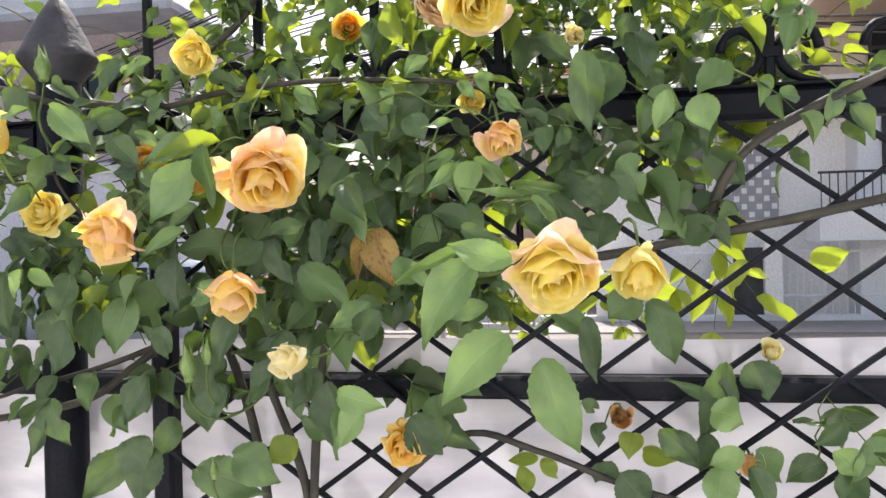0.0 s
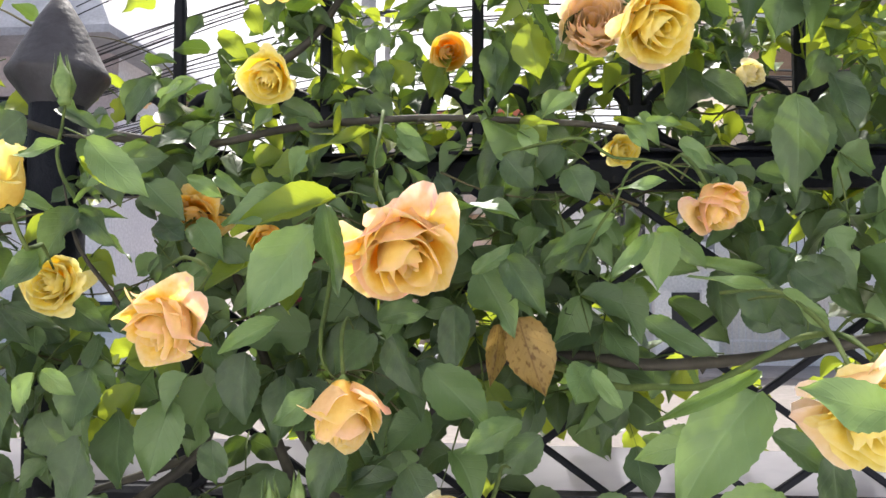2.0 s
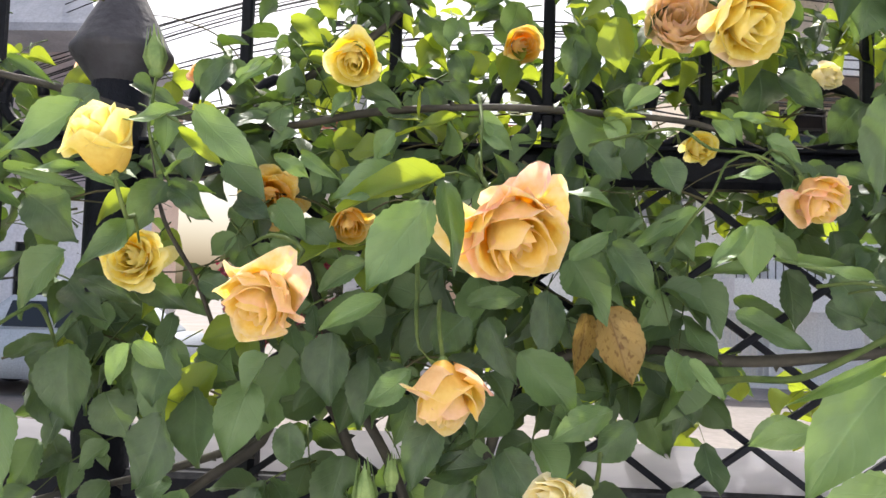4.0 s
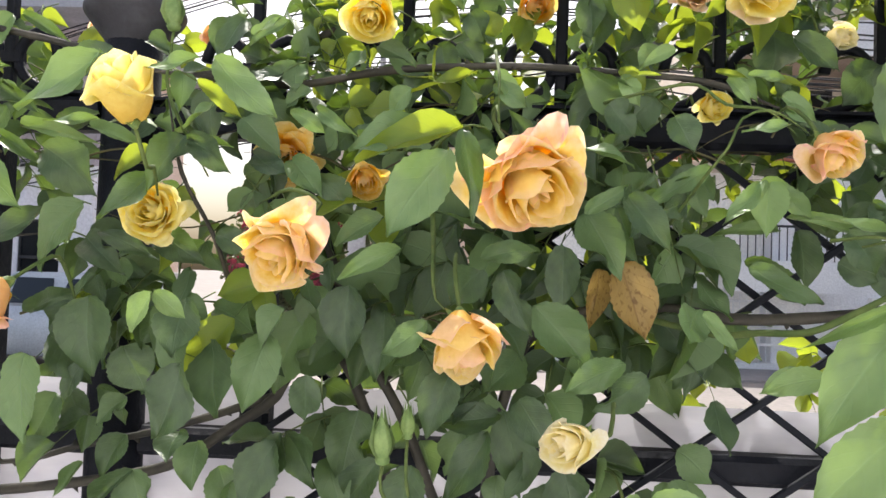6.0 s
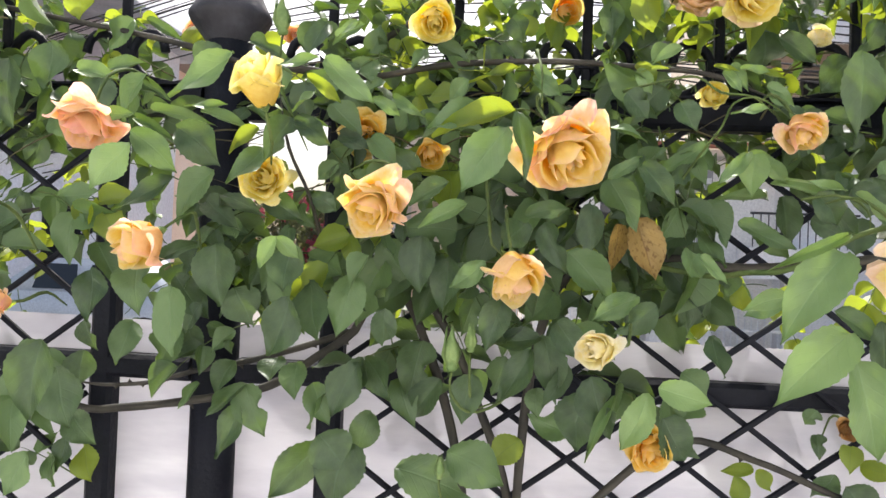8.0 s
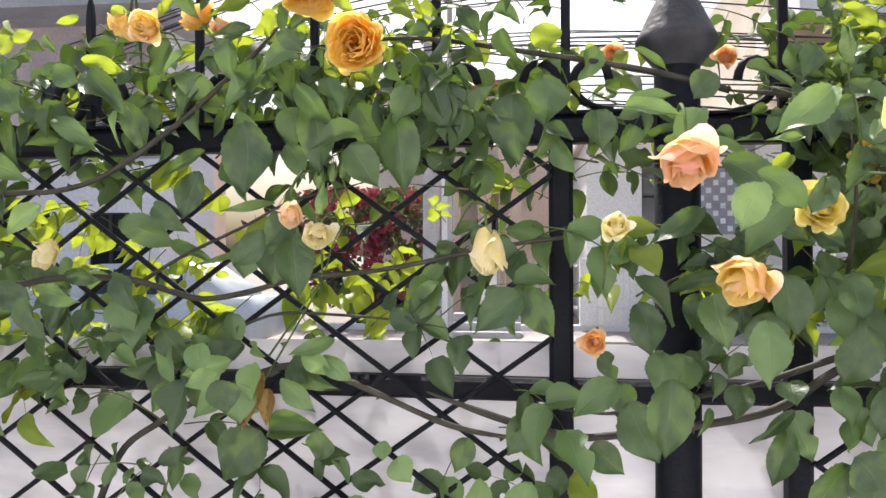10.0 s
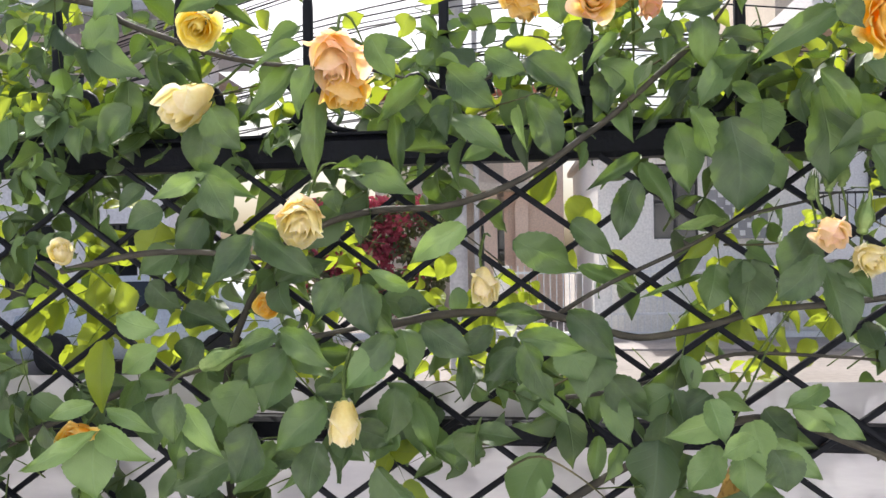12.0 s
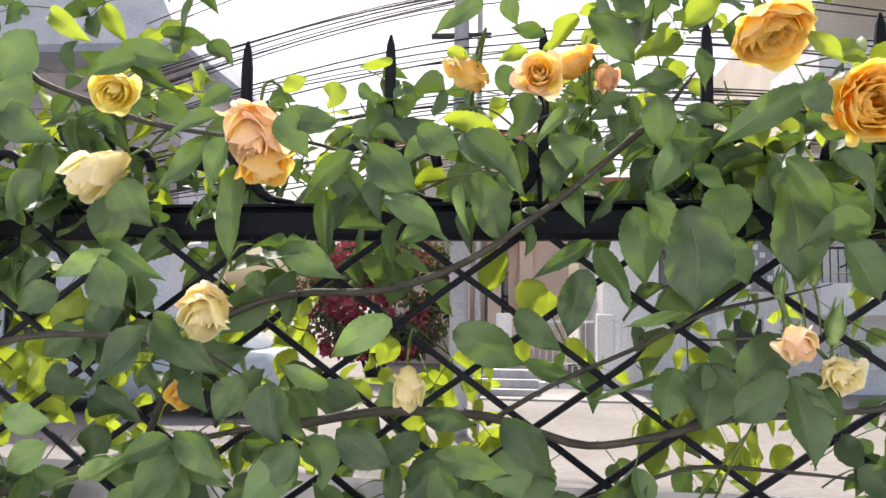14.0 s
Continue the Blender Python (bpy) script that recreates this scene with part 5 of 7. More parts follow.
leaf_at((0.401, -0.014, 1.854), (0.383, -0.026, 1.879), 0.027, (0.33, -1, 0.25), tender=True)
leaf_at((0.629, -0.172, 1.688), (0.619, -0.194, 1.645), 0.031, (-0.24, -1, 0.36), light=True)
leaf_at((0.615, -0.196, 1.686), (0.580, -0.218, 1.650), 0.015, (0.12, -1, 0.29), light=True)
leaf_at((0.626, -0.159, 1.692), (0.663, -0.170, 1.660), 0.016, (0.1, -1, 0.44), light=True)
leaf_at((0.618, -0.243, 1.721), (0.584, -0.241, 1.716), 0.011, (-0.28, -1, 0.38), light=True)
leaf_at((0.504, -0.238, 1.666), (0.530, -0.267, 1.627), 0.026, (0.01, -1, 0.26))
leaf_at((0.597, -0.110, 1.707), (0.537, -0.130, 1.675), 0.020, (-0.22, -1, 0.18))
leaf_at((0.501, -0.142, 1.757), (0.527, -0.142, 1.731), 0.031, (0.06, -1, 0.21))
leaf_at((0.516, -0.099, 1.799), (0.538, -0.101, 1.775), 0.022, (0.13, -1, 0.46), tender=True)
leaf_at((0.567, -0.098, 1.819), (0.535, -0.102, 1.803), 0.014, (0.14, -1, 0.25), light=True)
leaf_at((0.624, -0.087, 1.802), (0.637, -0.113, 1.779), 0.016, (0.06, -1, 0.18), light=True)
leaf_at((0.661, -0.120, 1.665), (0.741, -0.120, 1.653), 0.015, (-0.33, -1, 0.27), light=True)
leaf_at((0.747, -0.136, 1.807), (0.745, -0.144, 1.720), 0.042, (-0.23, -1, 0.22))
leaf_at((0.784, -0.025, 1.828), (0.741, -0.030, 1.783), 0.044, (0.19, -1, 0.14))
leaf_at((0.691, -0.171, 1.650), (0.699, -0.202, 1.616), 0.031, (-0.01, -1, 0.32))
leaf_at((0.703, -0.036, 1.660), (0.711, -0.047, 1.602), 0.037, (0.23, -1, 0.41))
leaf_at((0.667, 0.011, 1.631), (0.724, -0.004, 1.587), 0.027, (-0.01, -1, 0.37))
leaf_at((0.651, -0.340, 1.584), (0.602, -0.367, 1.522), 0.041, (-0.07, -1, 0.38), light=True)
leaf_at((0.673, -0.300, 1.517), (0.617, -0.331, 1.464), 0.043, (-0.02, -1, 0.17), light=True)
leaf_at((0.705, -0.187, 1.532), (0.752, -0.188, 1.503), 0.026, (0.15, -1, 0.35))
leaf_at((0.568, -0.195, 1.583), (0.551, -0.225, 1.556), 0.032, (0.25, -1, 0.18), light=True)
leaf_at((0.569, 0.018, 1.540), (0.608, 0.019, 1.456), 0.043, (-0.17, -1, 0.15))
leaf_at((0.603, -0.066, 1.558), (0.593, -0.086, 1.496), 0.027, (0.25, -1, 0.44))
leaf_at((0.529, -0.198, 1.530), (0.489, -0.200, 1.499), 0.029, (0.26, -1, 0.21))
leaf_at((0.513, -0.302, 1.463), (0.558, -0.310, 1.452), 0.025, (0.16, -1, 0.11), light=True)
leaf_at((0.548, -0.152, 1.410), (0.585, -0.148, 1.364), 0.043, (0.23, -1, 0.20))
leaf_at((0.582, -0.074, 1.449), (0.618, -0.081, 1.422), 0.036, (0.06, -1, 0.35))
leaf_at((0.620, -0.308, 1.546), (0.583, -0.300, 1.535), 0.018, (-0.12, -1, 0.26), light=True)
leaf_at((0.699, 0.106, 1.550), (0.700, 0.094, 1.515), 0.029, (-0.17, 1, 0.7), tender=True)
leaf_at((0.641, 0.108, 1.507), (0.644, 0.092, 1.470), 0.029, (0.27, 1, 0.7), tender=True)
leaf_at((0.691, -0.046, 1.848), (0.734, -0.054, 1.816), 0.032, (0.03, -1, 0.13))
leaf_at((0.804, -0.049, 1.867), (0.781, -0.051, 1.830), 0.031, (0.12, -1, 0.13))
leaf_at((0.805, -0.066, 1.841), (0.816, -0.094, 1.786), 0.042, (0.29, -1, 0.12))
leaf_at((0.595, -0.085, 1.645), (0.619, -0.115, 1.600), 0.042, (-0.09, -1, 0.39))
leaf_at((0.570, -0.019, 1.870), (0.523, -0.041, 1.830), 0.039, (-0.14, -1, 0.35))
leaf_at((0.566, 0.039, 1.909), (0.557, 0.021, 1.875), 0.042, (0.18, 1, 0.7), tender=True)
leaf_at((-1.191, -0.099, 1.943), (-1.226, -0.101, 1.893), 0.048, (0.18, -1, 0.15))
leaf_at((-1.089, -0.089, 1.916), (-1.131, -0.108, 1.897), 0.025, (0.03, -1, 0.01))
leaf_at((-1.115, -0.055, 1.928), (-1.056, -0.067, 1.888), 0.017, (-0.1, -1, 0.11))
leaf_at((-1.097, 0.030, 1.996), (-1.147, 0.010, 1.970), 0.019, (0.04, 1, 0.7), tender=True)
leaf_at((-1.120, -0.064, 1.932), (-1.056, -0.063, 1.924), 0.033, (0.1, -1, 0.10))
leaf_at((-1.083, -0.050, 1.955), (-1.029, -0.050, 1.946), 0.017, (0.27, -1, 0.10))
leaf_at((-1.043, -0.022, 1.955), (-1.017, -0.018, 1.933), 0.023, (0.3, -1, 0.01))
leaf_at((-1.176, 0.003, 2.008), (-1.147, -0.003, 1.964), 0.022, (0.15, -1, 0.09), tender=True)
leaf_at((-1.243, 0.007, 2.005), (-1.198, -0.007, 1.974), 0.024, (0.1, -1, 0.07), tender=True)
leaf_at((-1.106, 0.082, 1.954), (-1.080, 0.078, 1.925), 0.023, (-0.19, 1, 0.7), tender=True)
leaf_at((-0.990, 0.077, 1.929), (-0.961, 0.083, 1.945), 0.020, (0.13, 1, 0.7), tender=True)
leaf_at((-1.034, 0.031, 1.917), (-1.068, 0.009, 1.893), 0.024, (0.03, -1, 0.11))
leaf_at((-1.109, 0.003, 1.900), (-1.070, -0.003, 1.879), 0.030, (-0.16, -1, 0.05))
leaf_at((-0.996, -0.101, 1.855), (-1.044, -0.127, 1.836), 0.018, (-0.32, -1, 0.07))
leaf_at((-1.004, -0.096, 1.838), (-1.064, -0.098, 1.779), 0.026, (0.19, -1, 0.05))
leaf_at((-0.979, -0.125, 1.828), (-1.000, -0.130, 1.779), 0.025, (-0.07, -1, 0.08))
leaf_at((-0.983, -0.089, 1.807), (-0.992, -0.111, 1.717), 0.031, (-0.1, -1, 0.13))
leaf_at((-1.100, -0.092, 1.794), (-1.071, -0.088, 1.748), 0.042, (-0.16, -1, 0.00))
leaf_at((-1.111, -0.077, 1.781), (-1.120, -0.074, 1.723), 0.041, (0.2, -1, 0.11))
leaf_at((-1.219, -0.028, 1.811), (-1.263, -0.028, 1.764), 0.042, (-0.22, -1, 0.06))
leaf_at((-1.210, 0.011, 1.865), (-1.155, -0.011, 1.837), 0.030, (0.22, -1, 0.11))
leaf_at((-1.187, 0.008, 1.884), (-1.158, -0.008, 1.861), 0.025, (-0.25, -1, 0.05))
leaf_at((-0.906, -0.195, 1.834), (-0.885, -0.195, 1.797), 0.027, (0.02, -1, 0.08))
leaf_at((-1.074, -0.173, 1.712), (-1.044, -0.173, 1.667), 0.034, (-0.17, -1, 0.12))
leaf_at((-1.107, -0.088, 1.723), (-1.166, -0.081, 1.697), 0.021, (0.21, -1, 0.14), light=True)
leaf_at((-1.120, -0.073, 1.731), (-1.053, -0.103, 1.697), 0.027, (-0.08, -1, 0.08))
leaf_at((-1.146, -0.110, 1.684), (-1.179, -0.125, 1.666), 0.032, (0.09, -1, 0.16))
leaf_at((-1.199, -0.040, 1.716), (-1.221, -0.060, 1.690), 0.024, (-0.14, -1, 0.14))
leaf_at((-1.267, 0.126, 1.697), (-1.280, 0.114, 1.645), 0.036, (0.06, 1, 0.7), tender=True)
leaf_at((-1.029, -0.168, 1.654), (-1.072, -0.189, 1.600), 0.041, (-0.35, -1, 0.12))
leaf_at((-1.033, -0.149, 1.662), (-0.970, -0.167, 1.613), 0.033, (-0.01, -1, 0.08))
leaf_at((-1.166, -0.025, 1.641), (-1.211, -0.035, 1.617), 0.037, (-0.21, -1, 0.08))
leaf_at((-1.198, -0.033, 1.606), (-1.165, -0.027, 1.573), 0.032, (0, -1, 0.10))
leaf_at((-1.053, -0.015, 1.605), (-0.984, -0.025, 1.627), 0.028, (0.05, -1, 0.15))
leaf_at((-0.944, -0.106, 1.614), (-0.980, -0.134, 1.564), 0.030, (-0.26, -1, 0.12))
leaf_at((-0.944, -0.112, 1.597), (-0.895, -0.128, 1.549), 0.038, (-0.31, -1, 0.05))
leaf_at((-0.979, -0.029, 1.709), (-0.978, -0.031, 1.682), 0.026, (-0.3, -1, 0.08))
leaf_at((-1.010, -0.155, 1.555), (-1.045, -0.185, 1.540), 0.022, (-0.12, -1, 0.14))
leaf_at((-1.009, -0.151, 1.559), (-0.952, -0.170, 1.524), 0.030, (-0.26, -1, 0.14))
leaf_at((-0.894, -0.171, 1.556), (-0.925, -0.187, 1.514), 0.029, (0.3, -1, 0.11))
leaf_at((-1.003, -0.153, 1.541), (-1.031, -0.174, 1.504), 0.033, (-0.11, -1, 0.12))
leaf_at((-1.177, 0.015, 1.570), (-1.116, -0.015, 1.549), 0.036, (0.25, -1, 0.06))
leaf_at((-1.160, 0.011, 1.537), (-1.172, -0.011, 1.499), 0.036, (-0.01, -1, 0.00))
leaf_at((-1.155, -0.103, 1.557), (-1.206, -0.097, 1.571), 0.030, (-0.3, -1, 0.02), light=True)
leaf_at((-1.156, -0.101, 1.537), (-1.201, -0.099, 1.509), 0.030, (-0, -1, 0.11), light=True)
leaf_at((-1.035, 0.127, 1.500), (-1.053, 0.113, 1.464), 0.028, (-0.05, 1, 0.7), tender=True)
leaf_at((-1.345, 0.129, 1.610), (-1.341, 0.111, 1.562), 0.036, (-0.12, 1, 0.7), tender=True)
leaf_at((-1.201, 0.125, 1.564), (-1.209, 0.115, 1.522), 0.032, (0.15, 1, 0.7), tender=True)
leaf_at((-1.305, 0.104, 1.604), (-1.289, 0.096, 1.554), 0.031, (-0.19, 1, 0.7), tender=True)
leaf_at((-0.954, -0.036, 1.733), (-0.889, -0.064, 1.706), 0.034, (0.15, -1, 0.05))
leaf_at((-0.884, -0.080, 1.891), (-0.895, -0.087, 1.866), 0.024, (0.02, -1, 0.09), tender=True)
leaf_at((-0.875, -0.020, 1.909), (-0.861, -0.020, 1.881), 0.015, (-0.35, -1, 0.02))
leaf_at((-0.836, 0.012, 1.916), (-0.813, -0.012, 1.891), 0.012, (-0.25, -1, 0.07))
leaf_at((-0.848, 0.020, 1.945), (-0.886, 0.020, 1.936), 0.014, (-0.17, 1, 0.7), tender=True)
leaf_at((-0.743, -0.101, 1.962), (-0.793, -0.099, 1.939), 0.021, (-0.07, -1, 0.01))
leaf_at((-0.719, -0.103, 1.967), (-0.713, -0.097, 1.940), 0.019, (-0.27, -1, 0.01))
leaf_at((-0.682, -0.034, 1.952), (-0.719, -0.046, 1.954), 0.017, (-0.31, -1, -0.01))
leaf_at((-0.650, -0.055, 1.963), (-0.688, -0.065, 1.926), 0.019, (-0.06, -1, 0.11), tender=True)
leaf_at((-0.786, -0.003, 1.947), (-0.760, 0.003, 1.940), 0.018, (-0.07, -1, 0.05), tender=True)
leaf_at((-0.699, -0.003, 1.944), (-0.734, 0.003, 1.940), 0.018, (0.33, -1, 0.02), tender=True)
leaf_at((-0.727, -0.022, 1.925), (-0.718, -0.018, 1.892), 0.026, (-0.02, -1, 0.01))
leaf_at((-0.693, -0.011, 1.895), (-0.720, -0.028, 1.849), 0.034, (-0.11, -1, 0.01))
leaf_at((-0.781, -0.085, 1.854), (-0.725, -0.079, 1.839), 0.021, (0.16, -1, 0.03), tender=True)
leaf_at((-0.658, -0.038, 1.874), (-0.690, -0.062, 1.840), 0.014, (-0.02, -1, 0.15), light=True)
leaf_at((-0.803, -0.113, 1.838), (-0.761, -0.117, 1.815), 0.029, (-0.18, -1, 0.03))
leaf_at((-0.761, -0.108, 1.833), (-0.706, -0.132, 1.779), 0.038, (0.09, -1, 0.04))
leaf_at((-0.755, -0.023, 1.811), (-0.725, -0.019, 1.736), 0.037, (0.13, -1, 0.15))
leaf_at((-0.838, -0.169, 1.810), (-0.788, -0.184, 1.766), 0.032, (-0.35, -1, -0.01))
leaf_at((-0.901, -0.030, 1.819), (-0.856, -0.025, 1.771), 0.032, (-0.23, -1, -0.01))
leaf_at((-0.905, -0.053, 1.789), (-0.901, -0.047, 1.717), 0.019, (0.11, -1, 0.14))
leaf_at((-0.870, -0.080, 1.823), (-0.921, -0.080, 1.776), 0.024, (0.33, -1, 0.07))
leaf_at((-0.846, -0.048, 1.787), (-0.776, -0.072, 1.746), 0.028, (0.29, -1, 0.15))
leaf_at((-0.791, -0.029, 1.757), (-0.835, -0.022, 1.740), 0.022, (-0.14, -1, 0.09))
leaf_at((-0.769, -0.015, 1.801), (-0.766, -0.045, 1.757), 0.013, (-0.29, -1, 0.04), light=True)
leaf_at((-0.668, -0.002, 1.845), (-0.670, -0.028, 1.788), 0.040, (-0.27, -1, 0.05))
leaf_at((-0.678, -0.026, 1.848), (-0.615, -0.031, 1.805), 0.036, (0.13, -1, 0.15))
leaf_at((-0.925, -0.132, 1.846), (-0.875, -0.131, 1.839), 0.030, (0.17, -1, 0.11))
leaf_at((-0.876, -0.107, 1.848), (-0.911, -0.133, 1.827), 0.013, (0.04, -1, 0.15), light=True)
leaf_at((-0.645, -0.117, 1.944), (-0.606, -0.123, 1.892), 0.030, (-0.06, -1, 0.02))
leaf_at((-0.552, -0.068, 1.939), (-0.605, -0.092, 1.905), 0.026, (-0.01, -1, 0.03), tender=True)
leaf_at((-0.546, -0.021, 1.927), (-0.552, -0.019, 1.899), 0.020, (0.15, -1, 0.09), tender=True)
leaf_at((-0.525, -0.030, 1.936), (-0.525, -0.050, 1.897), 0.019, (-0.08, -1, 0.07))
leaf_at((-0.523, -0.081, 1.973), (-0.556, -0.079, 1.940), 0.026, (0.15, -1, -0.01), tender=True)
leaf_at((-0.555, -0.072, 1.894), (-0.609, -0.083, 1.882), 0.024, (0.18, -1, 0.10))
leaf_at((-0.580, -0.093, 1.873), (-0.576, -0.089, 1.819), 0.030, (-0.18, -1, 0.13))
leaf_at((-0.549, -0.078, 1.852), (-0.585, -0.096, 1.779), 0.028, (0.26, -1, 0.14))
leaf_at((-0.463, -0.134, 1.863), (-0.532, -0.144, 1.818), 0.028, (0.28, -1, 0.11))
leaf_at((-0.484, -0.182, 1.856), (-0.458, -0.187, 1.832), 0.023, (-0.09, -1, -0.00))
leaf_at((-0.449, -0.096, 1.849), (-0.415, -0.104, 1.828), 0.024, (0.32, -1, 0.00))
leaf_at((-0.446, -0.093, 1.929), (-0.415, -0.107, 1.899), 0.017, (-0.27, -1, -0.00), tender=True)
leaf_at((-0.505, -0.037, 1.796), (-0.507, -0.055, 1.741), 0.046, (-0.18, -1, -0.01))
leaf_at((-0.469, -0.101, 1.795), (-0.459, -0.099, 1.697), 0.048, (0.1, -1, 0.09))
leaf_at((-0.479, -0.131, 1.806), (-0.436, -0.124, 1.754), 0.027, (-0.19, -1, 0.15))
leaf_at((-0.418, -0.062, 1.793), (-0.393, -0.063, 1.730), 0.045, (0.04, -1, 0.06))
leaf_at((-0.441, -0.138, 1.809), (-0.418, -0.162, 1.766), 0.027, (0.07, -1, 0.12))
leaf_at((-0.593, -0.018, 1.776), (-0.583, -0.032, 1.696), 0.042, (-0.22, -1, 0.02))
leaf_at((-0.583, -0.052, 1.788), (-0.557, -0.048, 1.729), 0.030, (0.23, -1, 0.01))
leaf_at((-0.598, -0.024, 1.804), (-0.633, -0.017, 1.758), 0.017, (0.33, -1, 0.02))
leaf_at((-0.624, 0.021, 1.738), (-0.596, -0.007, 1.675), 0.026, (-0.29, -1, 0.07))
leaf_at((-0.641, -0.037, 1.712), (-0.662, -0.038, 1.646), 0.038, (0.23, -1, 0.09))
leaf_at((-0.635, -0.031, 1.740), (-0.693, -0.049, 1.703), 0.017, (0.18, -1, 0.14))
leaf_at((-0.517, -0.047, 1.746), (-0.490, -0.053, 1.697), 0.032, (0.07, -1, 0.06))
leaf_at((-0.419, -0.102, 1.735), (-0.384, -0.098, 1.683), 0.044, (0.23, -1, 0.09))
leaf_at((-0.536, -0.038, 1.813), (-0.512, -0.062, 1.789), 0.019, (-0.21, -1, 0.08))
leaf_at((-0.826, -0.101, 1.662), (-0.882, -0.111, 1.623), 0.030, (0.16, -1, -0.00), light=True)
leaf_at((-0.776, 0.007, 1.649), (-0.700, 0.001, 1.612), 0.045, (-0.01, -1, -0.00))
leaf_at((-0.711, -0.026, 1.668), (-0.666, -0.040, 1.635), 0.029, (0.16, -1, 0.06))
leaf_at((-0.701, 0.009, 1.617), (-0.638, -0.009, 1.588), 0.020, (0.07, -1, 0.02))
leaf_at((-0.561, -0.057, 1.618), (-0.570, -0.063, 1.567), 0.044, (0.35, -1, 0.04))
leaf_at((-0.535, -0.058, 1.623), (-0.543, -0.067, 1.595), 0.029, (-0.29, -1, 0.02))
leaf_at((-0.502, -0.180, 1.626), (-0.540, -0.178, 1.585), 0.032, (0.3, -1, 0.11))
leaf_at((-0.481, -0.137, 1.618), (-0.466, -0.163, 1.549), 0.045, (0.34, -1, 0.09))
leaf_at((-0.470, -0.129, 1.619), (-0.447, -0.158, 1.586), 0.021, (0.03, -1, 0.06))
leaf_at((-0.541, -0.015, 1.669), (-0.610, -0.045, 1.654), 0.012, (0.28, -1, 0.15), light=True)
leaf_at((-0.551, -0.014, 1.650), (-0.586, -0.026, 1.622), 0.017, (0.19, -1, 0.05), tender=True)
leaf_at((-0.566, -0.014, 1.607), (-0.647, -0.046, 1.582), 0.008, (0.29, -1, 0.04), light=True)
leaf_at((-0.516, -0.015, 1.633), (-0.499, -0.045, 1.617), 0.019, (-0.22, -1, 0.00))
leaf_at((-0.723, -0.114, 1.573), (-0.678, -0.135, 1.525), 0.036, (-0.14, -1, 0.08))
leaf_at((-0.774, -0.189, 1.555), (-0.714, -0.206, 1.544), 0.026, (-0.32, -1, 0.11))
leaf_at((-0.796, -0.098, 1.571), (-0.746, -0.102, 1.566), 0.023, (-0.05, -1, 0.04))
leaf_at((-0.799, -0.089, 1.555), (-0.836, -0.111, 1.529), 0.025, (0.17, -1, 0.03))
leaf_at((-0.773, -0.132, 1.538), (-0.811, -0.128, 1.504), 0.027, (-0.14, -1, 0.06))
leaf_at((-0.870, -0.127, 1.563), (-0.819, -0.122, 1.532), 0.033, (-0.24, -1, 0.12))
leaf_at((-0.893, -0.110, 1.556), (-0.880, -0.130, 1.512), 0.035, (0.33, -1, 0.16))
leaf_at((-0.888, -0.086, 1.598), (-0.927, -0.114, 1.617), 0.018, (-0.09, -1, 0.01), light=True)
leaf_at((-0.896, 0.002, 1.585), (-0.903, -0.002, 1.562), 0.029, (-0.03, -1, 0.08))
leaf_at((-0.837, -0.023, 1.595), (-0.842, -0.037, 1.564), 0.023, (-0.1, -1, 0.14))
leaf_at((-0.723, -0.098, 1.544), (-0.704, -0.102, 1.500), 0.045, (-0.03, -1, 0.14))
leaf_at((-0.766, -0.088, 1.526), (-0.773, -0.112, 1.501), 0.030, (-0.14, -1, 0.03))
leaf_at((-0.732, 0.132, 1.740), (-0.740, 0.108, 1.691), 0.034, (-0.29, 1, 0.7), tender=True)
leaf_at((-0.682, 0.119, 1.695), (-0.677, 0.121, 1.659), 0.034, (0.02, 1, 0.7), tender=True)
leaf_at((-0.719, 0.127, 1.635), (-0.692, 0.113, 1.609), 0.030, (-0.2, 1, 0.7), tender=True)
leaf_at((-0.544, 0.117, 1.561), (-0.539, 0.123, 1.504), 0.029, (-0.18, 1, 0.7), tender=True)
leaf_at((-0.542, 0.151, 1.497), (-0.542, 0.129, 1.469), 0.027, (-0.02, 1, 0.7), tender=True)
leaf_at((-0.509, 0.136, 1.521), (-0.526, 0.104, 1.488), 0.026, (0.17, 1, 0.7), tender=True)
leaf_at((-0.488, 0.156, 1.536), (-0.481, 0.124, 1.504), 0.028, (-0.28, 1, 0.7), tender=True)
leaf_at((-0.430, 0.140, 1.508), (-0.441, 0.140, 1.470), 0.027, (-0.29, 1, 0.7), tender=True)
leaf_at((-0.800, 0.125, 1.573), (-0.777, 0.115, 1.557), 0.032, (-0.1, 1, 0.7), tender=True)
leaf_at((-0.855, 0.117, 1.633), (-0.877, 0.123, 1.601), 0.031, (0.03, 1, 0.7), tender=True)
leaf_at((-0.652, 0.118, 1.636), (-0.625, 0.122, 1.610), 0.027, (-0.11, 1, 0.7), tender=True)
leaf_at((-0.456, 0.141, 1.692), (-0.497, 0.139, 1.665), 0.027, (0.18, 1, 0.7), tender=True)
leaf_at((-1.195, -0.156, 1.459), (-1.273, -0.164, 1.421), 0.022, (-0.17, -1, -0.01), light=True)
leaf_at((-1.204, -0.145, 1.449), (-1.201, -0.155, 1.392), 0.052, (0.09, -1, 0.10), light=True)
leaf_at((-1.197, -0.146, 1.460), (-1.135, -0.174, 1.435), 0.026, (0.22, -1, 0.03), light=True)
leaf_at((-1.183, -0.161, 1.483), (-1.131, -0.159, 1.458), 0.018, (0.18, -1, 0.12), light=True)
leaf_at((-1.210, -0.134, 1.483), (-1.259, -0.146, 1.469), 0.019, (0.23, -1, 0.08), light=True)
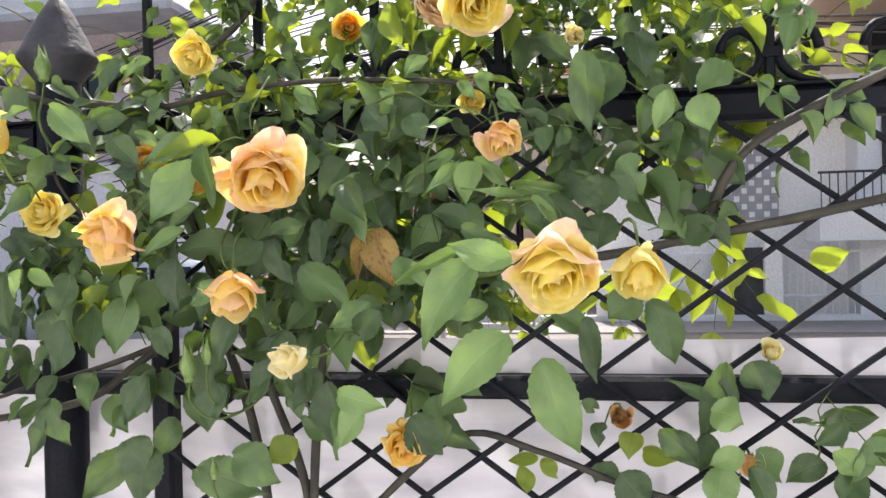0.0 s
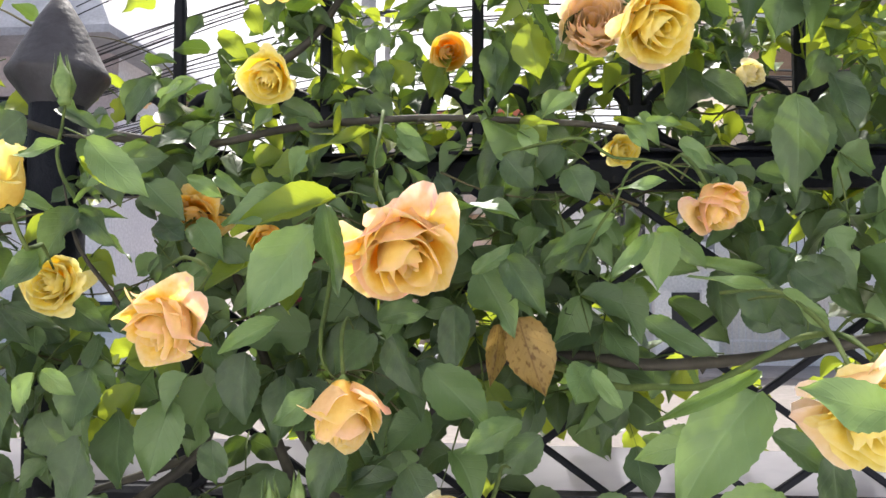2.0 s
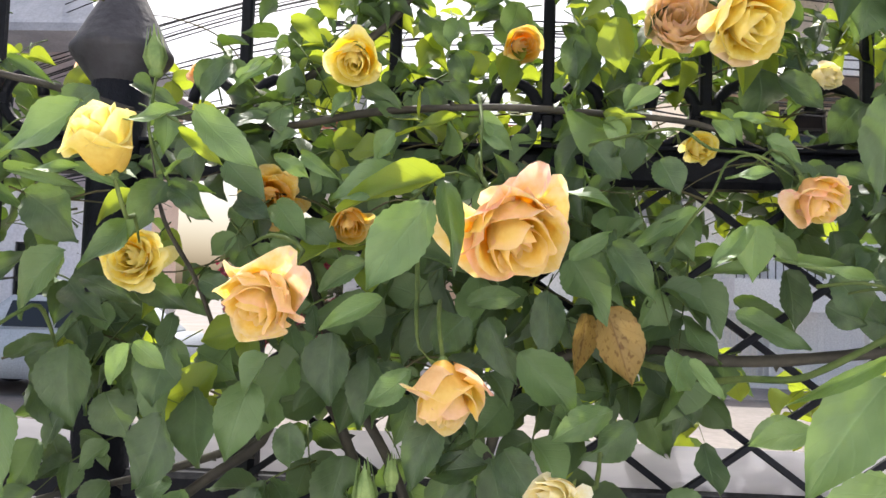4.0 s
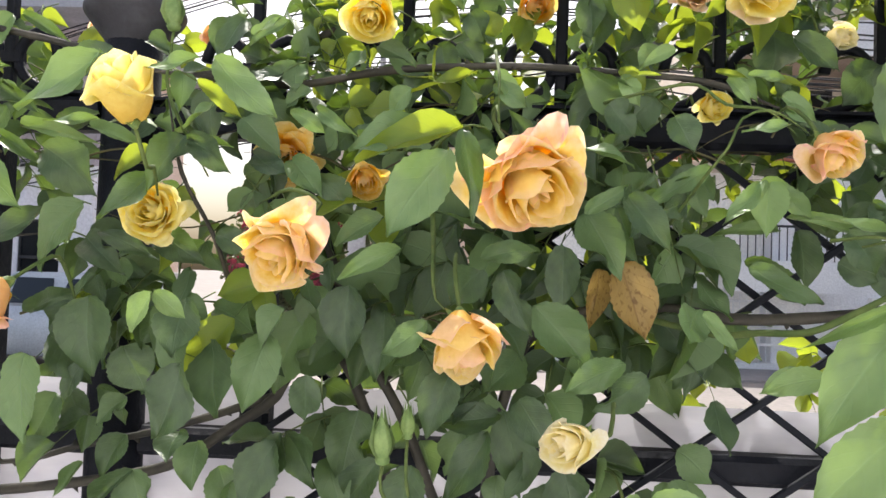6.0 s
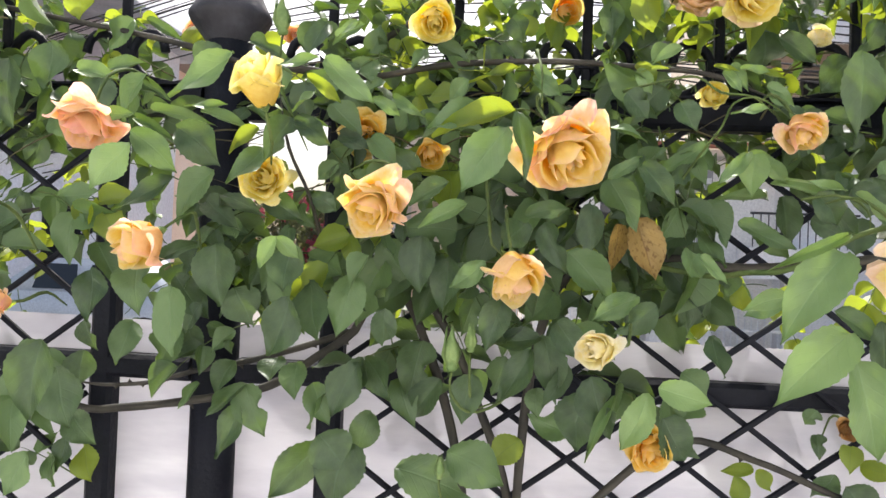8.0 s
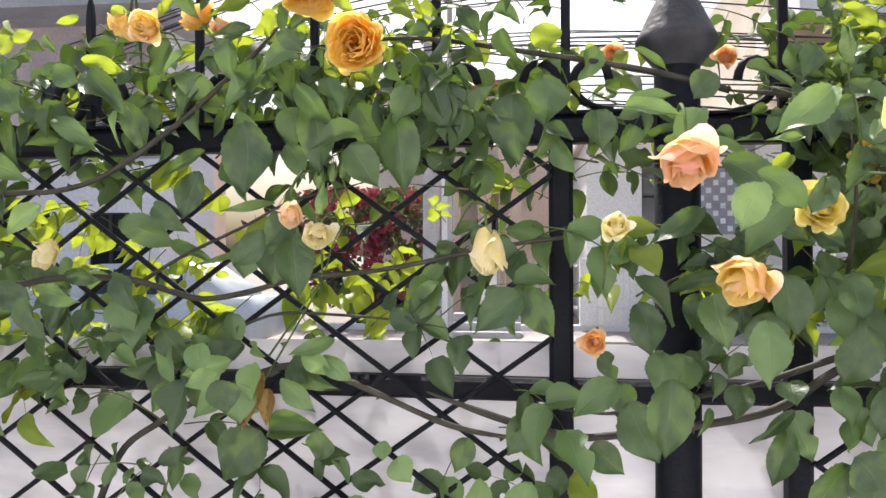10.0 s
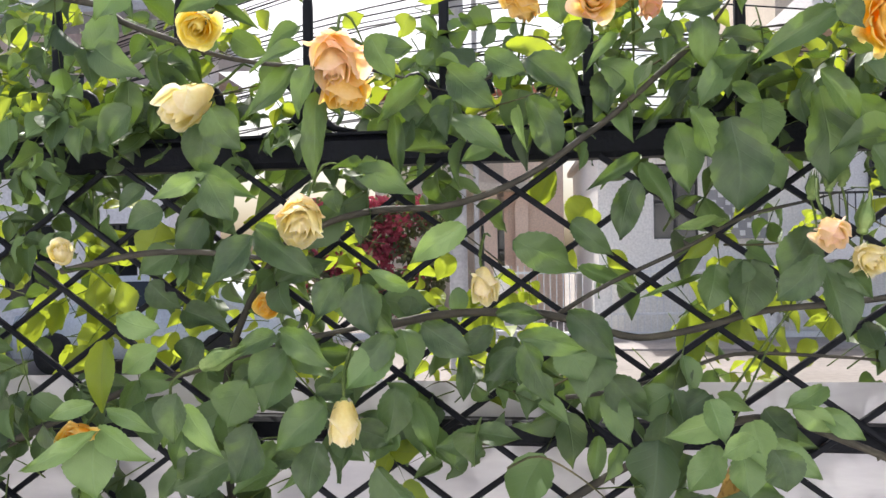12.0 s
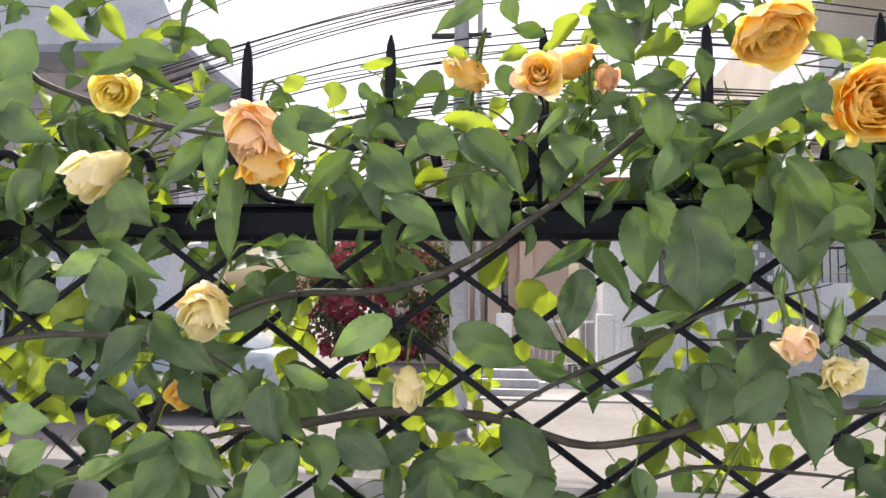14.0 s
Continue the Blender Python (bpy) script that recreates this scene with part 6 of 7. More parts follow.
leaf_at((-1.082, -0.225, 1.510), (-1.088, -0.228, 1.464), 0.033, (-0.23, -1, -0.01))
leaf_at((-1.094, -0.180, 1.490), (-1.057, -0.197, 1.449), 0.023, (0.28, -1, 0.14), light=True)
leaf_at((-1.011, -0.145, 1.543), (-1.026, -0.155, 1.479), 0.044, (0.12, -1, 0.15))
leaf_at((-1.012, -0.138, 1.556), (-0.964, -0.162, 1.518), 0.039, (0.07, -1, 0.06))
leaf_at((-0.928, -0.144, 1.605), (-0.917, -0.156, 1.553), 0.042, (-0.23, -1, 0.02))
leaf_at((-0.896, -0.165, 1.558), (-0.936, -0.184, 1.506), 0.035, (0.34, -1, 0.08))
leaf_at((-0.948, -0.146, 1.611), (-0.969, -0.154, 1.570), 0.031, (-0.1, -1, 0.07))
leaf_at((-0.964, -0.152, 1.485), (-1.007, -0.176, 1.447), 0.038, (-0.03, -1, 0.15))
leaf_at((-1.054, -0.101, 1.456), (-1.078, -0.099, 1.392), 0.051, (-0.13, -1, 0.08))
leaf_at((-0.902, -0.096, 1.494), (-0.910, -0.104, 1.436), 0.037, (0.25, -1, 0.13))
leaf_at((-0.891, -0.009, 1.467), (-0.867, -0.038, 1.405), 0.030, (0.08, -1, -0.01))
leaf_at((-0.985, -0.093, 1.436), (-0.992, -0.107, 1.378), 0.039, (0.03, -1, 0.07))
leaf_at((-0.968, -0.098, 1.449), (-0.935, -0.102, 1.418), 0.028, (0.15, -1, 0.15))
leaf_at((-1.076, -0.052, 1.493), (-1.099, -0.048, 1.444), 0.054, (0.12, -1, 0.05))
leaf_at((-1.209, -0.114, 1.548), (-1.208, -0.126, 1.472), 0.028, (0.28, -1, 0.15), tender=True)
leaf_at((-1.088, -0.071, 1.412), (-1.153, -0.089, 1.383), 0.047, (-0.21, -1, 0.15))
leaf_at((-0.775, -0.120, 1.548), (-0.806, -0.120, 1.492), 0.030, (-0.08, -1, 0.13))
leaf_at((-0.770, -0.223, 1.554), (-0.745, -0.227, 1.497), 0.027, (-0.16, -1, 0.15))
leaf_at((-0.696, -0.085, 1.545), (-0.708, -0.115, 1.484), 0.052, (-0.13, -1, 0.05))
leaf_at((-0.678, -0.072, 1.502), (-0.638, -0.075, 1.459), 0.039, (-0.26, -1, 0.03))
leaf_at((-0.679, -0.064, 1.484), (-0.664, -0.096, 1.436), 0.033, (-0.29, -1, 0.02))
leaf_at((-0.620, -0.080, 1.465), (-0.626, -0.080, 1.392), 0.039, (-0.29, -1, 0.08))
leaf_at((-0.594, -0.150, 1.491), (-0.584, -0.171, 1.455), 0.030, (0.24, -1, 0.10), light=True)
leaf_at((-0.570, -0.058, 1.480), (-0.618, -0.082, 1.450), 0.030, (-0.35, -1, 0.03))
leaf_at((-0.562, -0.055, 1.479), (-0.535, -0.085, 1.468), 0.019, (-0.3, -1, 0.03), light=True)
leaf_at((-0.558, -0.171, 1.458), (-0.595, -0.183, 1.445), 0.024, (-0.16, -1, 0.08), light=True)
leaf_at((-0.514, -0.083, 1.440), (-0.468, -0.077, 1.399), 0.027, (-0.18, -1, 0.15), light=True)
leaf_at((-0.552, -0.199, 1.456), (-0.540, -0.197, 1.418), 0.039, (0.28, -1, 0.02))
leaf_at((-0.451, -0.054, 1.488), (-0.502, -0.086, 1.471), 0.022, (0.12, -1, 0.10), light=True)
leaf_at((-0.490, -0.071, 1.468), (-0.447, -0.069, 1.442), 0.027, (-0.31, -1, 0.12), light=True)
leaf_at((-0.462, -0.070, 1.468), (-0.421, -0.070, 1.437), 0.025, (-0.22, -1, 0.13), light=True)
leaf_at((-0.514, -0.027, 1.448), (-0.458, -0.053, 1.421), 0.028, (-0.32, -1, 0.15))
leaf_at((-0.684, -0.023, 1.428), (-0.691, -0.037, 1.379), 0.021, (-0.08, -1, 0.00))
leaf_at((-0.836, -0.026, 1.521), (-0.834, -0.034, 1.468), 0.019, (0.34, -1, 0.03))
leaf_at((0.492, -0.201, 1.440), (0.458, -0.199, 1.365), 0.012, (-0.25, -1, 0.13), light=True)
leaf_at((0.792, -0.197, 1.553), (0.764, -0.203, 1.522), 0.037, (0.29, -1, 0.11))
leaf_at((0.893, -0.030, 1.435), (0.921, -0.030, 1.401), 0.019, (0.31, -1, 0.48))
leaf_at((0.901, -0.014, 1.403), (0.844, -0.046, 1.431), 0.016, (-0.18, -1, 0.22))
leaf_at((0.885, -0.035, 1.396), (0.915, -0.065, 1.388), 0.043, (-0.01, -1, 0.36), light=True)
leaf_at((0.825, -0.048, 1.377), (0.868, -0.052, 1.332), 0.038, (-0.34, -1, 0.22))
leaf_at((0.883, -0.019, 1.366), (0.870, -0.041, 1.325), 0.032, (0.2, -1, 0.30))
leaf_at((0.916, -0.055, 1.355), (0.878, -0.065, 1.340), 0.029, (0.03, -1, 0.26), light=True)
leaf_at((0.897, -0.053, 1.336), (0.885, -0.067, 1.288), 0.047, (0.23, -1, 0.16), light=True)
leaf_at((0.925, -0.052, 1.336), (0.947, -0.068, 1.291), 0.032, (0.3, -1, 0.42))
leaf_at((0.933, -0.040, 1.352), (0.970, -0.040, 1.316), 0.037, (0.32, -1, 0.42))
leaf_at((0.778, -0.051, 1.325), (0.813, -0.049, 1.287), 0.046, (-0.16, -1, 0.16))
leaf_at((0.768, -0.043, 1.336), (0.750, -0.037, 1.300), 0.033, (0.33, -1, 0.24))
leaf_at((0.807, -0.017, 1.342), (0.841, -0.043, 1.337), 0.024, (-0.27, -1, 0.09), tender=True)
leaf_at((0.797, -0.017, 1.364), (0.792, -0.043, 1.345), 0.030, (0.21, -1, 0.48), tender=True)
leaf_at((0.756, -0.020, 1.377), (0.754, -0.040, 1.354), 0.021, (0.02, -1, 0.38))
leaf_at((0.751, -0.032, 1.407), (0.739, -0.028, 1.388), 0.023, (0.03, -1, 0.26))
leaf_at((1.013, -0.061, 1.359), (1.040, -0.059, 1.330), 0.033, (0.07, -1, 0.21), light=True)
leaf_at((1.051, -0.054, 1.372), (1.068, -0.066, 1.345), 0.036, (-0.09, -1, 0.21), light=True)
leaf_at((1.012, -0.027, 1.337), (0.970, -0.033, 1.315), 0.033, (0.07, -1, 0.47))
leaf_at((1.043, -0.035, 1.332), (1.018, -0.065, 1.301), 0.038, (0.25, -1, 0.42))
leaf_at((0.680, -0.028, 1.334), (0.642, -0.032, 1.329), 0.017, (0.33, -1, 0.18), tender=True)
leaf_at((0.660, -0.032, 1.325), (0.665, -0.028, 1.288), 0.024, (0, -1, 0.38), tender=True)
leaf_at((0.684, -0.027, 1.332), (0.704, -0.033, 1.309), 0.020, (0.1, -1, 0.19), tender=True)
leaf_at((0.211, -0.105, 1.354), (0.190, -0.135, 1.292), 0.061, (-0.03, -1, 0.27))
leaf_at((0.566, -0.093, 1.423), (0.575, -0.107, 1.363), 0.038, (0.26, -1, 0.47))
leaf_at((0.588, -0.093, 1.425), (0.577, -0.107, 1.401), 0.038, (-0.04, -1, 0.33))
leaf_at((0.760, -0.139, 1.672), (0.758, -0.134, 1.628), 0.045, (-0.05, -1, 0.42))
leaf_at((0.750, -0.117, 1.674), (0.713, -0.141, 1.646), 0.027, (-0.31, -1, 0.42))
leaf_at((0.772, -0.116, 1.674), (0.805, -0.124, 1.647), 0.025, (0.34, -1, 0.22))
leaf_at((0.785, -0.100, 1.695), (0.811, -0.100, 1.651), 0.037, (0.03, -1, 0.43))
leaf_at((0.691, -0.019, 1.660), (0.625, -0.028, 1.660), 0.016, (0.26, -1, 0.37), light=True)
leaf_at((0.703, -0.137, 1.649), (0.756, -0.143, 1.615), 0.023, (-0.14, -1, 0.28))
leaf_at((0.767, -0.096, 1.632), (0.757, -0.104, 1.589), 0.043, (-0.09, -1, 0.34))
leaf_at((0.777, -0.090, 1.802), (0.753, -0.117, 1.746), 0.050, (0.06, -1, 0.14))
leaf_at((0.834, -0.132, 1.761), (0.819, -0.133, 1.715), 0.023, (-0.09, -1, 0.33), light=True)
leaf_at((0.869, -0.114, 1.757), (0.878, -0.112, 1.717), 0.036, (-0.29, -1, 0.21), light=True)
leaf_at((0.888, -0.078, 1.744), (0.878, -0.082, 1.694), 0.019, (-0.33, -1, 0.30))
leaf_at((0.866, -0.046, 1.731), (0.841, -0.074, 1.690), 0.050, (0.02, -1, 0.38))
leaf_at((0.910, -0.037, 1.809), (0.874, -0.063, 1.768), 0.038, (0.24, -1, 0.45), light=True)
leaf_at((0.730, -0.075, 1.750), (0.771, -0.085, 1.737), 0.024, (0.13, -1, 0.13))
leaf_at((0.812, -0.016, 1.831), (0.835, -0.044, 1.776), 0.041, (-0.09, -1, 0.27))
leaf_at((0.682, -0.016, 1.861), (0.669, -0.044, 1.807), 0.042, (-0.15, -1, 0.15))
leaf_at((-0.554, -0.038, 1.362), (-0.602, -0.062, 1.298), 0.066, (0.07, -1, -0.00))
leaf_at((-0.473, -0.043, 1.366), (-0.478, -0.037, 1.323), 0.041, (-0.1, -1, -0.02))
leaf_at((-0.280, -0.047, 1.494), (-0.286, -0.073, 1.449), 0.035, (-0.22, -1, 0.03))
leaf_at((-0.186, -0.066, 1.397), (-0.226, -0.074, 1.345), 0.042, (0.01, -1, 0.26))
leaf_at((-0.276, -0.041, 1.359), (-0.292, -0.059, 1.319), 0.033, (0.11, -1, 0.06))
leaf_at((-0.259, -0.052, 1.310), (-0.274, -0.048, 1.255), 0.035, (0.34, -1, 0.11), light=True)
leaf_at((-0.194, -0.082, 1.315), (-0.218, -0.078, 1.262), 0.041, (-0.04, -1, 0.38), light=True)
leaf_at((-0.191, -0.044, 1.305), (-0.165, -0.076, 1.274), 0.029, (-0.3, -1, 0.08))
leaf_at((-0.163, -0.054, 1.330), (-0.168, -0.066, 1.289), 0.029, (-0.05, -1, 0.44))
leaf_at((-0.143, -0.047, 1.319), (-0.113, -0.073, 1.281), 0.035, (-0.12, -1, 0.25), tender=True)
leaf_at((-0.373, -0.022, 1.327), (-0.354, -0.038, 1.302), 0.037, (0.27, -1, 0.02), light=True)
leaf_at((-0.390, -0.026, 1.350), (-0.389, -0.034, 1.325), 0.026, (-0.29, -1, 0.10), light=True)
leaf_at((-0.433, -0.033, 1.303), (-0.388, -0.027, 1.289), 0.029, (0.3, -1, 0.08))
leaf_at((-0.485, -0.043, 1.274), (-0.452, -0.057, 1.236), 0.051, (-0.29, -1, 0.03))
leaf_at((-0.436, -0.045, 1.278), (-0.409, -0.055, 1.238), 0.051, (0.25, -1, 0.08), light=True)
leaf_at((-0.565, -0.118, 1.467), (-0.630, -0.122, 1.447), 0.029, (0.34, -1, 0.10), light=True)
leaf_at((-0.577, -0.113, 1.439), (-0.610, -0.127, 1.397), 0.034, (-0.21, -1, 0.04), light=True)
leaf_at((-0.541, -0.106, 1.462), (-0.538, -0.134, 1.422), 0.034, (-0.26, -1, 0.08), light=True)
leaf_at((-0.510, -0.042, 1.462), (-0.482, -0.058, 1.430), 0.036, (-0.1, -1, 0.12))
leaf_at((0.355, -0.250, 1.716), (0.300, -0.262, 1.686), 0.027, (-0.18, -1, 0.36))
leaf_at((0.383, -0.300, 1.701), (0.393, -0.312, 1.640), 0.018, (0.09, -1, 0.11))
leaf_at((0.754, -0.100, 1.912), (0.741, -0.112, 1.866), 0.044, (0.25, -1, 0.59))
leaf_at((0.556, -0.150, 1.745), (0.571, -0.162, 1.715), 0.031, (0.12, -1, 0.17))
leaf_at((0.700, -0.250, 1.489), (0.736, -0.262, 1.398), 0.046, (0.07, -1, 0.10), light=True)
leaf_at((0.805, -0.200, 1.541), (0.827, -0.212, 1.478), 0.035, (0.08, -1, 0.16))
leaf_at((0.744, -0.200, 1.524), (0.745, -0.212, 1.458), 0.025, (-0.32, -1, 0.53))
leaf_at((0.259, -0.100, 1.328), (0.346, -0.112, 1.306), 0.052, (0.10, -1, 0.39))
leaf_at((0.175, -0.100, 1.351), (0.118, -0.112, 1.290), 0.045, (0.31, -1, 0.34))
leaf_at((0.904, -0.030, 1.454), (0.878, -0.042, 1.349), 0.039, (0.03, -1, 0.09))
leaf_at((0.931, -0.040, 1.456), (0.946, -0.052, 1.412), 0.045, (-0.34, -1, 0.40))
leaf_at((0.319, -0.120, 1.354), (0.383, -0.132, 1.324), 0.053, (0.19, -1, 0.10))
leaf_at((-0.061, -0.280, 1.477), (-0.069, -0.292, 1.401), 0.045, (0.05, -1, 0.46))
leaf_at((-0.556, -0.100, 1.767), (-0.552, -0.112, 1.671), 0.062, (0.25, -1, 0.02))
leaf_at((-0.360, -0.100, 1.773), (-0.347, -0.112, 1.673), 0.049, (0.27, -1, 0.09))
leaf_at((-0.218, -0.120, 1.789), (-0.212, -0.132, 1.706), 0.055, (-0.19, -1, 0.01))
leaf_at((-0.179, -0.100, 1.815), (-0.180, -0.112, 1.752), 0.052, (0.02, -1, 0.18))
leaf_at((-0.115, -0.100, 1.772), (-0.110, -0.112, 1.724), 0.044, (0.21, -1, 0.52))
leaf_at((0.103, -0.250, 1.764), (0.043, -0.262, 1.717), 0.036, (0.22, -1, 0.42), light=True)
leaf_at((-0.206, -0.250, 1.557), (-0.254, -0.262, 1.521), 0.038, (-0.26, -1, 0.05))
leaf_at((-0.202, -0.220, 1.560), (-0.171, -0.232, 1.515), 0.036, (0.21, -1, 0.05))
leaf_at((-0.093, -0.200, 1.439), (-0.064, -0.212, 1.378), 0.049, (-0.11, -1, 0.30))
leaf_at((-0.102, -0.200, 1.458), (-0.151, -0.212, 1.427), 0.036, (-0.06, -1, 0.30))
leaf_at((-0.522, -0.050, 1.623), (-0.531, -0.062, 1.558), 0.056, (0.27, -1, 0.21))
leaf_at((-0.314, -0.100, 1.814), (-0.298, -0.112, 1.741), 0.042, (0.11, -1, 0.10))
leaf_at((-0.341, -0.100, 1.809), (-0.362, -0.112, 1.758), 0.042, (-0.19, -1, -0.00))
leaf_at((-0.556, -0.120, 1.438), (-0.550, -0.132, 1.392), 0.045, (0.30, -1, 0.19))
leaf_at((-0.486, -0.120, 1.654), (-0.521, -0.132, 1.606), 0.041, (0.09, -1, 0.18))
leaf_at((0.690, -0.420, 1.586), (0.643, -0.432, 1.599), 0.024, (-0.29, -1, 0.18), light=True)
leaf_at((0.686, -0.254, 1.644), (0.628, -0.266, 1.653), 0.010, (0.06, -1, 0.27), light=True)
leaf_at((0.694, -0.254, 1.643), (0.720, -0.266, 1.615), 0.010, (0.15, -1, 0.33), light=True)
leaf_at((0.613, -0.174, 1.619), (0.664, -0.186, 1.588), 0.024, (0.12, -1, 0.33))
leaf_at((0.699, -0.134, 1.626), (0.730, -0.146, 1.613), 0.024, (-0.24, -1, 0.19))
leaf_at((0.711, -0.114, 1.660), (0.744, -0.126, 1.673), 0.024, (0.22, -1, 0.24))
leaf_at((0.567, -0.214, 1.582), (0.588, -0.226, 1.553), 0.014, (0.20, -1, 0.08), light=True)
leaf_at((0.647, -0.354, 1.598), (0.585, -0.366, 1.569), 0.010, (-0.02, -1, 0.12), light=True)
leaf_at((0.645, -0.214, 1.538), (0.603, -0.226, 1.523), 0.020, (0.02, -1, 0.22), light=True)
leaf_at((0.734, -0.154, 1.661), (0.765, -0.166, 1.638), 0.028, (-0.24, -1, 0.12))

leaf_at((0.512, -0.160, 1.619), (0.535, -0.170, 1.556), 0.041, (0.1, -1, 0.24), 0, True)
leaf_at((0.496, -0.150, 1.613), (0.489, -0.160, 1.562), 0.019, (0.1, -1, 0.24), 1, True)
leaf_at((-0.537, -0.080, 1.447), (-0.568, -0.090, 1.371), 0.025, (0.1, -1, 0.02), 1, True)
leaf_at((-0.534, -0.070, 1.425), (-0.536, -0.080, 1.378), 0.023, (0.1, -1, 0.02), 1, True)
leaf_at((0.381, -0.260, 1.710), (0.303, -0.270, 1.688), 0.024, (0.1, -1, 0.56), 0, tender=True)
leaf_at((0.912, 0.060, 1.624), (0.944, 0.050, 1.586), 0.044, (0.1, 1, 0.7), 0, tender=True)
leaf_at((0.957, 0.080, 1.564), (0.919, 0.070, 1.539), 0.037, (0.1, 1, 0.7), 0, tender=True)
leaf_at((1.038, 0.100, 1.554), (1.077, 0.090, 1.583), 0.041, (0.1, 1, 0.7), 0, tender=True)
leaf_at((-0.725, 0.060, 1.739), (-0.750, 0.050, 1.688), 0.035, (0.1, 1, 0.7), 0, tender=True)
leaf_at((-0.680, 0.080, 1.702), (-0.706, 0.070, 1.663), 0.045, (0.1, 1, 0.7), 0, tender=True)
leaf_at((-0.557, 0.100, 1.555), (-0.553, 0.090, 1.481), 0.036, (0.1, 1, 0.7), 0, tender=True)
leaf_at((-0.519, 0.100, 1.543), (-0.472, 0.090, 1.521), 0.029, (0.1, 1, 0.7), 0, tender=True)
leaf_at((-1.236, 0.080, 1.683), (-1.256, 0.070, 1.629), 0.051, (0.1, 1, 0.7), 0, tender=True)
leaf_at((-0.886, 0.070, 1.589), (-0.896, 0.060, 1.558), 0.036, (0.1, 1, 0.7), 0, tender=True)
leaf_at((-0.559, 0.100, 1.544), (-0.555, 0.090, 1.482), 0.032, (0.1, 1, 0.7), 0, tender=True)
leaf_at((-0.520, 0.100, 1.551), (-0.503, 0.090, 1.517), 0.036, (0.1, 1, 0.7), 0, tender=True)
grow = random.Random(21)


def in_front_of_rose(at):
    """Whether a spray there would hide a bloom or one of the clear leaves."""
    if any(abs(at.x - q.x) < 0.038 and abs(at.z - q.z) < 0.038 and at.y < q.y - 0.005 for q in CLEAR):
        return True
    return any(abs(at.x - q.x) < 0.55 * d + 0.026 and abs(at.z - q.z) < 0.55 * d + 0.026 and at.y < q.y + 0.06 for q, d in ROSES)


for step_x in range(330):
    x = -1.70 + step_x * 0.01
    for step_z in range(22):
        z = 1.10 + step_z * 0.05
        thick = cover(x, z)
        if grow.random() < (-0.42 if z > 1.76 and x > -0.2 else -0.33 if z > 1.76 else -0.165) * thick ** 0.9 * math.log(1 - 0.975 * thick):
            at = Vector((x + grow.uniform(-0.02, 0.02), 0, z + grow.uniform(-0.03, 0.03)))
            crest = 1.72 < at.z < 1.95
            back = grow.random() < (0.85 if x > 0.9 and z > 1.45 else 0.0 if z < 1.42 else 0.30 if x > -0.2 else 0.50)
            if back:
                at.y = grow.uniform(0.06, 0.22) if crest else grow.uniform(0.10, 0.34)
            else:
                at.y = grow.uniform(-0.13, 0.06) if crest else grow.uniform(-0.16, -0.06 if -0.08 < x < 0.22 else 0.0)
            if at.x < -0.16:
                at.y += (-0.155 - at.x) * math.tan(BEND)
            if in_front_of_rose(at) or abs(at.x) < 0.13 and at.z > 1.78 and at.y < 0.10:
                continue
            front = at.y < -0.07 and (0.0 < x < 0.9 or -1.2 < x < -0.4)
            spray(grow, at, front, back, 1.0 if at.z < 1.76 else 0.74 if x > -0.2 else 0.9, (0.40 if x > -0.2 else 0.18 if crest else 0.6) if back else (0.22 if x > -0.2 else 0.10) if at.z > 1.8 else 0.05, at.z > 1.71 and grow.random() < (0.65 if x > -0.2 else 0.4))
# sprays on the far side of the lattice, the sun's glow put into their colour
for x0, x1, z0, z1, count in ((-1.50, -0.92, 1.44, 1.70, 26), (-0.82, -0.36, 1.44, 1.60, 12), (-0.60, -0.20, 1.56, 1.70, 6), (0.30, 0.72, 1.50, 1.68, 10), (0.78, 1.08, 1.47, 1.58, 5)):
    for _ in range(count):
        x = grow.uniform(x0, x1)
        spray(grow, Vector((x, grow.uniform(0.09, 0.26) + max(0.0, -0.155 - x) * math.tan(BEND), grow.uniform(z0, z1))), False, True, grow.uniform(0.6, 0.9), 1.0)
# leaves that hang over the top rail
for step_x in range(180):
    x = -1.65 + step_x * 0.015
    if grow.random() < (0.72 if x > -0.2 else 0.31) * cover(x, 1.75):
        at = Vector((x, grow.uniform(-0.13, -0.05) + (max(0.0, -0.155 - x)) * math.tan(BEND), grow.uniform(1.73, 1.86)))
        if not in_front_of_rose(at) and not (abs(x) < 0.10 and at.z > 1.78):
            spray(grow, at, False, False, grow.uniform(0.7, 1.05), 0.03, False, x < -0.2)
# bare twigs and old flower stalks in the crown
twigs = {plant_e: Mass(), plant_w: Mass()}
for x0, x1, z0, z1, count in ((-0.15, 0.85, 1.68, 1.92, 70), (-0.10, 0.60, 1.50, 1.70, 22), (-1.30, -0.20, 1.74, 1.94, 34), (-1.20, -0.25, 1.40, 1.70, 26)):
    for _ in range(count):
        at = Vector((grow.uniform(x0, x1), grow.uniform(-0.17, 0.05), grow.uniform(z0, z1)))
        at.y += max(0.0, -0.155 - at.x) * math.tan(BEND)
        lie, rise, long = grow.choice((-1, 1)), grow.uniform(-0.5, 0.6), grow.uniform(0.05, 0.16)
        far = at + Vector((lie, grow.uniform(-0.3, 0.3), rise)).normalized() * long
        sag = Vector((grow.uniform(-0.1, 0.1), grow.uniform(-0.1, 0.1), grow.uniform(-0.15, 0.25))) * long
        if in_front_of_rose(at) or in_front_of_rose(far):
            continue
        r = grow.uniform(0.0009, 0.0016)
        twigs[plant_of(at.x)].tube(spline([at, at.lerp(far, 0.35) + sag, at.lerp(far, 0.7) + sag * 0.8, far], 0.012), r, r * 0.6, 5)
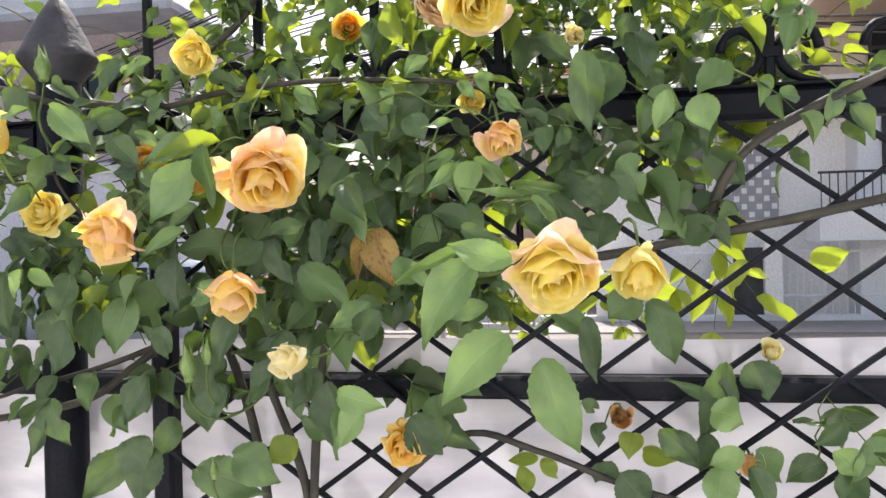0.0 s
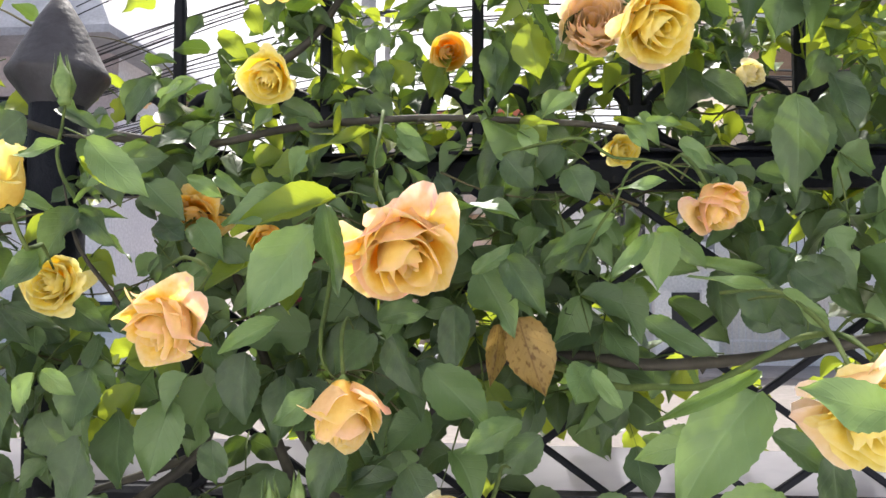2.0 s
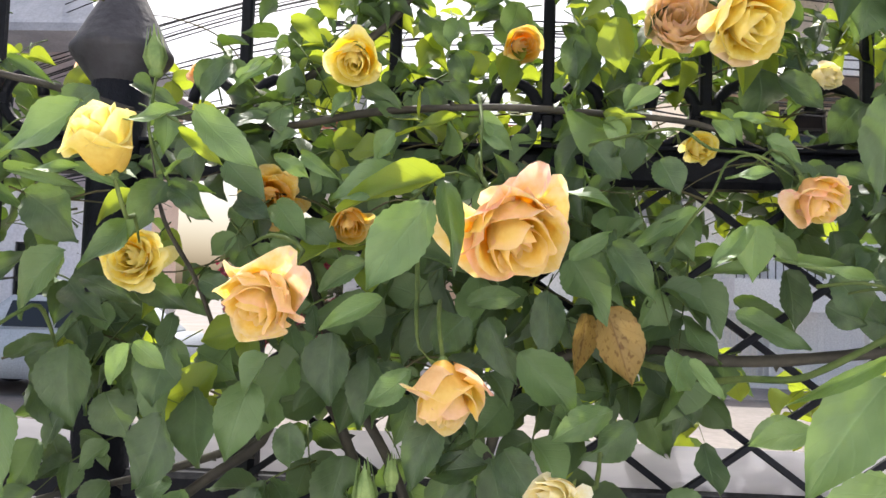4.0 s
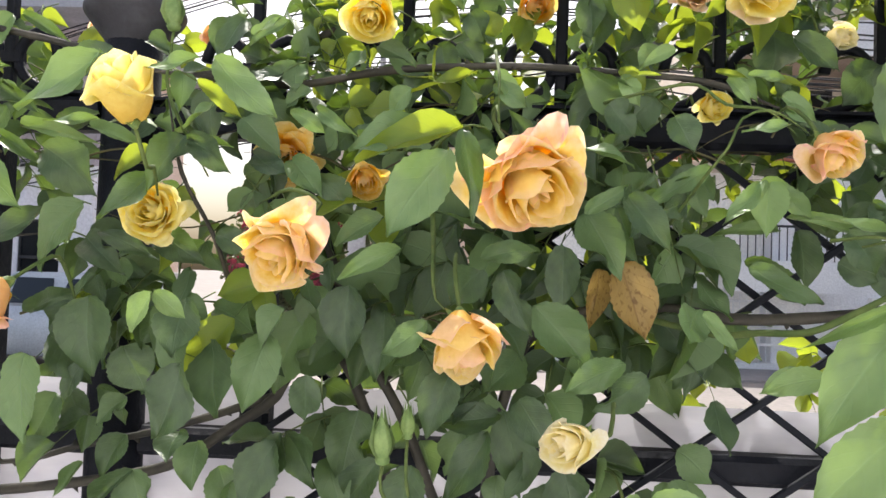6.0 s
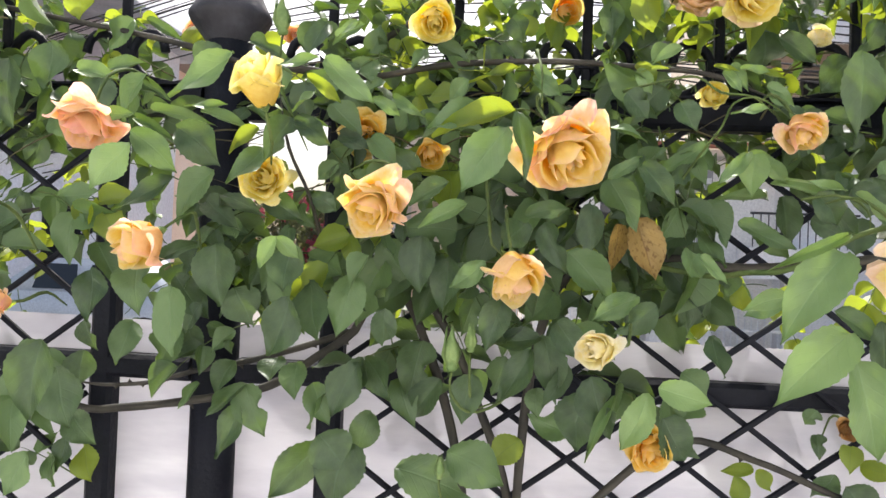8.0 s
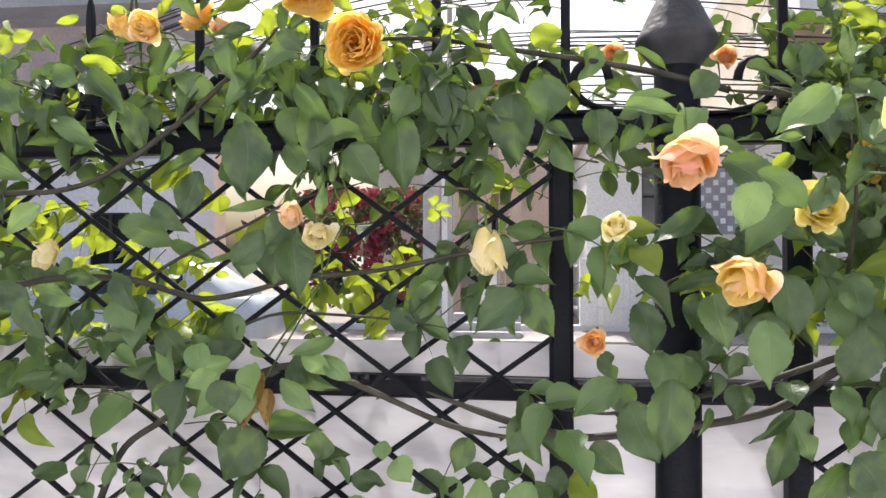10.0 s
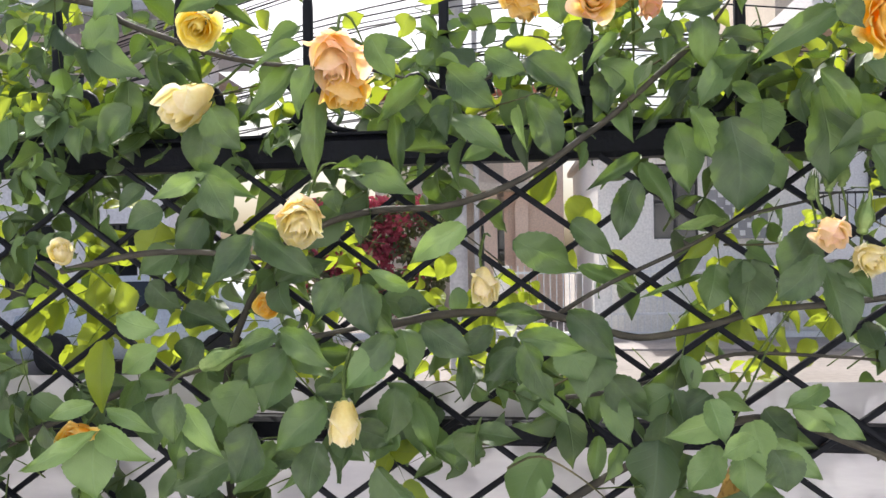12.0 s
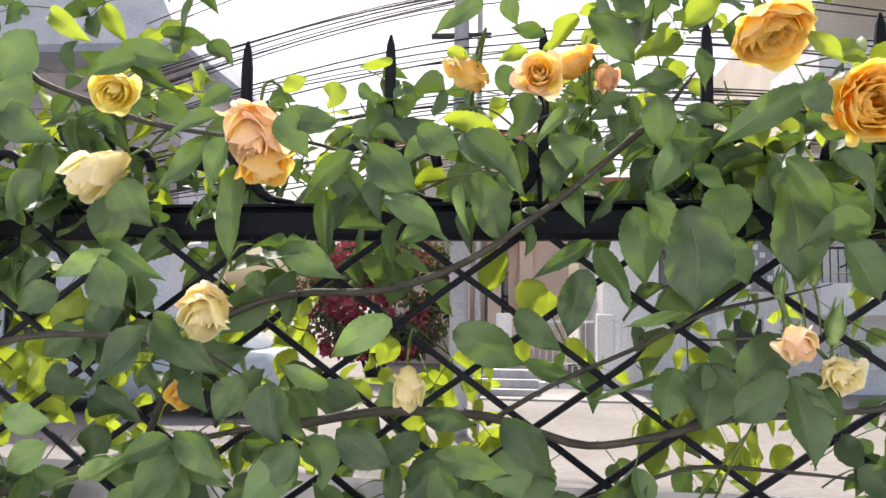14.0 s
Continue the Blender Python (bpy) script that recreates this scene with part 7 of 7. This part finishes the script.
for p in (plant_e, plant_w):
    twigs[p].finish("twig", OLD_TWIG, p, "thin brownish bare twigs")
    mass[p].finish("foliage", LEAF_MASS, p, "dense dark green leaflets")
    young[p].finish("young_foliage", LEAF_MASS_BACKLIT, p, "bright yellow-green leaflets with backlight in their colour")
    stems[p].finish("leaf_stalk", TWIG, p, "thin green leaf stalks")

# ---- across the lane ----
PLASTER = mottled("grey_white_plaster", (0.93, 0.91, 0.88), (0.98, 0.96, 0.93), 0.7, 0.85, 20, 0.3, 0.004)
CREAM_WALL = mottled("cream_plaster", (0.64, 0.57, 0.48), (0.78, 0.71, 0.62), 0.8, 0.85, 20, 0.3, 0.004)
PEACH_WALL = mottled("peach_plaster", (0.86, 0.64, 0.50), (0.94, 0.76, 0.63), 0.8, 0.85, 20, 0.3, 0.004)
BROWN_WALL = mottled("brown_plinth_plaster", (0.26, 0.20, 0.16), (0.40, 0.32, 0.27), 1.2, 0.9, 22, 0.4, 0.005)
WHITE = mottled("white_paint", (0.84, 0.84, 0.86), (0.93, 0.93, 0.93), 1.0, 0.6, 30, 0.2, 0.002)
DARK_GATE = mottled("dark_painted_steel", (0.02, 0.022, 0.025), (0.05, 0.05, 0.055), 3, 0.5, 50, 0.2, 0.002)
ROOF = mottled("grey_roof_sheet", (0.38, 0.39, 0.44), (0.52, 0.53, 0.58), 2, 0.6, 20, 0.3, 0.004)
TILE = mottled("red_roof_tile", (0.35, 0.12, 0.08), (0.5, 0.2, 0.13), 3, 0.8, 30, 0.4, 0.006)
POLE = mottled("weathered_concrete_pole", (0.42, 0.41, 0.42), (0.58, 0.57, 0.57), 4, 0.85, 30, 0.3, 0.003)
CABLE = mottled("black_cable", (0.012, 0.012, 0.014), (0.03, 0.03, 0.032), 8, 0.6, 60, 0.1, 0.001)
GLASS, _, _, gb = shader("dark_window_glass", 0.06, 0.0, 0.6)
gb.inputs["Base Color"].default_value = (0.015, 0.018, 0.022, 1)


def window(parent, x0, x1, y, z0, z1, mullions=1):
    """A recessed window in a wall facing the lane."""
    w = slab("window", x0 - 0.04, x1 + 0.04, y - 0.03, y + 0.03, z0 - 0.08, z0 - 0.02, WHITE, parent, "pale sill")
    slab("pane", x0, x1, y + 0.03, y + 0.05, z0, z1, GLASS, w, "dark glass", 0)
    for k in range(mullions + 2):
        xm = x0 + (x1 - x0) * k / (mullions + 1)
        slab("frame", xm - 0.03, xm + 0.03, y - 0.02, y + 0.028, z0, z1, DARK_GATE, w)
    for zz in (z0, (z0 + z1) / 2, z1):
        slab("frame", x0 - 0.03, x1 + 0.03, y - 0.025, y + 0.024, zz - 0.03, zz + 0.03, DARK_GATE, w)
    return w


def wall_with(parent, name, x0, x1, z0, z1, y, thick, holes, material):
    """A wall facing the lane with real openings; holes: x0, x1, z0, z1, left to right."""
    xs = x0
    for h in sorted(holes):
        slab(name, xs, h[0], y, y + thick, z0, z1, material, parent, bevel=0)
        slab(name, h[0], h[1], y, y + thick, z0, h[2], material, parent, bevel=0)
        slab(name, h[0], h[1], y, y + thick, h[3], z1, material, parent, bevel=0)
        xs = h[1]
    slab(name, xs, x1, y, y + thick, z0, z1, material, parent, bevel=0)


# pale paving in front of the houses
paving = slab("pavement", -16, 14, 13.0, 14.9, -0.02, 0.035, mottled("pale_paving", (0.30, 0.27, 0.26), (0.38, 0.35, 0.335), 0.7, 0.85, 12, 0.3, 0.004), bevel=0.01)
tagged(paving, "pale concrete paving before the houses", "pavement", kind="structure")

GREY_STEEL = mottled("grey_painted_steel", (0.30, 0.30, 0.32), (0.42, 0.42, 0.44), 3, 0.5, 50, 0.2, 0.002)

# grey-white house opposite
house = root("house", "grey-white two-storey house with balcony across the lane", "house", (0, 0, 0))
wall_with(house, "wall", 1.15, 5.9, 0.0, 4.0, 15.8, 0.25, [(2.30, 3.22, 2.02, 3.60)], PLASTER)
window(house, 2.30, 3.22, 15.85, 2.02, 3.60, 1)
slab("wall", 5.9, 9.5, 15.1, 22, 0.0, 4.0, WHITE, house, bevel=0)
slab("wall", 1.15, 1.4, 16.05, 22, 0.0, 4.0, PLASTER, house, bevel=0)
slab("eave", 1.0, 10.0, 15.2, 22.2, 4.0, 4.16, CREAM_WALL, house, "cream slab eave with tiled edge", 0.02)
slab("eave_tiles", 0.95, 10.05, 14.98, 15.2, 4.16, 4.26, TILE, house)
# perforated screen
screen = slab("screen", 3.40, 4.60, 15.70, 15.74, 2.0, 3.85, GREY_STEEL, house, "grey screen with pale square blocks", 0)
for i in range(8):
    for j in range(11):
        if (i + j) % 2 == 0:
            slab("block", 3.45 + i * 0.145, 3.55 + i * 0.145, 15.66, 15.70, 2.06 + j * 0.16, 2.17 + j * 0.16, WHITE, screen)
slab("upper_wall", 5.1, 13.0, 16.5, 23, 4.16, 8.4, CREAM_WALL, house, bevel=0)
slab("upper_balcony", 4.95, 13.2, 13.9, 16.5, 6.0, 6.22, BROWN_WALL, house, "brown underside of the upper balcony")
slab("fascia", 4.85, 4.95, 13.8, 16.5, 5.95, 6.6, WHITE, house, "white balcony edge")
slab("fascia", 4.95, 13.2, 13.8, 13.9, 5.95, 6.6, WHITE, house)
slab("sill_band", 5.0, 13.0, 16.4, 16.5, 4.9, 5.0, WHITE, house)
for x0, x1 in ((5.3, 5.6), (6.6, 7.5), (9.4, 10.1)):
    window(house, x0, x1, 16.42, 5.1, 5.9, 0)
part("roof", box(bmesh.new(), 6.3, 13.5, 15.4, 23.5, 8.4, 8.6), ROOF, house)
window(house, 6.35, 6.75, 15.04, 2.8, 3.95, 0)
# balcony
balcony = slab("balcony", 4.95, 6.9, 14.2, 15.1, 1.55, 2.15, WHITE, house, "white balcony with dark railing")
for k in range(14):
    bar("baluster", (5.0 + k * 0.145, 14.25, 2.15), (5.0 + k * 0.145, 14.25, 2.78), 0.02, 0.02, DARK_GATE, balcony)
bar("handrail", (4.95, 14.25, 2.8), (6.95, 14.25, 2.8), 0.045, 0.045, DARK_GATE, balcony)
# gate, boundary wall and fence
front = root("boundary_wall", "low pale kerb wall with white metal railing", "wall", (0, 0, 0), kind="structure")
slab("plinth", -14, 12, 15.0, 15.2, 0, 0.14, WHITE, front, "pale kerb ledge")
for x in (-9.6, -6.4, -0.9, 1.1, 3.4, 4.3, 7.9):
    slab("pier", x - 0.16, x + 0.16, 14.9, 15.24, 0.14, 1.5, PLASTER, front)
for x0, x1 in ((1.3, 3.2), (4.5, 7.7), (-0.7, 0.9)):
    bar("rail", (x0, 15.1, 1.35), (x1, 15.1, 1.35), 0.05, 0.04, WHITE, front)
    bar("rail", (x0, 15.1, 0.5), (x1, 15.1, 0.5), 0.05, 0.04, WHITE, front)
    for k in range(int((x1 - x0) / 0.13)):
        bar("upright", (x0 + k * 0.13, 15.1, 0.14), (x0 + k * 0.13, 15.1, 1.5), 0.02, 0.02, WHITE, front)
slab("gate_leaf", 3.56, 4.14, 15.06, 15.14, 0.14, 1.45, DARK_GATE, front, "dark steel gate")

# cream and peach house further back
house_b = root("house", "cream house with peach pillars behind a flowering shrub", "house", (0, 0, 0))
wall_with(house_b, "wall", -4.5, 0.6, 0, 6.2, 21, 0.25, [(-1.5, -0.6, 1.2, 2.6)], CREAM_WALL)
window(house_b, -1.5, -0.6, 21.05, 1.2, 2.6, 1)
for x in (-2.0, -1.2, -0.4):
    slab("pillar", x - 0.17, x + 0.17, 19.2, 19.54, 0, 3.4, PEACH_WALL, house_b)
slab("porch_roof", -2.4, 0.0, 18.9, 21, 3.4, 3.6, CREAM_WALL, house_b)
part("roof", box(bmesh.new(), -5, 1.0, 20.4, 28, 6.2, 6.4), TILE, house_b)

slab("wall", -0.85, 0.7, 19.6, 19.85, 0, 6.0, PEACH_WALL, house_b, "peach plastered wall", 0)
slab("gate_pier", -1.81, -1.69, 14.3, 14.46, 0, 3.1, WHITE, front, "tall white painted pier")
steps = root("garden_steps", "grey concrete steps beside the white pier", "steps", (-0.9, 13.4, 0))
for k in range(3):
    slab("step", -0.65, 0.65, 0.28 * k, 0.9, 0.15 * k, 0.15 * k + 0.15, POLE, steps)

# flowering shrub
BRACT = leafy("crimson_bract", (0.22, 0.035, 0.06), (0.42, 0.075, 0.12), (0.38, 0.05, 0.08), "island", 0.3)
DULL = leafy("dull_shrub_leaf", (0.05, 0.055, 0.035), (0.10, 0.10, 0.06), (0.2, 0.25, 0.05), "island", 0.25)
shrub = root("bougainvillea", "crimson flowering shrub behind the lane railing", "shrub", (-3.7, 15.9, 0))
for k in range(5):
    tube("stem", [(0.05 * k - 0.1, 0, 0), (0.2 * k - 0.4, 0.05, 0.8), (0.45 * k - 0.9, 0.1 * (k % 2), 1.7 + 0.1 * (k % 3))], 0.05, 0.02, CANE, shrub, "", 7, 0.2)
leafage, bracts = Mass(), Mass()
bush = random.Random(12)
for k in range(11000):
    a, r, h = bush.uniform(0, 6.28), bush.random() ** 0.5, bush.uniform(0.5, 3.0)
    wide = 1.9 * (1 - ((h - 1.9) / 1.6) ** 2) ** 0.5 if abs(h - 1.9) < 1.6 else 0.2
    c = Vector((-3.7 + wide * r * math.cos(a), 15.9 + 0.7 * r * math.sin(a), h))
    if noise.noise(c * 2.2) < -0.12:
        continue
    red = noise.noise(c * 1.6 + Vector((7, 3, 1))) > 0.02
    way = Vector((bush.uniform(-1, 1), bush.uniform(-1, 1), bush.uniform(-1, 0.6))).normalized()
    s = bush.uniform(0.08, 0.15)
    (bracts if red else leafage).leaf(leaf_matrix(c, c + way * s, s * 0.7, (bush.uniform(-1, 1), -1, bush.uniform(-0.2, 1))), bush.randrange(5))
leafage.finish("crown", DULL, shrub, "dull green shrub leaves")
bracts.finish("blossom", BRACT, shrub, "crimson papery bracts")

# tall house to the west
BRICKISH = mottled("purple_brown_brickwork", (0.46, 0.40, 0.43), (0.62, 0.56, 0.59), 1.5, 0.9, 16, 0.5, 0.006)
LILAC = mottled("pale_lilac_plaster", (0.82, 0.81, 0.87), (0.93, 0.92, 0.96), 0.8, 0.9, 18, 0.3, 0.005)
house_c = root("house", "tall brown and lilac house with a wide grey sheet roof", "house", (0, 0, 0))
holes = [(-12.3, -11.3, 1.0, 2.4), (-10.2, -9.2, 1.0, 2.4), (-8.4, -7.6, 1.0, 2.4)]
wall_with(house_c, "wall", -15, -7.0, 0, 3.3, 13.0, 0.25, holes, LILAC)
wall_with(house_c, "upper_wall", -15, -7.0, 3.3, 6.1, 13.0, 0.25, [(-12.0, -11.2, 4.0, 5.2), (-9.4, -8.6, 4.0, 5.2)], BRICKISH)
for x0, x1, z0, z1 in [*holes, (-12.0, -11.2, 4.0, 5.2), (-9.4, -8.6, 4.0, 5.2)]:
    window(house_c, x0, x1, 13.05, z0, z1, 1)
slab("side_wall", -7.25, -7.0, 13.25, 15.6, 0, 6.1, LILAC, house_c, bevel=0)
slab("floor_band", -15.1, -6.9, 12.9, 13.0, 3.2, 3.4, WHITE, house_c)
bm = bmesh.new()
corners = [(-15.5, 11.8, 6.1), (-6.4, 11.8, 6.1), (-6.4, 16.2, 6.1), (-15.5, 16.2, 6.1), (-13.4, 14.0, 9.0), (-8.4, 14.0, 9.0)]
corners += [(x, y, z - 0.14) for x, y, z in corners[:4]]
vs = [bm.verts.new(c) for c in corners]
for f in ((0, 1, 5, 4), (1, 2, 5), (2, 3, 4, 5), (3, 0, 4), (9, 8, 7, 6), (0, 6, 7, 1), (1, 7, 8, 2), (2, 8, 9, 3), (3, 9, 6, 0)):
    bm.faces.new([vs[i] for i in f])
part("roof", bm, ROOF, house_c, "grey corrugated sheet roof")

# brown-roofed house behind it
BROWN_ROOF = mottled("brown_roof_sheet", (0.20, 0.16, 0.15), (0.32, 0.26, 0.24), 1.5, 0.8, 14, 0.4, 0.006)
house_d = root("house", "far house with a brown gable roof", "house", (-15.2, 23.0, 0))
slab("wall", -3.2, 3.2, 0.0, 6.0, 0.0, 8.8, PEACH_WALL, house_d, bevel=0)
window(house_d, -0.6, 0.6, -0.05, 6.4, 7.8, 1)
bm = bmesh.new()
vs = [bm.verts.new(c) for c in ((-3.9, -0.6, 8.7), (3.9, -0.6, 8.7), (0, -0.6, 11.3), (-3.9, 6.6, 8.7), (3.9, 6.6, 8.7), (0, 6.6, 11.3), (-3.9, -0.6, 8.45), (3.9, -0.6, 8.45), (-3.9, 6.6, 8.45), (3.9, 6.6, 8.45))]
for f in ((6, 7, 1, 2, 0), (8, 3, 5, 4, 9), (0, 2, 5, 3), (1, 4, 5, 2), (6, 0, 3, 8), (7, 9, 4, 1), (6, 8, 9, 7)):
    bm.faces.new([vs[i] for i in f])
part("roof", bm, BROWN_ROOF, house_d, "brown sheet gable roof")

# parked car
CAR = mottled("pale_blue_car_paint", (0.45, 0.50, 0.56), (0.55, 0.60, 0.65), 2, 0.25, 40, 0.05, 0.001, 0.0, 0.6)
RUBBER = mottled("tyre_rubber", (0.012, 0.012, 0.012), (0.025, 0.025, 0.025), 9, 0.8, 60, 0.3, 0.002)
car = root("car", "pale blue-grey car parked beside the lane", "car", (-6.2, 11.0, 0))


def lofted(name, sections, material, parent, label=""):
    """A body from cross sections: x, half depth, bottom and top, top narrower than bottom."""
    v, f = [], []
    for x, hd, z0, z1, inset in sections:
        v += [(x, -hd, z0), (x, hd, z0), (x, hd - inset * 0.4, (z0 + z1) / 2), (x, hd - inset, z1), (x, -hd + inset, z1), (x, -hd + inset * 0.4, (z0 + z1) / 2)]
    for k in range(len(sections) - 1):
        f += [(k * 6 + i, k * 6 + (i + 1) % 6, k * 6 + 6 + (i + 1) % 6, k * 6 + 6 + i) for i in range(6)]
    f += [(5, 4, 3, 2, 1, 0), tuple(range(len(v) - 6, len(v)))]
    return put_mesh(name, v, f, material, parent, label)


lofted("body", [(-2.1, 0.7, 0.35, 0.75, 0.1), (-1.95, 0.82, 0.25, 0.88, 0.06), (-0.9, 0.86, 0.25, 0.95, 0.06), (0.9, 0.86, 0.25, 0.97, 0.06), (1.9, 0.82, 0.25, 0.92, 0.08), (2.05, 0.7, 0.35, 0.8, 0.1)], CAR, car)
lofted("cabin", [(-1.15, 0.78, 0.93, 0.97, 0.04), (-0.5, 0.76, 0.94, 1.46, 0.14), (0.9, 0.76, 0.95, 1.48, 0.14), (1.6, 0.78, 0.92, 0.98, 0.04)], CAR, car)
for x0, x1 in ((-0.55, 0.15), (0.25, 0.9)):
    put_mesh("side_window", [(x0, -0.775, 1.0), (x1, -0.775, 1.0), (x1 - 0.05, -0.672, 1.38), (x0 + 0.08, -0.672, 1.38)], [(0, 1, 2, 3)], GLASS, car)
for x in (-1.3, 1.25):
    for y in (-0.78, 0.78):
        w = lathe("wheel", [(0.20, -0.09), (0.31, -0.09), (0.32, 0.0), (0.31, 0.09), (0.20, 0.09)], RUBBER, car, sides=20)
        w.matrix_basis = Matrix.Translation((x, y, 0.32)) @ Matrix.Rotation(math.pi / 2, 4, "X")

# utility pole and cables
pole = root("utility_pole", "concrete utility pole with transformer and many cables", "utility pole", (-1.42, 9.3, 0))
lathe("shaft", [(0.13, 0), (0.125, 0.1), (0.09, 8.0), (0.08, 8.02)], POLE, pole, sides=14)
bar("second_pole", (0.24, 0.1, 0), (0.24, 0.1, 6.6), 0.07, 0.07, POLE, pole)
for z in (5.2, 6.6):
    slab("crossarm", -0.40, 0.40, -0.04, 0.04, z, z + 0.06, DARK_GATE, pole)
lathe("transformer", [(0.02, 3.1), (0.14, 3.12), (0.16, 3.3), (0.16, 3.65), (0.12, 3.72), (0.03, 3.74)], DARK_GATE, pole, "grey junction drum", at=(0.12, -0.16, 0))
wires = random.Random(4)
for k in range(30):
    z0 = wires.choice((3.55, 3.75, 4.25, 4.35, 4.95, 5.05, 5.65, 5.75, 6.65)) + wires.uniform(-0.10, 0.10)
    ya = 9.3 + wires.uniform(-0.25, 0.25)
    z1, z2 = z0 + wires.uniform(-0.5, 0.5), z0 + wires.uniform(-0.6, 0.9)
    pts = [(-30, 24 + wires.uniform(-2, 2), z2), (-13, 15.4, (z0 + z2) / 2 - 0.5), (-1.42, ya, z0), (6, ya - 0.7, (z0 + z1) / 2 - wires.uniform(0.2, 0.6)), (16, ya - 1.2, z1)]
    v, f = tube_data(spline(pts, 0.8), 0.007 + wires.random() * 0.010, 0.010, 5)
    tagged(put_mesh("overhead_cable", v, f, CABLE), "black overhead cable sagging between poles", "cable", "overhead cables")
